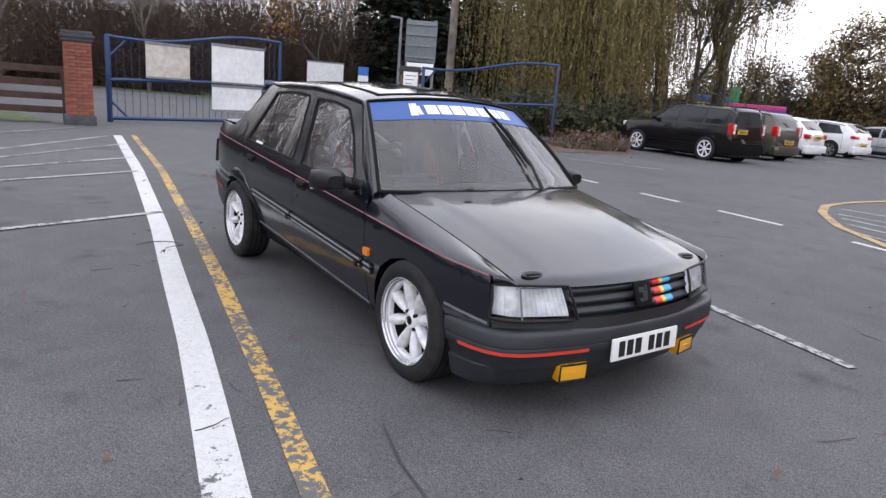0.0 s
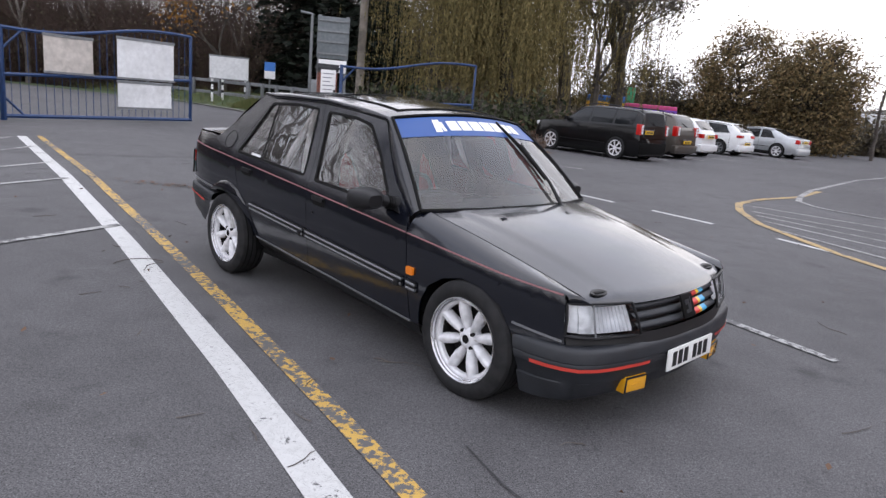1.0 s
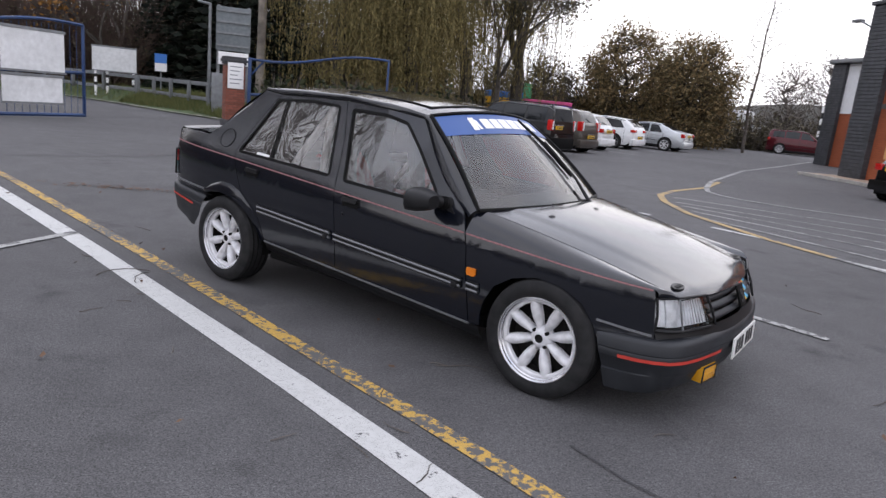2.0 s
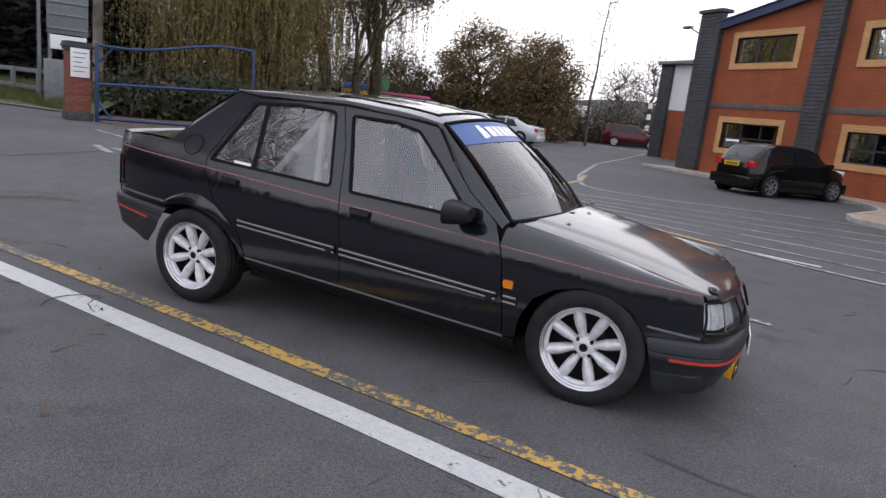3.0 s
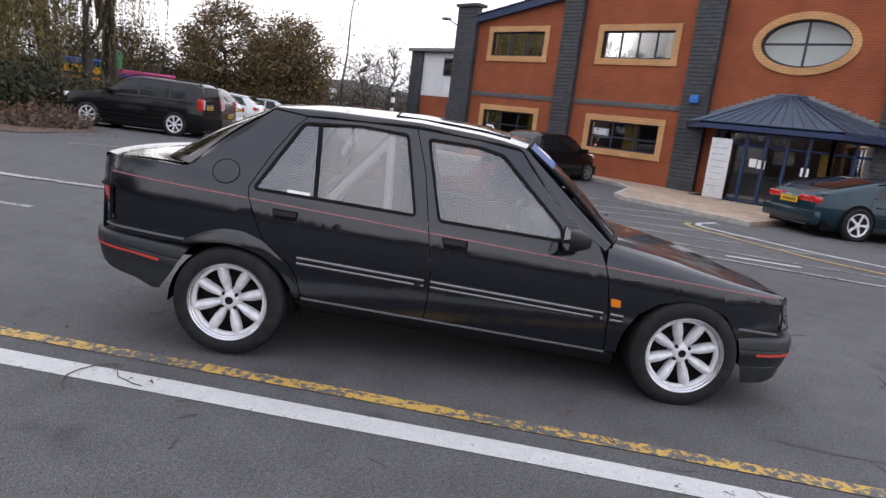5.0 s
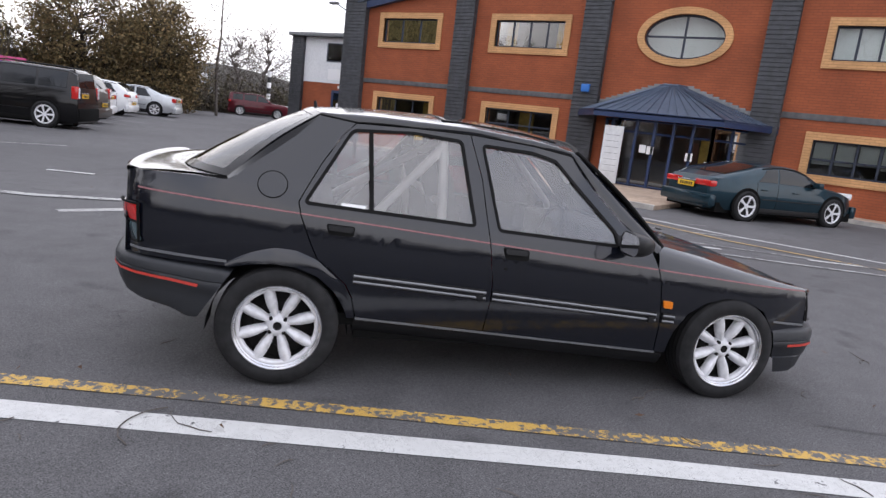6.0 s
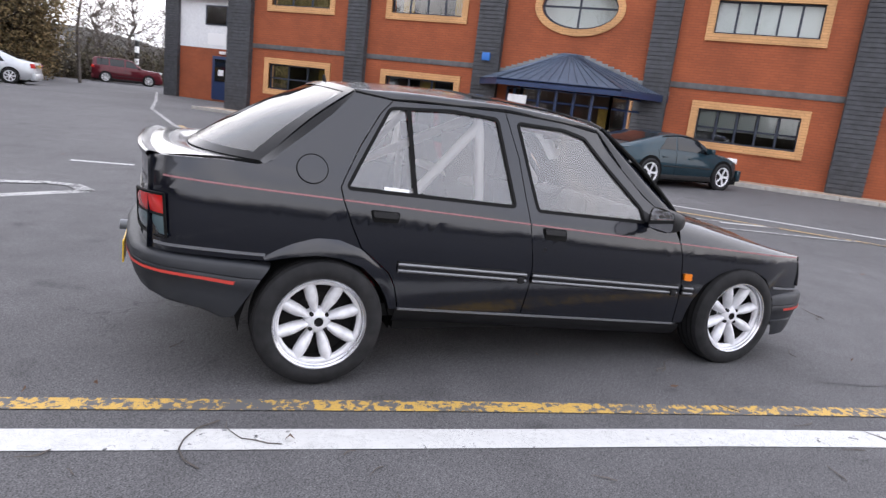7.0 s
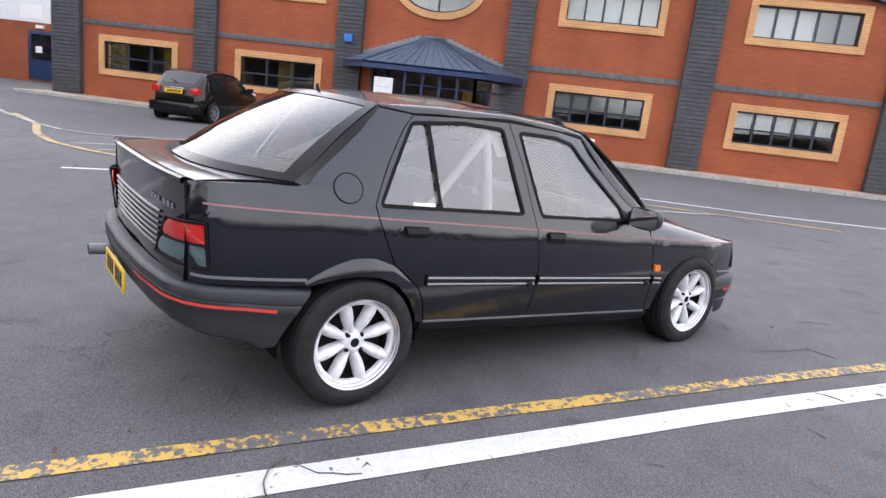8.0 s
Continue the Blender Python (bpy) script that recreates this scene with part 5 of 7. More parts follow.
BANK = [(-3.3, 25.2), (-4.2, 26.6), (-6.0, 28.1), (-9.6, 32.2), (-14, 36.4), (-30, 46)]


def bank_z(d):
    return float(np.interp(d, (0, 0.8, 2.2, 4.0, 7.0), (0.02, 0.2, 0.5, 0.58, 0.6)))


def bank_point(u, v):
    line = lerp_poly([(x, y, 0) for x, y in BANK], 60)
    d = 7.0 * v
    p = line[round(u * 60)] + Vector((0.3, 0.95, 0)) * d
    return (p.x, p.y, bank_z(d) + 0.03 * noise.noise(p * 0.8))


tagged(link("grass_slope", grid(60, 14, bank_point), GRASS), "rough green grass bank rising from its edging", "grass", kind="structure")
ribbon("grass_kerb", [(-3.3, 25.1), (-4.2, 26.5), (-6.0, 28.0), (-9.6, 32.1), (-14, 36.3)], 0.14, KERB, "pale concrete edging of the grass bank", 0.05, "kerb stones")
SEAM = mat("tar_seam", (0.035, 0.035, 0.037), 0.7, var=0.3, scale=20)
ribbon("tar_seam", [(-6.2, 11.9), (-4.147, 13.108), (-3.252, 13.966), (-2.427, 15.111), (-1.4, 16.9)], 0.035, SEAM, "dark tar seam in the tarmac", 0.003, "tar seams")
ribbon("crack", [(0.99, 4.62), (1.061, 4.479), (1.1, 4.42), (1.12, 4.37), (1.172, 4.3), (1.19, 4.26), (1.24, 4.23), (1.31, 4.12)], 0.008, SEAM, "dark crack in the tarmac", 0.003, "tar seams")
patch("grass_corner", [(-9.8, 15.57), (-12.84, 12.33), (-19.77, 6.69), (-40, -6), (-40, 16), (-12.07, 17.25)], GRASS, "rough grass by the fence", "grass", 0.014)
patch("access_road", [(-9.8, 17.8), (-6.9, 22.9), (-4.35, 26.0), (-6.1, 27.7), (-9.7, 31.8), (-14, 35.3), (-30, 39), (-60, 42), (-60, 17)], TARMAC, "tarmac access road beyond the gate", "road", 0.008)
PAVE = [(11.43, 8.64), (11.97, 11.86), (12.51, 12.38), (15.07, 13.46), (16.1, 14.35), (16.62, 15.2), (16.62, 24.6), (18.07, 24.6), (18.07, -14), (16.9, -14), (16.9, 8.05), (13.94, 8.55)]
patch("pavement", PAVE, PAVER, "buff paved footway in front of the offices", "pavement", 0.0, 1.5, 0.10)
for a, c in zip(PAVE[:6], PAVE[1:7]):
    d = Vector((c[0] - a[0], c[1] - a[1], 0))
    n = max(1, int(d.length / 0.92))
    for k in range(n):
        p = Vector((*a, 0)) + d * ((k + 0.5) / n)
        kb = link("kerb_stone", box(-d.length / n / 2 + 0.006, d.length / n / 2 - 0.006, -0.065, 0.065, -0.05, 0.113, 0.012), KERB)
        kb.matrix_world = pose(p.x, p.y, gz(p.x, p.y), 0, 0, math.degrees(math.atan2(d.y, d.x)))
        tagged(kb, "pale concrete kerb stone", "kerb", "kerb stones", "structure")
for k in range(26):
    kb = link("kerb_stone", box(-0.44, 0.44, -0.065, 0.065, -0.05, 0.113, 0.012), KERB)
    kb.matrix_world = pose(16.9, 7.55 - 0.9 * k, 0, 0, 0, 90)
    tagged(kb, "pale concrete kerb stone", "kerb", "kerb stones", "structure")

# ---- the office building ----
FX = 18.05
WINS = [(22.42, 19.42), (17.30, 14.23), (6.75, 3.60), (1.31, -1.97), (-4.2, -7.4)]
PILS = [(24.15, 23.05), (18.75, 17.95), (13.75, 12.87), (8.24, 7.47), (2.87, 1.96), (-2.78, -3.7), (-8.2, -9.1)]
OVAL = (10.53, 4.66, 1.2, 0.66)
LOW, HIGH, RIM = (0.88, 2.24), (3.94, 5.27), 0.21
office = thing("office_building", (FX, 0, 0), "two-storey red brick office building with dark pilasters", "building")


def roofline(y):
    return 5.5 + 0.185 * (23.2 - y) if y > 10.53 else 5.5 + 0.185 * (2.14 + y)


def round_oval(ry, rz, n=40):
    return [(OVAL[0] + ry * math.cos(a), OVAL[1] + rz * math.sin(a)) for a in np.linspace(0, 2 * math.pi, n, endpoint=False)]


holes = []
for y1, y0 in WINS:
    for z0, z1 in (LOW, HIGH):
        holes.append([(y0 + RIM, z0 + RIM), (y1 - RIM, z0 + RIM), (y1 - RIM, z1 - RIM), (y0 + RIM, z1 - RIM)])
holes.append(round_oval(OVAL[2], OVAL[3]))
holes.append([(8.58, 0.1), (12.0, 0.1), (12.0, 2.1), (8.58, 2.1)])
outline = [(-10, 0), (24.15, 0), (24.15, 5.36)] + [(y, roofline(y)) for y in (23.2, 10.53, -10)]
part("wall", sheet([outline] + holes, lambda y, z: (0, y, z), 4.0, (0.3, 0, 0), 1.0), RED_BRICK, office)
part("side_wall", box(0.3, 12, 23.85, 24.15, 0, 5.36), RED_BRICK, office)
for ya, yc in ((23.3, 10.53), (10.53, -10)):
    za, zc = roofline(ya), roofline(yc)
    part("fascia", sheet([[(ya, za - 0.12), (yc, zc - 0.12), (yc, zc + 0.16), (ya, za + 0.16)]], lambda y, z: (-0.2, y, z), 5.0, (0.36, 0, 0), 1.0), NAVY, office, "navy sloping eaves board")
part("roof", sheet([[(y, roofline(y) + 0.2) for y in (23.5, 10.53, -10)] + [(y, roofline(y) + 0.165) for y in (-10, 10.53, 23.5)]], lambda y, z: (-0.25, y, z), 8.0, (12.2, 0, 0), 2.0), SLATE_METAL, office)


def ribbed_column(y0, y1, x0, x1, top, pitch=0.125):
    """A column of projecting brick courses, one closed skin."""
    bm = bmesh.new()
    levels, z = [], 0.0
    while z < top - 0.02:
        zt = min(top, z + pitch)
        levels += [(z, 0.016), (z + 0.014, 0.016), (z + 0.02, 0.0), (zt - 0.004, 0.0)]
        z = zt
    rings = [[bm.verts.new(p) for p in ((x1, y0 + o, h), (x0 + o, y0 + o, h), (x0 + o, y1 - o, h), (x1, y1 - o, h))] for h, o in levels]
    for a, c in zip(rings, rings[1:]):
        for k in range(4):
            bm.faces.new((a[k], a[(k + 1) % 4], c[(k + 1) % 4], c[k]))
    bm.faces.new(rings[0][::-1])
    bm.faces.new(rings[-1])
    return bm


for y1, y0 in PILS:
    tower = y1 > 24
    top = 6.03 if tower else roofline((y0 + y1) / 2) - 0.22
    p = part("pilaster", ribbed_column(y0, y1, -0.22, 0.05, top), DARK_BRICK, office, "dark ribbed brick pilaster")
    if tower:
        part("pilaster_cap", box(-0.30, 0.25, y0 - 0.09, y1 + 0.09, 6.03, 6.16, 0.02), DARK_BRICK, p)
edges_y = [23.05, 18.75, 17.95, 13.75, 7.47, 2.87, 1.96, -2.78, -3.7, -8.2]
for a, c in zip(edges_y[::2], edges_y[1::2]):
    part("brick_band", box(-0.03, 0.02, c, a, 2.55, 2.72, 0.004), BAND_BRICK, office, "grey brick band between the storeys")


def office_window(y1, y0, z0, z1, panes, upper, k):
    w = new("window")
    w.parent = office
    a, c, d, e = y0 + RIM, y1 - RIM, z0 + RIM, z1 - RIM
    part("window_surround", sheet([[(y0, z0), (y1, z0), (y1, z1), (y0, z1)], [(a, d), (c, d), (c, e), (a, e)]], lambda y, z: (-0.05, y, z), 3.0, (0.15, 0, 0), 1.0), BUFF_BRICK, w, "buff brick window surround")
    bm = bmesh.new()
    for i in range(panes + 1):
        y = a + (c - a) * i / panes
        box(0.09, 0.14, max(a, y - 0.03), min(c, y + 0.03), d, e, 0, bm)
    for z in (d, e - 0.05) + (() if upper else (d + 0.42 * (e - d),)):
        box(0.092, 0.138, a, c, z, z + 0.05, 0, bm)
    part("window_frame", bm, WINDOW_METAL, w)
    for i in range(panes):
        y = a + (c - a) * i / panes
        part("pane", grid(1, 1, lambda u, v: (0.115, y + 0.03 + u * ((c - a) / panes - 0.06), d + v * (e - d))), OFFICE_GLASS, w)
    rng = random.Random(k)
    # a room behind, its dimness put into the dark wall colour
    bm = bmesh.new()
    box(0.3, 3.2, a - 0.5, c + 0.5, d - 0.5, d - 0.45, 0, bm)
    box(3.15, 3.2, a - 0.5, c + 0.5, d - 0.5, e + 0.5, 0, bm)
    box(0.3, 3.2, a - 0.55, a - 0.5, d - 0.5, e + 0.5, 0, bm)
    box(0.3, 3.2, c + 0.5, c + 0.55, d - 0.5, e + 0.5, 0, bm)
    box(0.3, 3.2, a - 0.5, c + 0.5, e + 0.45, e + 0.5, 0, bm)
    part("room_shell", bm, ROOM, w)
    for i in range(panes):
        y = a + (c - a) * i / panes
        if not upper and k >= 4:
            zz0 = d + (0.30 + 0.22 * rng.random()) * (e - d)
            part("blind", box(0.22, 0.23, y + 0.05, y + (c - a) / panes - 0.05, zz0, e), PALE_SHEET, w)
        # upper panes: full pale sheet carries the glass's bright reflection in its colour
        if k >= 4 and upper:
            part("blind", box(0.22, 0.23, y + 0.03, y + (c - a) / panes - 0.03, d, e), PALE_SHEET, w)
        if k < 4 and (i + k) % 3 == 0:
            part("curtain", box(0.45, 0.5, y + 0.05, y + (c - a) / panes * 0.7, d, e), OCHRE, w)


for i, (y1, y0) in enumerate(WINS):
    office_window(y1, y0, *LOW, 3 if i < 2 else 5, False, 2 * i)
    office_window(y1, y0, *HIGH, 3 if i == 0 else 4 if i == 1 else 5, True, 2 * i + 1)

ow = part("oval_window", sheet([round_oval(OVAL[2] + 0.22, OVAL[3] + 0.205), round_oval(OVAL[2], OVAL[3])], lambda y, z: (-0.05, y, z), 0.6, (0.13, 0, 0), 0.2), BUFF_BRICK, office, "oval window with buff brick surround")
part("window_frame", sheet([round_oval(OVAL[2], OVAL[3]), round_oval(OVAL[2] - 0.06, OVAL[3] - 0.06)], lambda y, z: (0.09, y, z), 0.6, (0.05, 0, 0), 0.2), WINDOW_METAL, ow)
part("glazing_bar", box(0.09, 0.14, OVAL[0] - 0.03, OVAL[0] + 0.03, OVAL[1] - OVAL[3], OVAL[1] + OVAL[3]), WINDOW_METAL, ow)
part("glazing_bar", box(0.092, 0.138, OVAL[0] - OVAL[2], OVAL[0] + OVAL[2], OVAL[1] - 0.03, OVAL[1] + 0.03), WINDOW_METAL, ow)
part("pane", sheet([round_oval(OVAL[2], OVAL[3])], lambda y, z: (0.115, y, z), 1.0, None, 0.2), OFFICE_GLASS, ow)
# same pale sheet, painting in the bright pane of the oval
part("blind", sheet([round_oval(OVAL[2] + 0.2, OVAL[3] + 0.2)], lambda y, z: (0.45, y, z), 1.0, None, 0.2), PALE_SHEET, ow)
part("alarm_box", box(-0.33, -0.22, 13.17, 13.44, 2.82, 3.07, 0.025), SIGN_BLUE, office, "blue alarm box")

# porch with a hipped metal canopy
porch = thing("entrance_porch", (FX, 0, 0), "glazed entrance porch with navy frame and hipped metal canopy", "porch")
EAVE = [Vector((-0.02, 13.6, 2.25)), Vector((-1.65, 12.35, 2.25)), Vector((-1.65, 8.58, 2.25)), Vector((-0.02, 7.45, 2.25))]
APEX = [Vector((-0.02, 10.98, 3.16)), Vector((-0.30, 10.78, 3.17)), Vector((-0.30, 10.36, 3.17)), Vector((-0.02, 10.16, 3.16))]
for i in range(3):
    part("canopy_roof", thicken(grid(1, 1, lambda u, v: EAVE[i].lerp(EAVE[i + 1], u).lerp(APEX[i].lerp(APEX[i + 1], u), v)), (0, 0, -0.04)), SLATE_METAL, porch, "blue-grey standing seam roof")
    n = (5, 12, 5)[i]
    for k in range(n + 1):
        a, c = EAVE[i].lerp(EAVE[i + 1], k / n), APEX[i].lerp(APEX[i + 1], k / n)
        part("roof_seam", tube([a + Vector((0, 0, 0.016)), c + Vector((0, 0, 0.016))], 0.018, 5), SLATE_METAL, porch)
    a, c = EAVE[i], EAVE[i + 1]
    part("canopy_fascia", thicken(grid(1, 1, lambda u, v: a.lerp(c, u) + Vector((0, 0, -0.18 + 0.2 * v))), (0.05, 0, 0)), NAVY, porch)
# stepped lead flashing where the canopy meets the wall, and the ridge roll
for a, c, n in ((EAVE[0], APEX[0], 14), (EAVE[3], APEX[3], 14)):
    for k in range(n):
        p, q = a.lerp(c, k / n), a.lerp(c, (k + 1) / n)
        part("lead_flashing", box(-0.045, -0.012, min(p.y, q.y), max(p.y, q.y), p.z + 0.02, q.z + 0.08, 0.004), GREY_STEEL, porch)
part("ridge_roll", tube([p + Vector((0, 0, 0.03)) for p in APEX], 0.045, 8), SLATE_METAL, porch)
GL = [Vector((-0.05, 12.48, 0.1)), Vector((-1.26, 11.62, 0.1)), Vector((-1.26, 8.89, 0.1)), Vector((-0.05, 8.11, 0.1))]
for i in range(3):
    n = (2, 5, 2)[i]
    for k in range(n + 1):
        p = GL[i].lerp(GL[i + 1], k / n)
        part("porch_post", box(p.x - 0.04, p.x + 0.04, p.y - 0.04, p.y + 0.04, 0.1, 2.08), NAVY, porch)
    for z in (0.14, 1.7, 2.04):
        part("porch_rail", tube([GL[i] + Vector((0, 0, z - 0.1)), GL[i + 1] + Vector((0, 0, z - 0.1))], 0.03, 4), NAVY, porch)
    for k in range(n):
        a, c = GL[i].lerp(GL[i + 1], k / n), GL[i].lerp(GL[i + 1], (k + 1) / n)
        part("pane", grid(1, 1, lambda u, v: a.lerp(c, u) + Vector((0, 0, 1.96 * v))), OFFICE_GLASS, porch)
part("notice_board", box(-1.50, -1.47, 11.38, 11.97, 0.12, 1.82, 0.006), WHITE_PANEL, porch, "tall white notice board")
for k in range(7):
    part("notice_line", box(-1.506, -1.501, 11.47, 11.89, 0.46 + 0.18 * k, 0.47 + 0.18 * k), GREY_STEEL, porch)
for y, z in ((10.8, 1.12), (10.57, 1.1), (9.44, 1.04), (8.9, 0.85)):
    part("paper_notice", box(-1.30, -1.295, y - 0.1, y + 0.1, z, z + 0.23), WHITE_VINYL, porch)
part("porch_floor", box(-1.26, 0.3, 8.11, 12.48, 0.08, 0.12), CARPET, porch)
# back wall coloured dark for the unlit inside of the porch
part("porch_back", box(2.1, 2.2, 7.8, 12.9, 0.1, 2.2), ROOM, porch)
part("yellow_door_leaf", box(-0.4, -0.36, 9.05, 9.38, 0.12, 1.7), OCHRE, porch)

# far white-rendered wing with brick base
wing = thing("rendered_building", (25.1, 34.2, 0), "white rendered two-storey block with red brick base", "building")
part("wall", box(0, 10, -7, 0, 0.0, 2.72), RED_BRICK, wing)
part("upper_wall", box(-0.02, 10, -7, 0, 2.72, 5.2), RENDER_WHITE, wing)
part("corner_column", ribbed_column(-0.35, 0.6, -0.2, 0.4, 5.25), DARK_BRICK, wing)
part("roof", box(-0.4, 10.3, -7.3, 0.75, 5.22, 5.42, 0.03), GREY_STEEL, wing)
wf = part("window", box(-0.05, 0.02, -3.6, -2.1, 3.9, 4.9), WINDOW_METAL, wing)
part("pane", box(-0.065, -0.055, -3.5, -2.2, 3.97, 4.83), OFFICE_GLASS, wf)
part("sign_panel", box(-0.05, -0.03, -3.5, -2.3, 2.9, 3.5), WHITE_VINYL, wing)
dr = part("door", box(-0.04, 0.02, -4.1, -2.66, 0.1, 2.35, 0.01), NAVY, wing, "navy door with a glazed top")
part("door_glass", box(-0.055, -0.045, -3.95, -2.85, 1.05, 2.2), GLOSS_GLASS, dr)
part("door_notice", box(-0.062, -0.057, -3.45, -3.1, 1.35, 1.65), WHITE_VINYL, dr)
part("door_lamp", box(-0.16, -0.03, -3.6, -3.2, 2.45, 2.6, 0.02), WHITE_VINYL, wing)


# ---- parked cars ----


def parked_car(name, label, place, turn, L, W, H, paint, roof, belt, wheel_r, axles, side_windows, rear_x, front_x, group="", lamps=0.62, plate_z=0.75, cladding=None, spokes=7, roof_rail=False, bumper_z=0.42, rims=ALLOY, taper=0.16, low=1.0, tail=(0.20, 0.20), plate_y=0.0):
    """A parked car: roof: (x, z) pairs of its silhouette from tail to nose; belt: (x, z) of the foot of the windows."""
    e = thing(name, place, label, "car", group, turn)
    rx, rz = [p[0] for p in roof], [0.25 + (p[1] - 0.25) * low for p in roof]
    bx, bz = [p[0] for p in belt], [0.25 + (p[1] - 0.25) * low for p in belt]
    x0, x1 = rx[0], rx[-1]
    z0 = 0.2

    def zt(x):
        return float(np.interp(x, rx, rz))

    def zs(x):
        return min(float(np.interp(x, bx, bz)), zt(x) - 0.03)

    def hwid(x):
        k = max(0, (abs(x) - L * 0.32) / (L * 0.18))
        return W / 2 * (1 - taper * min(1, k) ** 2.2)

    def section(x):
        w, s, t = hwid(x), zs(x), zt(x)
        wt = max(0.3, w - 0.05 - 0.30 * (t - s))
        return [(w - 0.07, z0), (w - 0.015, z0 + 0.1), (w, 0.5 * (z0 + s)), (w - 0.012, s - 0.07), (w - 0.045, s), (0.5 * (w - 0.045) + 0.5 * wt + 0.012, 0.5 * (s + t - 0.03)), (wt, t - 0.045), (wt * 0.93, t - 0.008), (wt * 0.6, t + 0.008), (0, t + 0.014)]

    n = 44

    def body(u, v):
        x = x0 + (x1 - x0) * (0.5 - 0.5 * math.cos(math.pi * u))
        sec = section(x)
        i = round(v * 18)
        y, z = sec[i] if i < 10 else (-sec[18 - i][0], sec[18 - i][1])
        return (x, y, z)

    bm = grid(n, 18, body)
    for us in (0, n):
        vs = [v for v in bm.verts if abs(v.co.x - (x0 if us == 0 else x1)) < 1e-5]
        bm.faces.new(vs) if len(vs) > 2 else None
    part("body", bm, paint, e, sharp=50)
    part("underside", box(x0 + 0.15, x1 - 0.15, -W / 2 + 0.12, W / 2 - 0.12, 0.14, 0.34), UNDERBODY, e)

    def flank(x, f, s, d=0.008):
        sec = section(x)
        (ya, za), (yc, zc) = sec[4], sec[6]
        ym = sec[5][0]
        y = (ya + (ym - ya) * 2 * f) if f < 0.5 else (ym + (yc - ym) * (2 * f - 1))
        return (x, s * (y + d), za + (zc - za) * f)

    for s in (-1, 1):
        for (a0, a1), (c0, c1) in side_windows:
            part("side_window", grid(8, 4, lambda u, v: flank((a0 + (a1 - a0) * u) * (1 - v) + (c0 + (c1 - c0) * u) * v, 0.06 + 0.86 * v, s)), GLOSS_GLASS, e)
        for ax in axles:
            # dark disc on the uncut flank, painted in for the shaded arch opening
            bm = lathe([(0.001, 0), (wheel_r + 0.055, 0), (wheel_r + 0.06, 0.02)], 28)
            bmesh.ops.transform(bm, matrix=pose(ax, s * (hwid(ax) + 0.004), wheel_r + 0.01, 0, 0, 0 if s < 0 else 180), verts=bm.verts[:])
            part("wheel_arch", bm, cladding or UNDERBODY, e)
        part("sill", box(axles[0] + wheel_r, axles[1] - wheel_r, *sorted((s * (W / 2 - 0.05), s * (W / 2 - 0.005))), 0.19, 0.30, 0.01), cladding or BLACK_PLASTIC, e)
        mx = side_windows[-1][0][1] - 0.12
        part("door_mirror", box(mx - 0.06, mx + 0.08, *sorted((s * (hwid(mx) - 0.02), s * (hwid(mx) + 0.15))), zs(mx) + 0.02, zs(mx) + 0.15, 0.03), paint, e)
        xl = float(np.interp(lamps + tail[1] / 2, [rz[0], rz[1], rz[2]], [rx[0], rx[1], rx[2]]))
        tl = part("tail_lamp", box(xl - 0.03, xl + 0.16, *sorted((s * (hwid(xl) - tail[0]), s * (hwid(xl + 0.1) + 0.01))), lamps, lamps + tail[1], 0.03), TAIL_RED, e, "red tail lamp")
        if tail[1] > 0.3:
            for k in range(3):
                part("lamp_roundel", tube([(xl - 0.046, s * (hwid(xl) - tail[0] / 2), lamps + tail[1] * (0.22 + 0.28 * k)), (xl - 0.028, s * (hwid(xl) - tail[0] / 2), lamps + tail[1] * (0.22 + 0.28 * k))], 0.05, 16), REFLECTOR, tl)
        part("headlamp", box(x1 - 0.22, x1 - 0.01, *sorted((s * (hwid(x1) - 0.28), s * (hwid(x1) + 0.004))), lamps - 0.02, lamps + 0.12, 0.03), REFLECTOR, e, "clear headlamp")
        for hx in [sum(w[0]) / 2 - 0.1 for w in side_windows[-2:]]:
            part("door_handle", box(hx - 0.08, hx + 0.08, *sorted((s * (hwid(hx) - 0.01), s * (hwid(hx) + 0.018))), zs(hx) - 0.16, zs(hx) - 0.135, 0.006), paint, e)
        if roof_rail:
            part("roof_rail", tube([(rear_x[1] - 0.1 + 0.2 * k, s * (section(0)[7][0]), zt(rear_x[1] - 0.1 + 0.2 * k) + 0.05) for k in range(int((front_x[0] - rear_x[1]) / 0.2))], 0.02, 6), paint, e)

    def top(x, w, d=0.008):
        sec = section(x)
        return (x, w * sec[7][0] * 0.99, sec[7][1] + 0.02 * (1 - w * w) + d)

    part("rear_window", grid(6, 10, lambda u, v: top(rear_x[0] + (rear_x[1] - rear_x[0]) * u, 0.9 * (2 * v - 1), 0.012)), GLOSS_GLASS, e)
    part("windscreen", grid(6, 10, lambda u, v: top(front_x[0] + (front_x[1] - front_x[0]) * u, 0.92 * (2 * v - 1), 0.012)), GLOSS_GLASS, e)
    part("rear_bumper", box(x0 - 0.05, x0 + 0.12, -W / 2 * 0.9, W / 2 * 0.9, 0.24, bumper_z + 0.08, 0.05), paint if cladding is None else cladding, e)
    part("front_bumper", box(x1 - 0.12, x1 + 0.05, -W / 2 * 0.86, W / 2 * 0.86, 0.22, bumper_z + 0.08, 0.05), paint if cladding is None else cladding, e)
    p = part("number_plate", box(x0 - 0.062, x0 - 0.046, plate_y - 0.26, plate_y + 0.26, plate_z, plate_z + 0.115, 0.003), PLATE_YELLOW, e, "yellow number plate with dark bars")
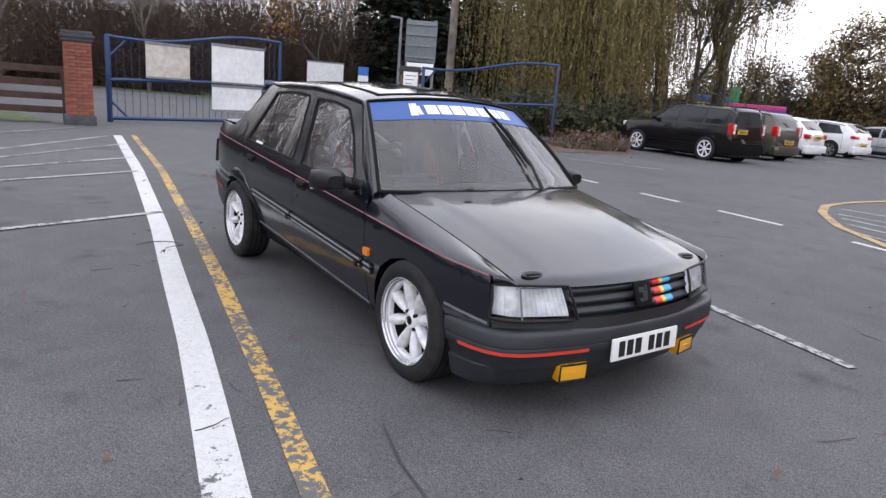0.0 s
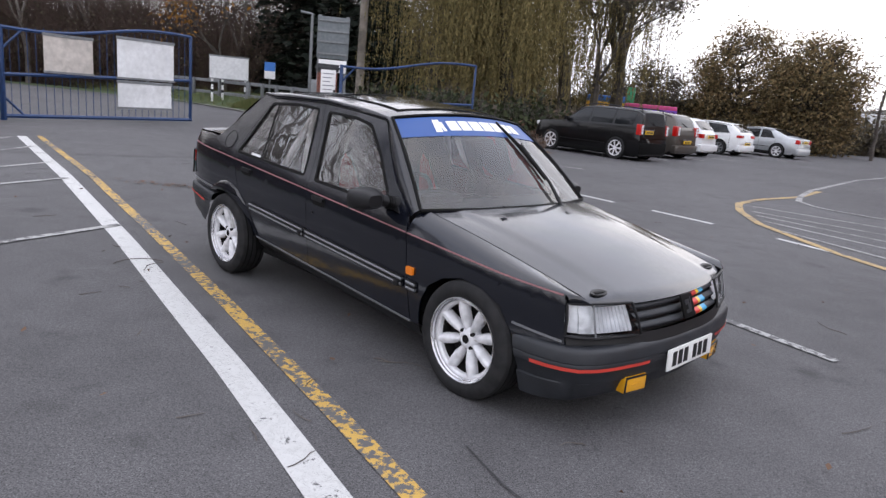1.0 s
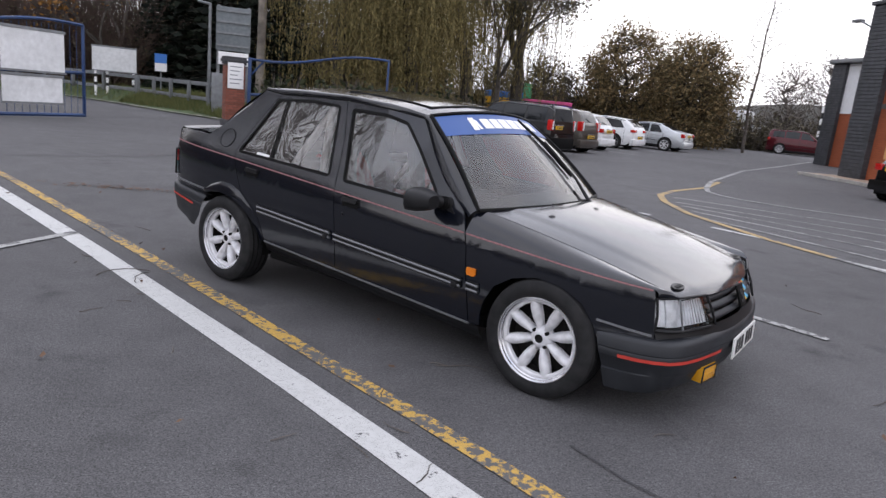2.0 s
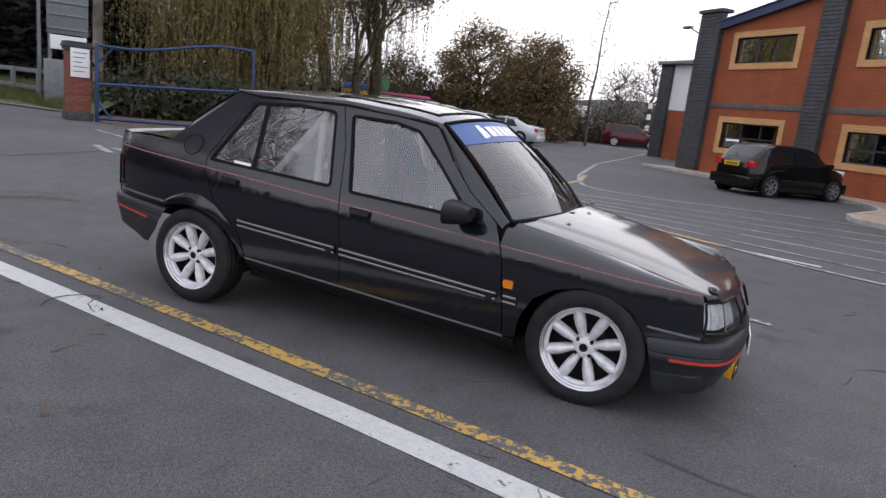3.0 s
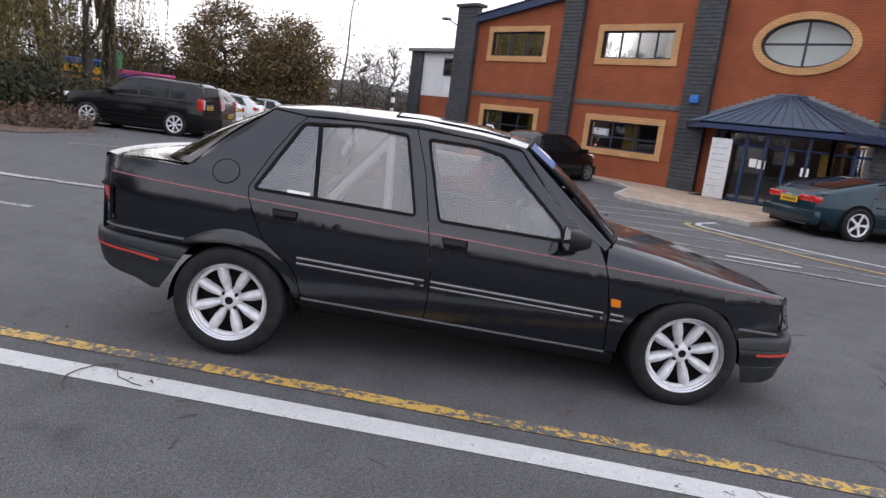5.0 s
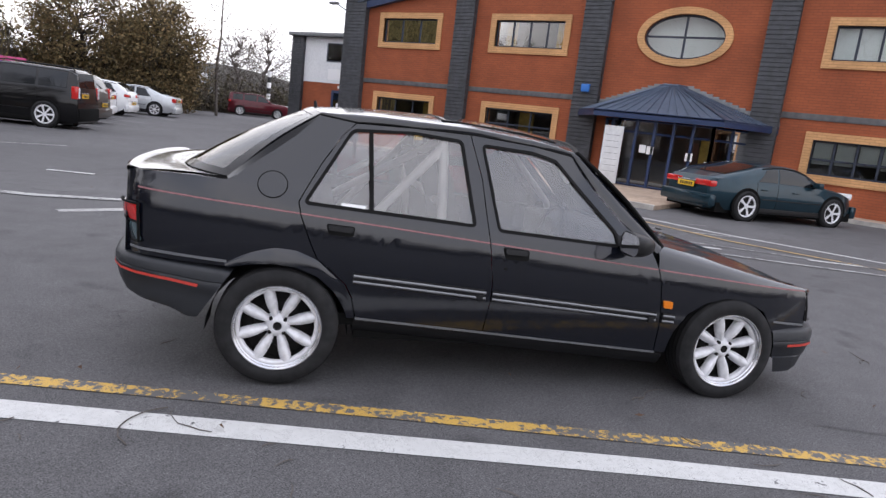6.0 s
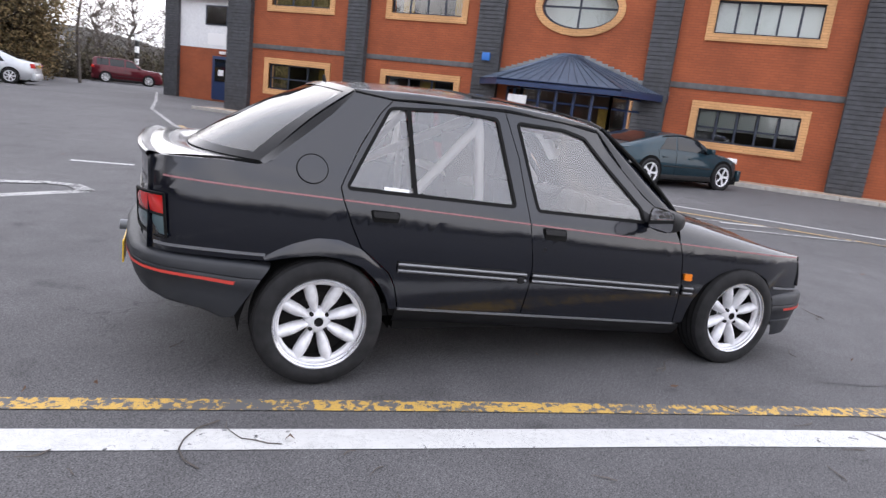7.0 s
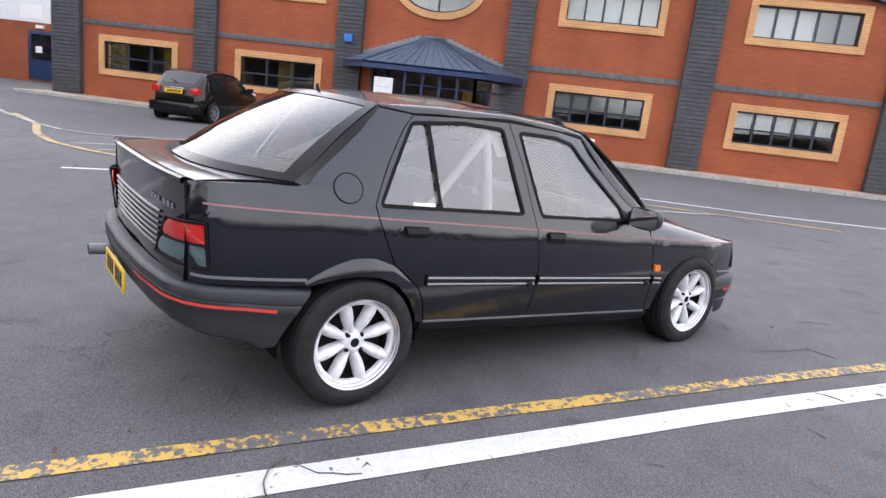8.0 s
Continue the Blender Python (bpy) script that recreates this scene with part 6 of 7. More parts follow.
    for k in range(6):
        part("plate_bar", box(x0 - 0.064, x0 - 0.0625, plate_y - 0.21 + 0.07 * k, plate_y - 0.165 + 0.07 * k, plate_z + 0.025, plate_z + 0.09), INK, p)
    # handle strip and wiper on the tailgate, strips along the roof edges, shut lines of the doors
    part("tailgate_trim", box(x0 - 0.058, x0 - 0.03, plate_y - 0.30, plate_y + 0.30, plate_z + 0.125, plate_z + 0.155, 0.008), CHROME, e)
    xw = rear_x[0] + 0.25 * (rear_x[1] - rear_x[0])
    part("rear_wiper", tube([(rear_x[0] - 0.01, 0.0, zt(rear_x[0]) + 0.03), (xw, 0.22, zt(xw) + 0.035)], 0.012, 5), BLACK_PLASTIC, e)
    for s in (-1, 1):
        # dark strip; with roof rails, grey that paints in the roof edge's sky reflection
        part("roof_edge_strip", tube([(x, s * (section(x)[6][0] + 0.004), section(x)[6][1] + 0.004) for x in np.linspace(rear_x[1], front_x[1], 12)], 0.012, 5), GREY_STRIP if roof_rail else RUBBER, e)
        for wnd in side_windows[-2:]:
            xd = wnd[0][0] - 0.03
            part("door_gap", tube([(xd, s * (section(xd)[k][0] + 0.0005), section(xd)[k][1]) for k in (1, 2, 3, 4)], 0.006, 4), RUBBER, e)
        part("flank_rub_strip", tube([(x, s * (hwid(x) + 0.002), 0.45 + 0.05 * low) for x in np.linspace(axles[0] + wheel_r + 0.08, axles[1] - wheel_r - 0.08, 8)], 0.012, 5), BLACK_PLASTIC, e)
    wt = new("wheel")
    wt.parent = e
    part("tyre", lathe([(wheel_r * 0.70, -0.066), (wheel_r * 0.9, -0.076), (wheel_r, -0.05), (wheel_r, 0.1), (wheel_r * 0.9, 0.12)], 28), TYRE, wt)
    part("rim", lathe([(wheel_r * 0.62, -0.05), (wheel_r * 0.66, -0.068), (wheel_r * 0.72, -0.072), (wheel_r * 0.72, -0.05)], 28), rims, wt)
    part("hub", lathe([(0.001, -0.068), (0.05, -0.068), (0.06, -0.05)], 14), rims, wt)
    part("brake_disc", lathe([(0.001, -0.051), (wheel_r * 0.63, -0.051)], 20), BRAKE, wt)
    for k in range(spokes):
        a = 2 * math.pi * k / spokes
        r1 = wheel_r * 0.67
        part("spoke", thicken(grid(2, 1, lambda u, v: ((0.03 + (r1 - 0.03) * u) * math.cos(a) - (0.017 + 0.016 * u) * (2 * v - 1) * math.sin(a), -0.062 - 0.008 * u, (0.03 + (r1 - 0.03) * u) * math.sin(a) + (0.017 + 0.016 * u) * (2 * v - 1) * math.cos(a))), (0, 0.008, 0)), rims, wt)
    spots = [(ax, s) for ax in axles for s in (-1, 1)]
    for i, (ax, s) in enumerate(spots):
        m = pose(ax, s * (hwid(ax) - 0.045), wheel_r, 0, 0, 0 if s < 0 else 180)
        if i == 0:
            wt.matrix_basis = m
        else:
            copy_thing(wt, m)
    return e


def paint(name, rgb, metal=0.3):
    return mat(name, rgb, 0.4, metal=metal, spec=0.1, coat=0.7, var=0.06, scale=6)


P_BLACK, P_TEAL, P_BRONZE, P_WHITE, P_SILVER, P_RED = paint("gloss_black_paint", (0.003, 0.003, 0.0035), 0.0), paint("teal_metallic_paint", (0.012, 0.035, 0.05), 0.5), paint("bronze_grey_metallic_paint", (0.085, 0.075, 0.065), 0.5), paint("white_car_paint", (0.78, 0.79, 0.8), 0.0), paint("silver_metallic_paint", (0.5, 0.52, 0.54), 0.6), paint("dark_red_metallic_paint", (0.085, 0.008, 0.014), 0.4)

# small black city car, nose to the offices
CITY_ROOF = [(-1.77, 0.60), (-1.76, 0.84), (-1.68, 0.99), (-1.28, 1.37), (-0.98, 1.465), (-0.3, 1.49), (0.25, 1.44), (0.55, 1.30), (0.98, 0.98), (1.25, 0.92), (1.6, 0.82), (1.76, 0.62)]
CITY_BELT = [(-1.77, 0.90), (-0.5, 0.93), (1.0, 0.92), (1.77, 0.8)]
CITY_WIN = [((-1.28, -0.42), (-1.12, -0.42)), ((-0.36, 0.86), (-0.36, 0.42))]
parked_car("city_car", "small black three-door city car, parked nose to the wall", (14.82, 16.38, 0), -0.6, 3.55, 1.63, 1.49, P_BLACK, CITY_ROOF, CITY_BELT, 0.29, (-1.15, 1.15), CITY_WIN, (-1.63, -1.29), (0.95, 0.55), "", 0.74, 0.74, rims=GREY_STEEL, taper=0.30, low=0.93, tail=(0.15, 0.17))
# teal coupe
parked_car("coupe_car", "dark teal metallic sports coupe with five-spoke alloys", (13.96, 6.99, 0), -36.8, 4.18, 1.84, 1.35, P_TEAL, [(-2.09, 0.74), (-2.05, 0.92), (-1.85, 0.98), (-1.45, 1.12), (-0.8, 1.30), (-0.3, 1.35), (0.1, 1.33), (0.4, 1.24), (0.98, 0.93), (1.4, 0.88), (1.85, 0.76), (2.09, 0.55)], [(-2.09, 0.9), (-0.6, 0.92), (0.9, 0.88), (2.09, 0.7)], 0.325, (-1.234, 1.234), [((-0.98, -0.45), (-0.72, -0.42)), ((-0.40, 0.72), (-0.38, 0.36))], (-1.72, -0.85), (0.95, 0.40), "", 0.66, 0.60, spokes=5, taper=0.30, low=0.90, tail=(0.42, 0.13))
# row by the hedge
ROW = math.degrees(math.atan2(0.72, -0.69))


SUV_ROOF = [(-2.3, 0.80), (-2.28, 1.10), (-2.22, 1.60), (-2.1, 1.70), (-0.3, 1.74), (0.15, 1.69), (0.38, 1.60), (0.98, 1.15), (1.3, 1.12), (2.08, 1.07), (2.22, 0.98), (2.3, 0.7)]
SUV_BELT = [(-2.38, 1.16), (2.38, 1.10)]
SUV_WIN = [((-1.98, -1.22), (-1.98, -1.22)), ((-1.14, -0.22), (-1.14, -0.22)), ((-0.13, 0.88), (-0.13, 0.45))]
suv = parked_car("off_road_car", "black boxy off-road car parked by the brush heap", (5.5, 24.6, 0), ROW, 4.8, 1.92, 1.9, P_BLACK, SUV_ROOF, SUV_BELT, 0.375, (-1.42, 1.465), SUV_WIN, (-2.27, -2.22), (0.95, 0.38), "parked row", 0.88, 0.92, UNDERBODY, 7, True, 0.55, taper=0.10, tail=(0.13, 0.36), plate_y=0.42)
suv.scale = (0.89, 0.89, 0.92)
parked_car("compact_car", "bronze-grey compact car in the parked row", (7.55, 27.3, 0), ROW, 3.85, 1.76, 1.59, P_BRONZE, [(-1.92, 0.7), (-1.90, 1.0), (-1.72, 1.35), (-1.55, 1.52), (-0.6, 1.59), (0.2, 1.53), (1.0, 1.05), (1.7, 0.86), (1.92, 0.6)], [(-1.92, 1.02), (1.92, 0.88)], 0.31, (-1.25, 1.3), [((-1.5, -0.55), (-1.4, -0.55)), ((-0.48, 0.88), (-0.48, 0.38))], (-1.85, -1.6), (0.96, 0.25), "parked row", 0.80, 0.55, taper=0.2, tail=(0.18, 0.34))
parked_car("city_car", "small white city car in the parked row", (9.55, 30.15, 0), ROW, 3.55, 1.63, 1.49, P_WHITE, CITY_ROOF, CITY_BELT, 0.29, (-1.15, 1.15), CITY_WIN, (-1.63, -1.29), (0.95, 0.55), "parked row", 0.74, 0.74, rims=GREY_STEEL, taper=0.28, tail=(0.15, 0.17))
parked_car("hatchback", "white family hatchback in the parked row", (12.2, 33.8, 0), ROW, 4.34, 1.79, 1.46, P_WHITE, [(-2.16, 0.68), (-2.13, 0.98), (-1.95, 1.18), (-1.62, 1.38), (-0.6, 1.46), (0.2, 1.42), (1.05, 0.98), (1.9, 0.82), (2.16, 0.58)], [(-2.16, 0.98), (2.16, 0.82)], 0.32, (-1.3, 1.35), [((-1.7, -0.6), (-1.45, -0.6)), ((-0.52, 0.9), (-0.52, 0.38))], (-2.08, -1.66), (1.0, 0.25), "parked row", 0.80, 0.5, rims=GREY_STEEL, taper=0.2, tail=(0.36, 0.13))
parked_car("coupe_car", "silver saloon-shaped coupe in the parked row", (15.75, 35.9, 0), ROW, 4.49, 1.76, 1.37, P_SILVER, [(-2.24, 0.7), (-2.22, 0.95), (-1.7, 1.02), (-0.9, 1.33), (-0.3, 1.38), (0.3, 1.33), (1.0, 0.95), (1.9, 0.82), (2.24, 0.55)], [(-2.24, 0.92), (2.24, 0.78)], 0.32, (-1.33, 1.4), [((-1.15, -0.45), (-0.85, -0.45)), ((-0.38, 0.85), (-0.38, 0.35))], (-1.62, -0.95), (0.95, 0.35), "parked row", 0.72, 0.75)
parked_car("off_road_car", "dark red off-road car parked by the far hedge", (33.0, 46.9, 0), -38, 4.75, 1.9, 1.85, P_RED, SUV_ROOF, SUV_BELT, 0.36, (-1.42, 1.4), SUV_WIN, (-2.34, -2.30), (0.95, 0.38), "", 0.95, 0.88)

# ---- gates, pillars, fences and signs ----
def gate(name, a, c, base, heights, label, bars=True):
    g = thing(name, (0, 0, 0), label, "gate", "gates")
    A, B = Vector((*a, base)), Vector((*c, base))
    top = [A.lerp(B, k / 12) + Vector((0, 0, heights[0] + (heights[1] - heights[0]) * k / 12 + 0.09 * math.sin(math.pi * k / 6) * -1 * (k / 12 > 0.0))) for k in range(13)]
    part("top_rail", tube(top, 0.042, 6), BLUE_STEEL, g)
    part("bottom_rail", tube([A + Vector((0, 0, 0.1)), B + Vector((0, 0, 0.1))], 0.05, 6), BLUE_STEEL, g)
    part("middle_rail", tube([A + Vector((0, 0, heights[0] * 0.50)), B + Vector((0, 0, heights[1] * 0.50))], 0.045, 6), BLUE_STEEL, g)
    part("hinge_post", box(-0.048, 0.048, -0.048, 0.048, 0, heights[0] + 0.04, 0.01), BLUE_STEEL, g).matrix_basis = pose(*A)
    part("end_post", box(-0.035, 0.035, -0.035, 0.035, 0.06, heights[1] + 0.02, 0.008), BLUE_STEEL, g).matrix_basis = pose(*B)
    n = 26
    for k in range(1, n if bars else 1):
        t = k / n
        p = A.lerp(B, t)
        part("upright", tube([p + Vector((0, 0, 0.1)), p + Vector((0, 0, heights[0] + (heights[1] - heights[0]) * t))], 0.0075, 5), BLUE_STEEL, g)
    for z0, z1 in ((0.1, 0.55), (heights[0] - 0.05, heights[0] - 0.5)):
        part("gusset", tube([A + Vector((0, 0, z1)), A.lerp(B, 0.09) + Vector((0, 0, z0))], 0.03, 5), BLUE_STEEL, g)
    return g


gate("steel_gate", (-9.48, 17.12), (-6.94, 21.4), 0.0, (2.05, 2.4), "open blue steel gate with white panels", True)
gate("steel_gate", (-2.95, 23.2), (1.2, 24.0), 0.0, (2.05, 2.45), "open blue steel gate in front of the willow", False)


def panel(name, a, c, z0, z1, material, label, ribs=8):
    """A sheet of ribbed cladding between two plan points."""
    A, B = Vector((*a, 0)), Vector((*c, 0))
    n = (B - A).cross(Vector((0, 0, 1))).normalized()
    e = tagged(link(name, thicken(grid(ribs * 4, 1, lambda u, v: A.lerp(B, u) + n * (0.0 if 0.06 < (u * ribs) % 1 < 0.24 else 0.05) + Vector((0, 0, z0 + (z1 - z0) * v))), n * 0.012), material, sharp=20), label, "panel", "gate panels")
    for za, zc in ((z0 - 0.03, z0 + 0.02), (z1 - 0.02, z1 + 0.05)):
        part("edge_strip", thicken(grid(4, 1, lambda u, v: A.lerp(B, -0.02 + 1.04 * u) + n * 0.066 + Vector((0, 0, za + (zc - za) * v))), n * 0.01), GREY_STEEL, e)
    return e


panel("ribbed_panel", (-8.08, 19.45), (-7.24, 20.88), 1.14, 2.12, WHITE_PANEL, "white ribbed sheet fixed to the blue gate")
panel("ribbed_panel", (-8.08, 19.45), (-7.28, 20.81), 0.38, 1.03, WHITE_PANEL, "white ribbed sheet low on the blue gate")
panel("ribbed_panel", (-9.02, 17.9), (-8.42, 18.92), 1.15, 1.98, CREAM_PANEL, "cream ribbed sheet fixed to the blue gate", 6)
panel("ribbed_panel", (-11.3, 34.5), (-9.6, 35.05), 1.28, 2.32, WHITE_PANEL, "white board on posts on the grass bank", 5)
for x, y in ((-11.2, 34.6), (-10.75, 34.75), (-9.75, 35.08)):
    b = tagged(link("marker_post", box(-0.045, 0.045, -0.045, 0.045, 0, 1.28, 0.01), WHITE_VINYL), "white and black marker post", "post", "marker posts")
    b.matrix_world = pose(x, y, 0)
    for z in (0.62, 0.98):
        part("black_band", box(-0.048, 0.048, -0.048, 0.048, z, z + 0.14), INK, b)


MORTAR = mat("lime_mortar", (0.11, 0.075, 0.06), 0.95, var=0.2)
LOOSE_BRICK = mat("weathered_red_brick", (0.23, 0.075, 0.05), 0.88, var=0.25, scale=18, obj=0.22, bump=0.3, bscale=60, stain=0.4, stain_rgb=(0.1, 0.06, 0.05), stain_scale=3)


def pillar(name, x, y, w, h, rz, label):
    p = thing(name, (x, y, 0), label, "pillar", "gate pillars", rz)
    # mortar core with bonded bricks round it
    part("mortar_core", box(-w / 2 + 0.012, w / 2 - 0.012, -w / 2 + 0.012, w / 2 - 0.012, 0, h), MORTAR, p)
    ln = (w - 0.1025) / 2
    first_brick = None
    for row in range(int((h - 0.22) / 0.075)):
        for side in range(4):
            for k in range(2):
                off = -w / 2 + ln * (k + 0.5) + (0.1025 if row % 2 else 0.0)
                m = pose(0, 0, 0.22 + 0.075 * (row + 0.5), 0, 0, 90 * side) @ pose(off, -w / 2 + 0.051, 0)
                if first_brick is None:
                    first_brick = part("brick", box(-ln / 2 + 0.005, ln / 2 - 0.005, -0.051, 0.051, -0.0325, 0.0325, 0.004), LOOSE_BRICK, p)
                    first_brick.matrix_basis = m
                else:
                    b = new("brick", first_brick.data)
                    b.parent = p
                    b.matrix_basis = m
    part("plinth", box(-w / 2 - 0.04, w / 2 + 0.04, -w / 2 - 0.04, w / 2 + 0.04, 0, 0.22, 0.01), DARK_BRICK, p)
    for k, (o, z) in enumerate(((0.03, h), (0.06, h + 0.075), (0.03, h + 0.15))):
        part("cap_course", box(-w / 2 - o, w / 2 + o, -w / 2 - o, w / 2 + o, z, z + 0.072, 0.006), DARK_BRICK, p)
    return p


pillar("brick_pillar", -9.27, 15.81, 0.56, 1.82, 40, "weathered red brick gate pillar with dark cap")
pp = pillar("brick_pillar", -3.45, 23.5, 0.56, 1.85, 20, "red brick gate pillar with a white notice")
sg = tagged(link("notice_sign", box(-0.23, 0.23, -0.02, 0.02, 0, 0.75, 0.006), WHITE_VINYL), "white notice on the brick pillar", "sign")
sg.matrix_world = pose(-3.35, 23.2, 1.15, 0, 0, 20)
for k in range(5):
    part("text_bar", box(-0.17, 0.17 - 0.06 * (k % 3), -0.024, -0.021, 0.62 - 0.12 * k, 0.645 - 0.12 * k), GREY_STEEL, sg)


def rail_fence(name, a, c, rails, posts, h, material, label, thick=0.045, base=None):
    f = thing(name, (0, 0, 0), label, "fence", "fences")
    A, B = Vector((*a, 0)), Vector((*c, 0))
    d = (B - A).normalized()
    ang = math.degrees(math.atan2(d.y, d.x))
    zb_ = lambda p: gz(p.x, p.y) if base is None else base
    for k in range(posts):
        p = A.lerp(B, k / (posts - 1))
        part("post", box(-0.06, 0.06, -0.06, 0.06, 0, h + 0.06, 0.01), material, f).matrix_basis = pose(p.x, p.y, zb_(p), 0, 0, ang)
    for k in range(posts - 1):
        p, q = A.lerp(B, k / (posts - 1)), A.lerp(B, (k + 1) / (posts - 1))
        for r in range(rails):
            z = h * (0.22 + 0.76 * r / max(1, rails - 1))
            ln = (q - p).length
            part("rail", box(0, ln - 0.01, -thick / 2 - 0.08, thick / 2 - 0.08, -0.075, 0.075, 0.008), material, f).matrix_basis = pose(p.x, p.y, zb_(p) + z + random.uniform(-0.012, 0.012), 0, math.degrees(math.atan2(zb_(p) - zb_(q), ln)), ang)
    return f


rail_fence("timber_fence", (-9.7, 15.9), (-18.5, 10.2), 4, 6, 1.2, DARK_TIMBER, "dark brown post-and-rail timber fence")
rail_fence("timber_fence", (1.0, 34.0), (15.3, 40.1), 3, 8, 1.25, TIMBER, "weathered post-and-rail timber fence under the willows")
rail_fence("rail_fence", (-4.4, 28.4), (-9.2, 33.9), 2, 6, 0.75, GREY_STEEL, "grey rail along the grass bank", 0.05, 0.42)
rail_fence("rail_fence", (-9.3, 34.0), (-20.0, 41.6), 2, 7, 0.75, GREY_STEEL, "grey rail along the grass bank", 0.05, 0.42)
rail_fence("timber_fence", (-3.0, 28.3), (2.4, 30.6), 5, 5, 1.2, TIMBER, "weathered rail fence behind the blue gate")

# big road sign seen from behind, with its posts and cabinet
bs = thing("road_sign", (-4.43, 29.22, 0), "large grey road sign seen from behind on steel posts", "sign", rz=8)
part("sign_board", box(-0.62, 0.62, -0.03, 0.03, 2.46, 4.05, 0.02), SIGN_BACK, bs)
for z in (2.65, 3.1, 3.5, 3.9):
    part("sign_rail", box(-0.60, 0.60, -0.08, -0.03, z - 0.03, z + 0.03), GREY_STEEL, bs)
part("white_plate", box(-0.52, 0.56, -0.04, 0.0, 1.95, 2.42, 0.01), WHITE_VINYL, bs)
for x in (-0.53, 0.53):
    part("sign_post", tube([(x, 0.06, 0), (x, 0.06, 4.1)], 0.06, 8), GREY_STEEL, bs)
cb = tagged(link("cabinet", box(-0.45, 0.45, -0.28, 0.28, 0, 1.6, 0.02), GREY_STEEL), "grey steel roadside cabinet", "cabinet")
cb.matrix_world = pose(-4.57, 28.42, 0, 0, 0, 8)
cc = thing("camera_pole", (-5.27, 29.16, 0), "grey steel pole with a short arm", "pole")
part("shaft", tube([(0, 0, 0), (0, 0, 4.1)], [0.07, 0.055], 8), GREY_STEEL, cc)
part("arm", tube([(0, 0, 4.08), (-0.45, 0, 4.14)], 0.05, 6), GREY_STEEL, cc)
bl = thing("blue_sign", (-8.4, 34.5, 0), "blue and white sign on a post", "sign", rz=10)
part("board", box(-0.25, 0.25, -0.02, 0.02, 1.48, 2.25, 0.01), WHITE_VINYL, bl)
part("blue_half", box(-0.25, 0.25, -0.026, -0.021, 1.84, 2.25), SIGN_BLUE, bl)
part("post", tube([(0, 0, 0), (0, 0, 1.5)], 0.035, 8), GREY_STEEL, bl)
tagged(link("pole", tube([(-3.95, 33.6, 0), (-3.93, 33.6, 5.5), (-3.9, 33.6, 10)], [0.2, 0.18, 0.15], 12), PALE_BARK), "tall pale telegraph pole", "pole")
# lamp bracket on the tower
lb = thing("wall_lamp", (17.95, 24.16, 5.3), "flood lamp on a bracket at the corner", "lamp")
part("bracket", tube([(0, 0, 0), (-0.1, 0.55, 0.28)], 0.03, 6), GREY_STEEL, lb)
part("lamp_head", box(-0.2, 0.04, 0.48, 0.88, 0.24, 0.34, 0.03), GREY_STEEL, lb)
# black and white marker post and small signs by the far hedge
mp = thing("barrier_post", (36.0, 49.3, 0), "black and white banded post", "post")
for k in range(6):
    part("band", tube([(0, 0, 1.0 + 0.46 * k), (0, 0, 1.46 + 0.46 * k)], 0.16, 8), WHITE_VINYL if k % 2 else INK, mp)
part("foot", tube([(0, 0, 0), (0, 0, 1.0)], 0.1, 8), INK, mp)

# fairground truck bodies and canopies behind the hedge
tr = thing("yellow_bus", (10.0, 45.6, 0), "yellow and blue long vehicle beyond the hedge", "vehicle", rz=-8)
Y_PAINT, PINK, GREENP = mat("yellow_coachwork", (0.75, 0.4, 0.02), 0.4), mat("pink_awning", (0.6, 0.06, 0.22), 0.6), mat("green_sign_panel", (0.02, 0.3, 0.13), 0.5)
part("body", box(-1.2, 1.4, -1.1, 1.1, 0.5, 2.0, 0.08), Y_PAINT, tr)
part("roof", box(-1.15, 1.35, -1.05, 1.05, 2.0, 2.4, 0.1), SIGN_BLUE, tr)
part("cab", box(-2.6, -1.22, -1.0, 1.0, 0.5, 2.1, 0.2), UNDERBODY, tr)
part("band", box(-1.18, 1.38, -1.115, -1.105, 1.45, 1.6), INK, tr)
aw = thing("market_stall", (11.6, 41.0, 0), "stall with pink and purple awning", "stall", rz=-12)
part("awning", box(-1.4, 1.4, -1.0, 1.0, 1.75, 2.0, 0.08), PINK, aw)
part("valance", box(-1.4, 1.4, -1.05, -1.0, 1.55, 1.78, 0.02), mat("purple_cloth", (0.16, 0.06, 0.4), 0.7), aw)
for x in (-1.3, 1.3):
    part("post", tube([(x, 0, 0), (x, 0, 1.8)], 0.04, 6), GREY_STEEL, aw)
gs = thing("green_sign", (10.9, 43.0, 0), "tall green sign panel", "sign")
part("board", box(-0.25, 0.25, -0.05, 0.05, 1.8, 2.95, 0.02), GREENP, gs)
part("post", tube([(0, 0, 0), (0, 0, 1.8)], 0.05, 6), GREY_STEEL, gs)
vn = thing("white_van", (32.0, 54.5, 0), "white van beyond the hedge", "van", rz=-35)
part("body", box(-2.6, 1.4, -1.0, 1.0, 0.5, 3.0, 0.2), P_WHITE, vn)
part("cab", box(1.4, 2.6, -0.95, 0.95, 0.5, 2.0, 0.3), P_WHITE, vn)
part("windscreen", box(1.5, 2.3, -0.8, 0.8, 1.95, 2.1, 0.05), GLOSS_GLASS, vn)


# ---- trees and shrubs ----
def mesh_of(name, verts, faces, material, parent, label="", kind=""):
    me = bpy.data.meshes.new(name)
    me.from_pydata(verts, [], faces)
    me.materials.append(material)
    me.update()
    ob = new(name, me)
    if parent is not None:
        ob.parent = parent
    if label:
        ob["label"] = label
    if kind:
        ob["kind"] = kind
    return ob


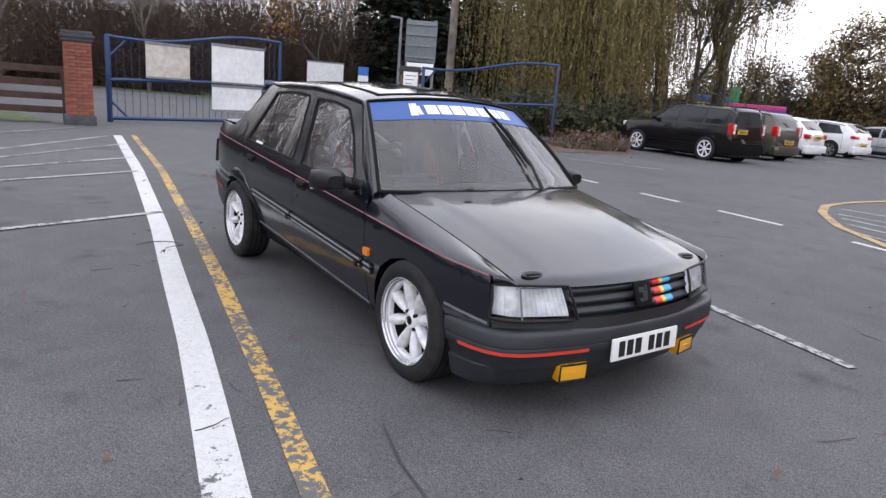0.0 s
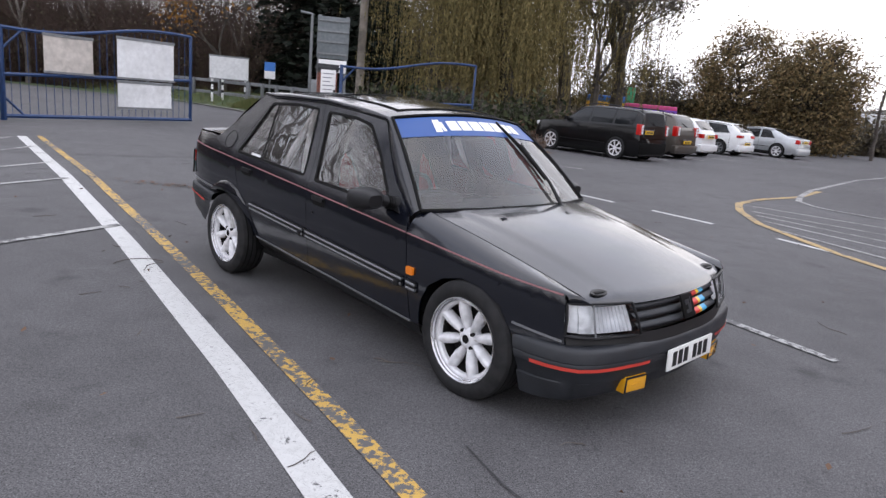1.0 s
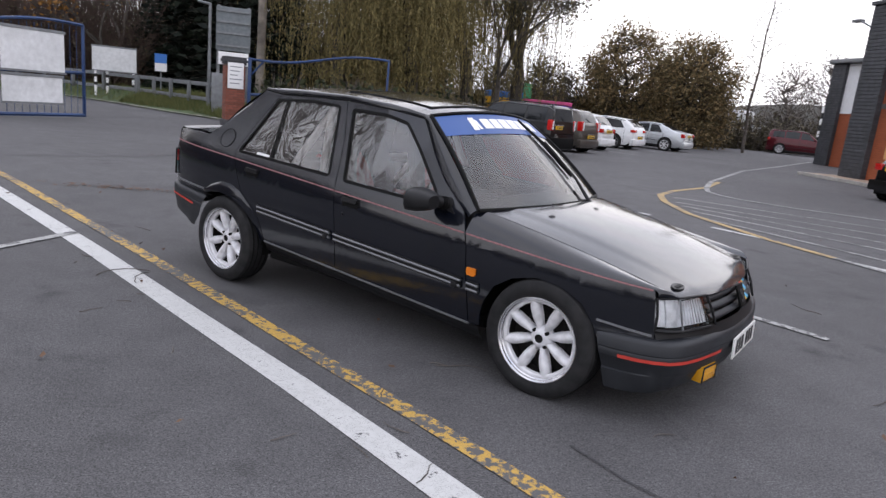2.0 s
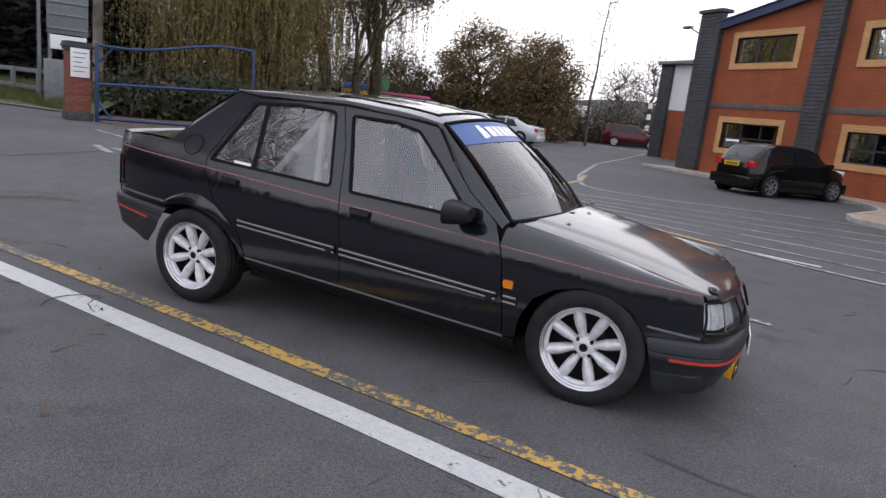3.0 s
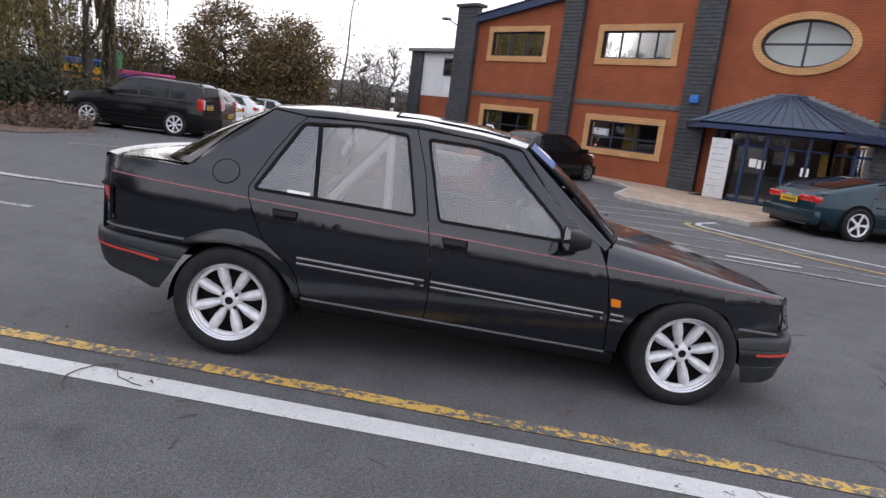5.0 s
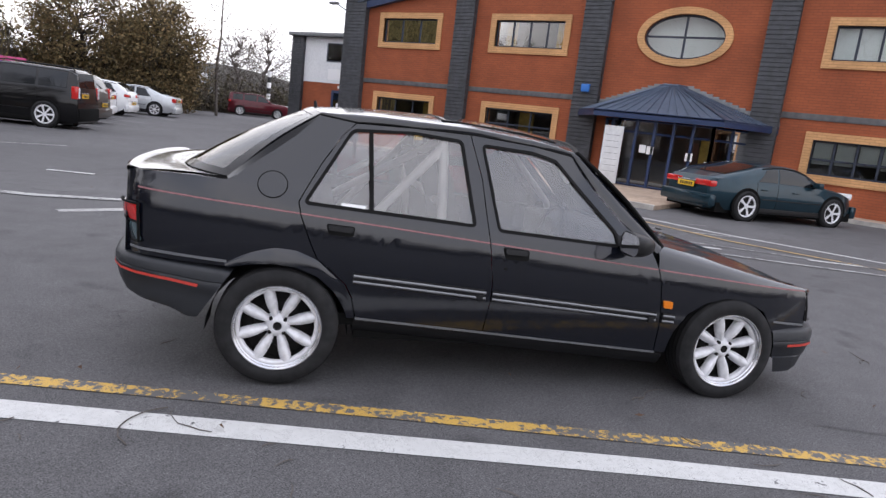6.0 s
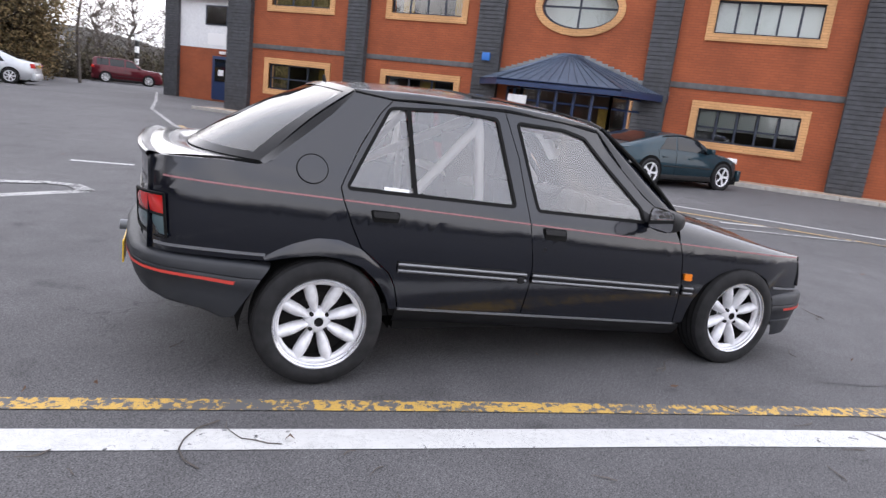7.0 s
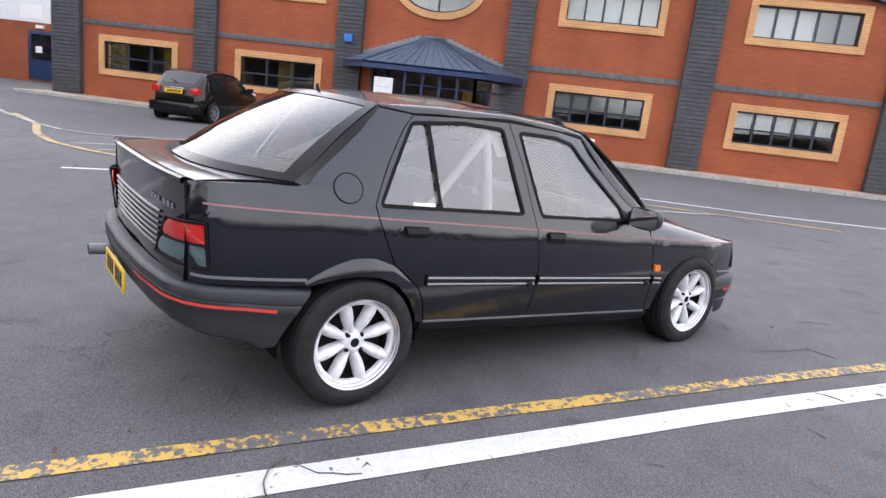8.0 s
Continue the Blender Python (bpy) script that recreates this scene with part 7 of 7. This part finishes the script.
class Wood:
    """Gathers tapered limbs and leaves of one plant."""

    def __init__(self, seed):
        self.rng = random.Random(seed)
        self.thin = 0.0
        self.v, self.f, self.lv, self.lf, self.tips = [], [], [], [], []

    def limb(self, p, q, r0, r1, sides=4):
        r0, r1 = max(r0, self.thin), max(r1, self.thin * 0.8)
        d = (q - p).normalized()
        a = d.orthogonal().normalized()
        c = d.cross(a)
        b = len(self.v)
        for o, r in ((p, r0), (q, r1)):
            for k in range(sides):
                t = 2 * math.pi * k / sides
                self.v.append(tuple(o + r * (math.cos(t) * a + math.sin(t) * c)))
        for k in range(sides):
            self.f.append((b + k, b + (k + 1) % sides, b + sides + (k + 1) % sides, b + sides + k))

    def grow(self, p, d, length, r, depth, spread=0.5, up=0.15, split=3, wobble=0.15, bend=3):
        rng = self.rng
        for k in range(bend):
            q = p + d * length / bend
            r1 = r * (1 - 0.28 / bend * (1 if depth else 2.4))
            self.limb(p, q, r, r1, 7 if r > 0.12 else 4 if r > 0.03 else 3)
            p, r = q, r1
            d = (d + Vector((rng.gauss(0, wobble), rng.gauss(0, wobble), rng.gauss(0, wobble) + up * 0.3))).normalized()
            if depth <= 2:
                self.tips.append((p.copy(), d.copy()))
        if depth == 0:
            return
        for k in range(split):
            n = Vector((rng.gauss(0, 1), rng.gauss(0, 1), rng.gauss(0, 0.7))).normalized()
            e = (d + n * spread * (0.6 + 0.8 * rng.random()) + Vector((0, 0, up))).normalized()
            self.grow(p, e, length * (0.62 + 0.25 * rng.random()), r * (0.55 + 0.2 * rng.random()), depth - 1, spread, up, split, wobble, bend)

    def leaf(self, p, size, flat=False):
        rng = self.rng
        a = Vector((rng.gauss(0, 1), rng.gauss(0, 1), rng.gauss(0, 0.25 if flat else 1))).normalized()
        c = a.cross(Vector((rng.gauss(0, 1), rng.gauss(0, 1), rng.gauss(0, 1))).normalized()).normalized()
        s = size * (0.5 + rng.random())
        b = len(self.lv)
        self.lv += [tuple(p - a * s), tuple(p + c * s * 0.5), tuple(p + a * s), tuple(p - c * s * 0.5)]
        self.lf.append((b, b + 1, b + 2, b + 3))

    def build(self, name, label, category, bark, leaves=None, group="trees", x=0.0, y=0.0, z=0.0, crown="crown"):
        e = thing(name, (x, y, z), label, category, group)
        mesh_of("trunk", self.v, self.f, bark, e)
        if self.lf:
            mesh_of(crown, self.lv, self.lf, leaves, e)
        return e


def gauss_v(rng, s):
    return Vector((rng.gauss(0, s), rng.gauss(0, s), rng.gauss(0, s)))


def broad_tree(name, label, x, y, h, r, seed, leaves, per_tip, size, bark=BARK, depth=5, spread=0.55, split=3, trunk=0.3, up=0.1):
    w = Wood(seed)
    w.thin = 0.014
    w.grow(Vector((0, 0, -0.1)), Vector((0.03, 0.02, 1)), h * trunk, r, depth, spread, up, split)
    for p, d in w.tips:
        for k in range(per_tip):
            w.leaf(p + gauss_v(w.rng, 0.34), size)
    return w.build(name, label, "tree", bark, leaves, "trees", x, y, gz(x, y))


def leafy_tree(name, label, x, y, h, r, seed, leaves, clumps, per, bark=BARK):
    """A round-headed tree, leafy almost to the ground: limbs that fan out from the trunk, each ending in loose clumps."""
    w = Wood(seed)
    rng = w.rng
    w.thin = 0.012
    knots = [Vector((rng.gauss(0, 0.06) * k, rng.gauss(0, 0.06) * k, h * 0.11 * k - 0.1)) for k in range(8)]
    for k in range(7):
        w.limb(knots[k], knots[k + 1], 0.26 * (1 - k / 8.5), 0.26 * (1 - (k + 1) / 8.5), 7)
    for k in range(clumps):
        a, t = rng.random() * 2 * math.pi, rng.random()
        z = h * (0.10 + 0.86 * t)
        wide = r * math.sin(math.pi * min(1, 0.22 + 0.74 * t)) ** 0.6 * (0.82 + 0.3 * noise.noise(Vector((math.cos(a) * 1.3, math.sin(a) * 1.3, seed + 2.2 * t))))
        rad = wide * (0.35 + 0.65 * rng.random() ** 0.5)
        tip = Vector((rad * math.cos(a), rad * math.sin(a), z))
        root = knots[min(7, max(1, int((z - 0.45 * rad) / (h * 0.11))))]
        mid = root.lerp(tip, 0.55) + gauss_v(rng, 0.12) + Vector((0, 0, -0.1 * rad))
        w.limb(root, mid, 0.035, 0.02, 4)
        w.limb(mid, tip, 0.02, 0.008, 3)
        for j in range(3):
            w.limb(mid.lerp(tip, rng.random()), tip + gauss_v(rng, 0.45), 0.012, 0.006, 3)
        sparse = 0.45 if t > 0.72 else 1.0
        spread = 0.30 + 0.16 * rng.random()
        for j in range(int(per * sparse * (0.4 + 1.2 * rng.random()))):
            w.leaf(tip + gauss_v(rng, spread), 0.085)
    return w.build(name, label, "tree", bark, leaves, "trees", x, y, gz(x, y))


def slender_tree(name, label, x, y, h, seed):
    """A straight thin trunk with short rising side branches and few leaves."""
    w = Wood(seed)
    rng = w.rng
    w.thin = 0.010
    knots = [Vector((0, 0, -0.1))]
    for k in range(16):
        knots.append(Vector((knots[-1].x * 0.9 + rng.gauss(0, 0.07), knots[-1].y * 0.9 + rng.gauss(0, 0.07), h * (k + 1) / 16)))
    for k in range(16):
        w.limb(knots[k], knots[k + 1], 0.11 * (1 - k / 18), 0.11 * (1 - (k + 1) / 18), 6)
        if k < 3:
            continue
        for j in range(4):
            a, ln = rng.random() * 2 * math.pi, (1.7 - 0.07 * k) * (0.4 + 0.7 * rng.random())
            p = knots[k].lerp(knots[k + 1], rng.random())
            q = p + Vector((math.cos(a) * ln, math.sin(a) * ln, ln * rng.uniform(0.1, 0.7)))
            mid = p.lerp(q, 0.5) + gauss_v(rng, 0.08)
            w.limb(p, mid, 0.022, 0.014, 4)
            w.limb(mid, q, 0.014, 0.007, 3)
            for i in range(4):
                b = mid.lerp(q, rng.random())
                e = b + gauss_v(rng, 0.28) + Vector((0, 0, 0.1))
                w.limb(b, e, 0.008, 0.005, 3)
                for m in range(3):
                    w.leaf(e + gauss_v(rng, 0.14), 0.05)
    return w.build(name, label, "tree", TWIG, HEDGE_LEAF, "trees", x, y, gz(x, y))


def willow(x, y, h, seed, strands, r=0.42, wide=3.4):
    w = Wood(seed)
    rng = w.rng
    w.grow(Vector((0, 0, -0.1)), Vector((rng.gauss(0, 0.08), rng.gauss(0, 0.05), 1)), h * 0.4, r, 3, 0.42, 0.35, 3, 0.1)
    tops = [t for t in w.tips if t[0].z > h * 0.42] or w.tips
    for k in range(strands):
        p, d = rng.choice(tops)
        q = p + Vector((rng.gauss(0, wide * 0.42), rng.gauss(0, wide * 0.42), rng.random() * 1.2))
        drop = min(q.z - 0.6, rng.uniform(0.35, 0.95) * q.z)
        m = int(drop / 0.14)
        sway = Vector((rng.gauss(0, 0.03), rng.gauss(0, 0.03), 0))
        b = len(w.lv)
        prev = q.copy()
        for i in range(m):
            prev = prev + Vector((rng.gauss(0, 0.012), rng.gauss(0, 0.012), -0.14)) + sway * 0.3
            if rng.random() < 0.8:
                a = Vector((rng.gauss(0, 0.35), rng.gauss(0, 0.35), -1)).normalized()
                c = a.cross(Vector((rng.gauss(0, 1), rng.gauss(0, 1), 0.1))).normalized()
                b = len(w.lv)
                s = rng.uniform(0.06, 0.11)
                w.lv += [tuple(prev - a * s), tuple(prev + c * s * 0.28), tuple(prev + a * s), tuple(prev - c * s * 0.28)]
                w.lf.append((b, b + 1, b + 2, b + 3))
    return w.build("willow_tree", "weeping willow with thinning olive leaves", "tree", BARK, WILLOW_LEAF, "trees", x, y, gz(x, y))


def conifer(x, y, h, wide, seed, count):
    w = Wood(seed)
    rng = w.rng
    w.limb(Vector((0, 0, 0)), Vector((0, 0, h)), 0.3, 0.03, 7)
    for k in range(count):
        t = rng.random() ** 1.25
        z = 0.6 + t * (h - 0.6)
        rad = wide * (1 - t) ** 0.75 * (0.55 + 0.45 * rng.random())
        a = rng.random() * 2 * math.pi
        w.limb(Vector((0, 0, z)), Vector((rad * math.cos(a), rad * math.sin(a), z - 0.18 * rad)), 0.03, 0.008, 3)
        for i in range(9):
            f = 0.25 + 0.75 * i / 8
            p = Vector((rad * f * math.cos(a), rad * f * math.sin(a), z - 0.18 * rad * f)) + gauss_v(rng, 0.14)
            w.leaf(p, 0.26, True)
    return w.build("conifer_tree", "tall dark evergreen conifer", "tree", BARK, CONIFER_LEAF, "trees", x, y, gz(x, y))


def thicket(name, label, a, c, depth, h, count, seed, twig, leaves=None, leaf_n=0, leaf_s=0.12, lean=0.35):
    """A tangle of shoots along a line, with or without leaves."""
    w = Wood(seed)
    rng = w.rng
    A, B = Vector((*a, 0)), Vector((*c, 0))
    n = (B - A).normalized().cross(Vector((0, 0, 1)))
    for k in range(count):
        p = A.lerp(B, rng.random()) + n * rng.uniform(-depth / 2, depth / 2)
        p.z = gz(p.x, p.y)
        hh = h * rng.uniform(0.45, 1.0) * (0.75 + 0.25 * math.sin(p.x * 1.3 + p.y * 0.9))
        q = p.copy()
        d = Vector((rng.gauss(0, lean), rng.gauss(0, lean), 1)).normalized()
        r = 0.018 + 0.012 * rng.random()
        for i in range(3):
            e = q + d * hh / 3
            w.limb(q, e, r, r * 0.7, 3)
            r *= 0.7
            for j in range(2):
                s = (d + gauss_v(rng, 0.55)).normalized()
                w.limb(q.lerp(e, rng.random()), e + s * hh * 0.22, r * 0.8, r * 0.3, 3)
            for j in range(leaf_n):
                w.leaf(q.lerp(e, rng.random()) + gauss_v(rng, 0.22), leaf_s)
            q = e
            d = (d + gauss_v(rng, 0.25) + Vector((0, 0, 0.05))).normalized()
    e = tagged(mesh_of(name, w.v, w.f, twig, None), label, "shrubs", kind="stuff")
    if w.lf:
        mesh_of("leaves", w.lv, w.lf, leaves, e, kind="stuff")
    return e


willow(6.2, 37.5, 10.5, 3, 1200)
willow(3.0, 34.6, 9.8, 5, 1500)
willow(-0.4, 33.4, 9.2, 7, 1300)
willow(9.3, 39.0, 9, 11, 300)
broad_tree("bare_tree", "tall tree with bare crown beside the willow", 7.4, 36.6, 11, 0.27, 21, HEDGE_LEAF, 1, 0.08, depth=6, spread=0.5, split=3, trunk=0.26)
broad_tree("bare_tree", "bare grey tree with fine twigs", 9.6, 41, 10.5, 0.24, 22, HEDGE_LEAF, 1, 0.07, depth=6, spread=0.5, split=3, trunk=0.26)
leafy_tree("oak_tree", "spreading oak with thinning olive-brown leaves", 17.9, 44.6, 7.2, 3.9, 31, OAK_LEAF, 330, 80)
leafy_tree("oak_tree", "spreading oak with thinning olive-brown leaves", 21.5, 43.0, 6.8, 3.6, 33, OAK_LEAF, 310, 80)
leafy_tree("oak_tree", "lower oak with brown leaves at the end of the belt", 23.3, 44.6, 5.4, 2.3, 35, OAK_LEAF, 130, 75)
leafy_tree("oak_tree", "small far tree with olive leaves", 13.4, 47.4, 5.0, 2.4, 37, HEDGE_LEAF, 130, 70)
leafy_tree("oak_tree", "small far tree with olive leaves", 10.6, 48.6, 4.4, 2.2, 39, HEDGE_LEAF, 110, 70)
for x, y, h, r, seed in ((35.2, 52.5, 7.2, 2.5, 141), (39.5, 54.0, 8.6, 3.0, 142), (42.6, 52.0, 8.4, 2.8, 143)):
    leafy_tree("bare_tree", "bare round-headed tree with fine grey twigs", x, y, h, r, seed, TWIG_TIP, 150, 16, TWIG)
slender_tree("birch_tree", "slender half-bare tree with a few leaves", 24.9, 41.4, 11.5, 41)
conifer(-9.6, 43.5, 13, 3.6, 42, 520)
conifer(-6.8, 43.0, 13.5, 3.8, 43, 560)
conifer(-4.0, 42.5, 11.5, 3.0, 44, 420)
for i, (x, y, h, dp) in enumerate(((-16.5, 43, 11, 6), (-22, 44, 12, 6), (-12.5, 42, 11, 6), (-29, 34.5, 12, 6), (-36, 30, 12, 5), (-24, 40.5, 12, 6), (-40, 24, 11, 5), (-44, 18, 12, 5))):
    broad_tree("bare_tree", "tall bare tree with fine grey twigs", x, y, h, 0.17, 60 + i, TWIG, 0, 0.1, TWIG, dp, 0.42, 3, 0.27, 0.2)
broad_tree("rowan_tree", "small tree with rust and yellow leaves", -12.0, 38.6, 7.4, 0.12, 81, RUST_LEAF, 2, 0.11, depth=4, spread=0.5, trunk=0.34)
thicket("red_brown_thicket", "tangle of reddish-brown bare shoots behind the road", (-34, 44), (-11.5, 43), 6, 6.4, 3600, 91, RED_TWIG, HEDGE_LEAF, 3, 0.07)
thicket("red_brown_thicket", "tangle of reddish-brown bare shoots behind the fence", (-46, 4), (-23, 28), 7, 6.0, 2400, 92, RED_TWIG, HEDGE_LEAF, 3, 0.08)
thicket("ivy_scrub", "dark ivy-covered scrub behind the blue gate", (-2.8, 27.6), (4.2, 31.0), 2.2, 2.1, 620, 93, TWIG, IVY_LEAF, 6, 0.12)
thicket("brush_heap", "heap of cut brown branches by the verge", (1.5, 23.2), (3.3, 24.2), 1.6, 0.8, 420, 94, TIMBER, BROWN_LEAF, 1, 0.06, 1.2)
thicket("hedge", "straggling hedge behind the parked cars", (3.6, 31.4), (27, 50.6), 2.4, 1.6, 2600, 95, TWIG, HEDGE_LEAF, 8, 0.08)
thicket("hedge", "straggling hedge behind the parked cars", (15.5, 40.5), (30, 51.5), 1.8, 1.6, 1600, 96, TWIG, HEDGE_LEAF, 8, 0.08)
thicket("hedge", "dense brown scrub under the oaks", (9.5, 46.5), (26, 48.0), 3.0, 4.2, 1500, 99, TWIG, HEDGE_LEAF, 9, 0.09)
thicket("far_wood", "far belt of bare trees and scrub", (6, 51), (52, 54), 7, 3.6, 2600, 97, TWIG, HEDGE_LEAF, 6, 0.14)
thicket("far_wood", "far belt of bare trees and scrub", (-56, 46), (6, 51), 9, 12.5, 6500, 98, RED_TWIG, HEDGE_LEAF, 3, 0.11, 0.2)
for i, (x, y, h) in enumerate(((-25, 15, 18), (-27, 11.5, 18), (-30, 18, 18), (-24, 18, 17), (-24, 9, 17), (-28, 7, 17), (-27, 20, 18), (-32, 13, 18))):
    broad_tree("bare_tree", "tall bare tree along the edge of the car park", x, y, h, 0.2, 120 + i, TWIG, 0, 0.1, TWIG, 6, 0.42, 3, 0.3, 0.22)
thicket("hedge", "bare hedge along the edge of the car park", (-31, 16), (-27, 4), 5.0, 4.5, 1800, 130, RED_TWIG, HEDGE_LEAF, 4, 0.12)
thicket("far_wood", "tall bare wood along the edge of the car park", (-33, 24), (-30, 5), 7, 14.0, 2600, 132, RED_TWIG, HEDGE_LEAF, 2, 0.11, 0.16)
thicket("hedge", "low bare hedge along the edge of the car park", (-27, 3), (14, -34), 3.0, 3.4, 2000, 131, RED_TWIG, HEDGE_LEAF, 4, 0.12)
# low far hill
tagged(link("hill", grid(40, 4, lambda u, v: (-260 + 620 * u, 330 + 60 * v, 1 + (14 + 5 * math.sin(u * 9) + 3 * math.sin(u * 23)) * math.sin(math.pi * 0.5 * v) * (0.4 + 0.6 * u))), mat("wooded_hill", (0.05, 0.048, 0.04), 0.95, var=0.4, scale=0.08)), "low wooded hill on the horizon", "hill", kind="structure")

# ---- small litter ----
GRASS_BLADE = foliage("grass_blades", (0.05, 0.085, 0.022), (0.17, 0.15, 0.06))
rng = random.Random(5)


def twig(x, y, ln, ang):
    pts = [Vector((x, y, 0.006))]
    a = ang
    for k in range(6):
        a += rng.gauss(0, 0.28)
        pts.append(pts[-1] + Vector((math.cos(a), math.sin(a), 0)) * ln / 6)
    for p in pts:
        p.z = gz(p.x, p.y) + 0.007
    tagged(link("twig", tube(pts, [0.0022, 0.003, 0.003, 0.0025, 0.002, 0.002, 0.0012], 4), TWIG), "thin dark fallen twig on the tarmac", "twig", "fallen twigs")


for x, y, ln, a in ((-1.32, 6.63, 0.32, 2.4), (1.09, 4.09, 0.2, 0.3), (1.91, 4.07, 0.28, -0.9), (2.6, 4.41, 0.3, 0.2), (3.41, 5.17, 0.3, 2.6), (1.39, 3.44, 0.22, 1.2), (3.78, 6.71, 0.3, 1.6), (2.83, 5.08, 0.25, 0.4), (-1.67, 8.23, 0.22, 2.0), (-0.24, 4.62, 0.12, 0.5), (-0.81, 5.46, 0.1, 1.9), (4.41, 6.3, 0.3, -0.3), (0.32, 4.7, 0.15, 2.2), (-3.01, 8.0, 0.22, 0.2), (-1.8, 7.24, 0.12, 2.9), (0.69, 3.25, 0.15, 0.9)):
    twig(x, y, ln, a)
tagged(link("twig", tube(lerp_poly([(-1.32, 6.932, 0.009), (-1.413, 6.953, 0.012), (-1.504, 6.934, 0.012), (-1.565, 6.897, 0.01), (-1.603, 6.834, 0.008), (-1.613, 6.76, 0.007)], 16), 0.0032, 5), TWIG), "long curved twig lying across the white line", "twig", "fallen twigs")
for x, y, ln, a in ((-0.917, 7.61, 0.14, 1.2), (-1.251, 6.401, 0.06, 0.2), (-1.234, 6.241, 0.09, 2.0), (0.491, 5.449, 0.12, 0.7), (1.518, 4.721, 0.14, 2.4), (2.562, 4.456, 0.12, 0.1), (-1.86, 7.052, 0.05, 1.4), (0.139, 4.5, 0.12, 2.2), (0.517, 5.43, 0.3, 0.1), (0.308, 4.334, 0.16, 1.0), (-1.452, 6.022, 0.14, 0.6), (0.213, 5.029, 0.12, 1.3)):
    twig(x, y, ln, a)
lv, lf = [], []
for k in range(130):
    # a drift of damp leaves left by the rain
    x, y = -2.6 + rng.gauss(0, 0.55), 10.42 + rng.gauss(0, 0.09)
    s, a, b = rng.uniform(0.012, 0.04), rng.random() * 6.3, len(lv)
    lv += [(x + s * math.cos(a + q * math.pi / 2) * (1 if q % 2 else 0.5), y + s * math.sin(a + q * math.pi / 2) * (1 if q % 2 else 0.5), 0.008 + rng.uniform(0, 0.012)) for q in range(4)]
    lf.append((b, b + 1, b + 2, b + 3))
tagged(mesh_of("leaf_drift", lv, lf, BROWN_LEAF, None), "drift of rust-brown leaves on the tarmac", "leaves", kind="stuff")
gv, gf = [], []
for k in range(16000):
    # rough grass blades behind the edging
    t = rng.random()
    x, y = (-3.9 - 5.7 * t / 0.75, 26.2 + 6.0 * t / 0.75) if t < 0.75 else (-9.6 - 20 * (t - 0.75) * 4, 32.2 + 13.5 * (t - 0.75) * 4)
    d = abs(rng.gauss(0, 2.2)) + 0.15
    x, y = x + 0.3 * d, y + 0.95 * d
    zg = bank_z(d)
    h, a, w = rng.uniform(0.08, 0.3), rng.random() * 6.3, 0.012
    b = len(gv)
    gv += [(x - w * math.cos(a), y - w * math.sin(a), zg), (x + w * math.cos(a), y + w * math.sin(a), zg), (x + rng.gauss(0, 0.08), y + rng.gauss(0, 0.08), zg + h)]
    gf.append((b, b + 1, b + 2))
tagged(mesh_of("grass_blades", gv, gf, GRASS_BLADE, None), "rough green and straw-coloured grass blades", "grass", kind="stuff")
lv, lf = [], []
for k in range(900):
    t = rng.random()
    x, y = (rng.uniform(-2.5, 3.6), rng.uniform(20.6, 24)) if t < 0.75 else (rng.uniform(-4, 8), rng.uniform(2, 16))
    if t >= 0.75 and rng.random() < 0.6:
        continue
    s, a = rng.uniform(0.012, 0.03), rng.random() * 6.3
    b = len(lv)
    z = gz(x, y) + 0.02
    lv += [(x + s * math.cos(a + k2 * math.pi / 2) * (1 if k2 % 2 else 0.5), y + s * math.sin(a + k2 * math.pi / 2) * (1 if k2 % 2 else 0.5), z + rng.uniform(-0.008, 0.015)) for k2 in range(4)]
    lf.append((b, b + 1, b + 2, b + 3))
tagged(mesh_of("fallen_leaves", lv, lf, BROWN_LEAF, None), "scattered brown fallen leaves", "leaves", kind="stuff")
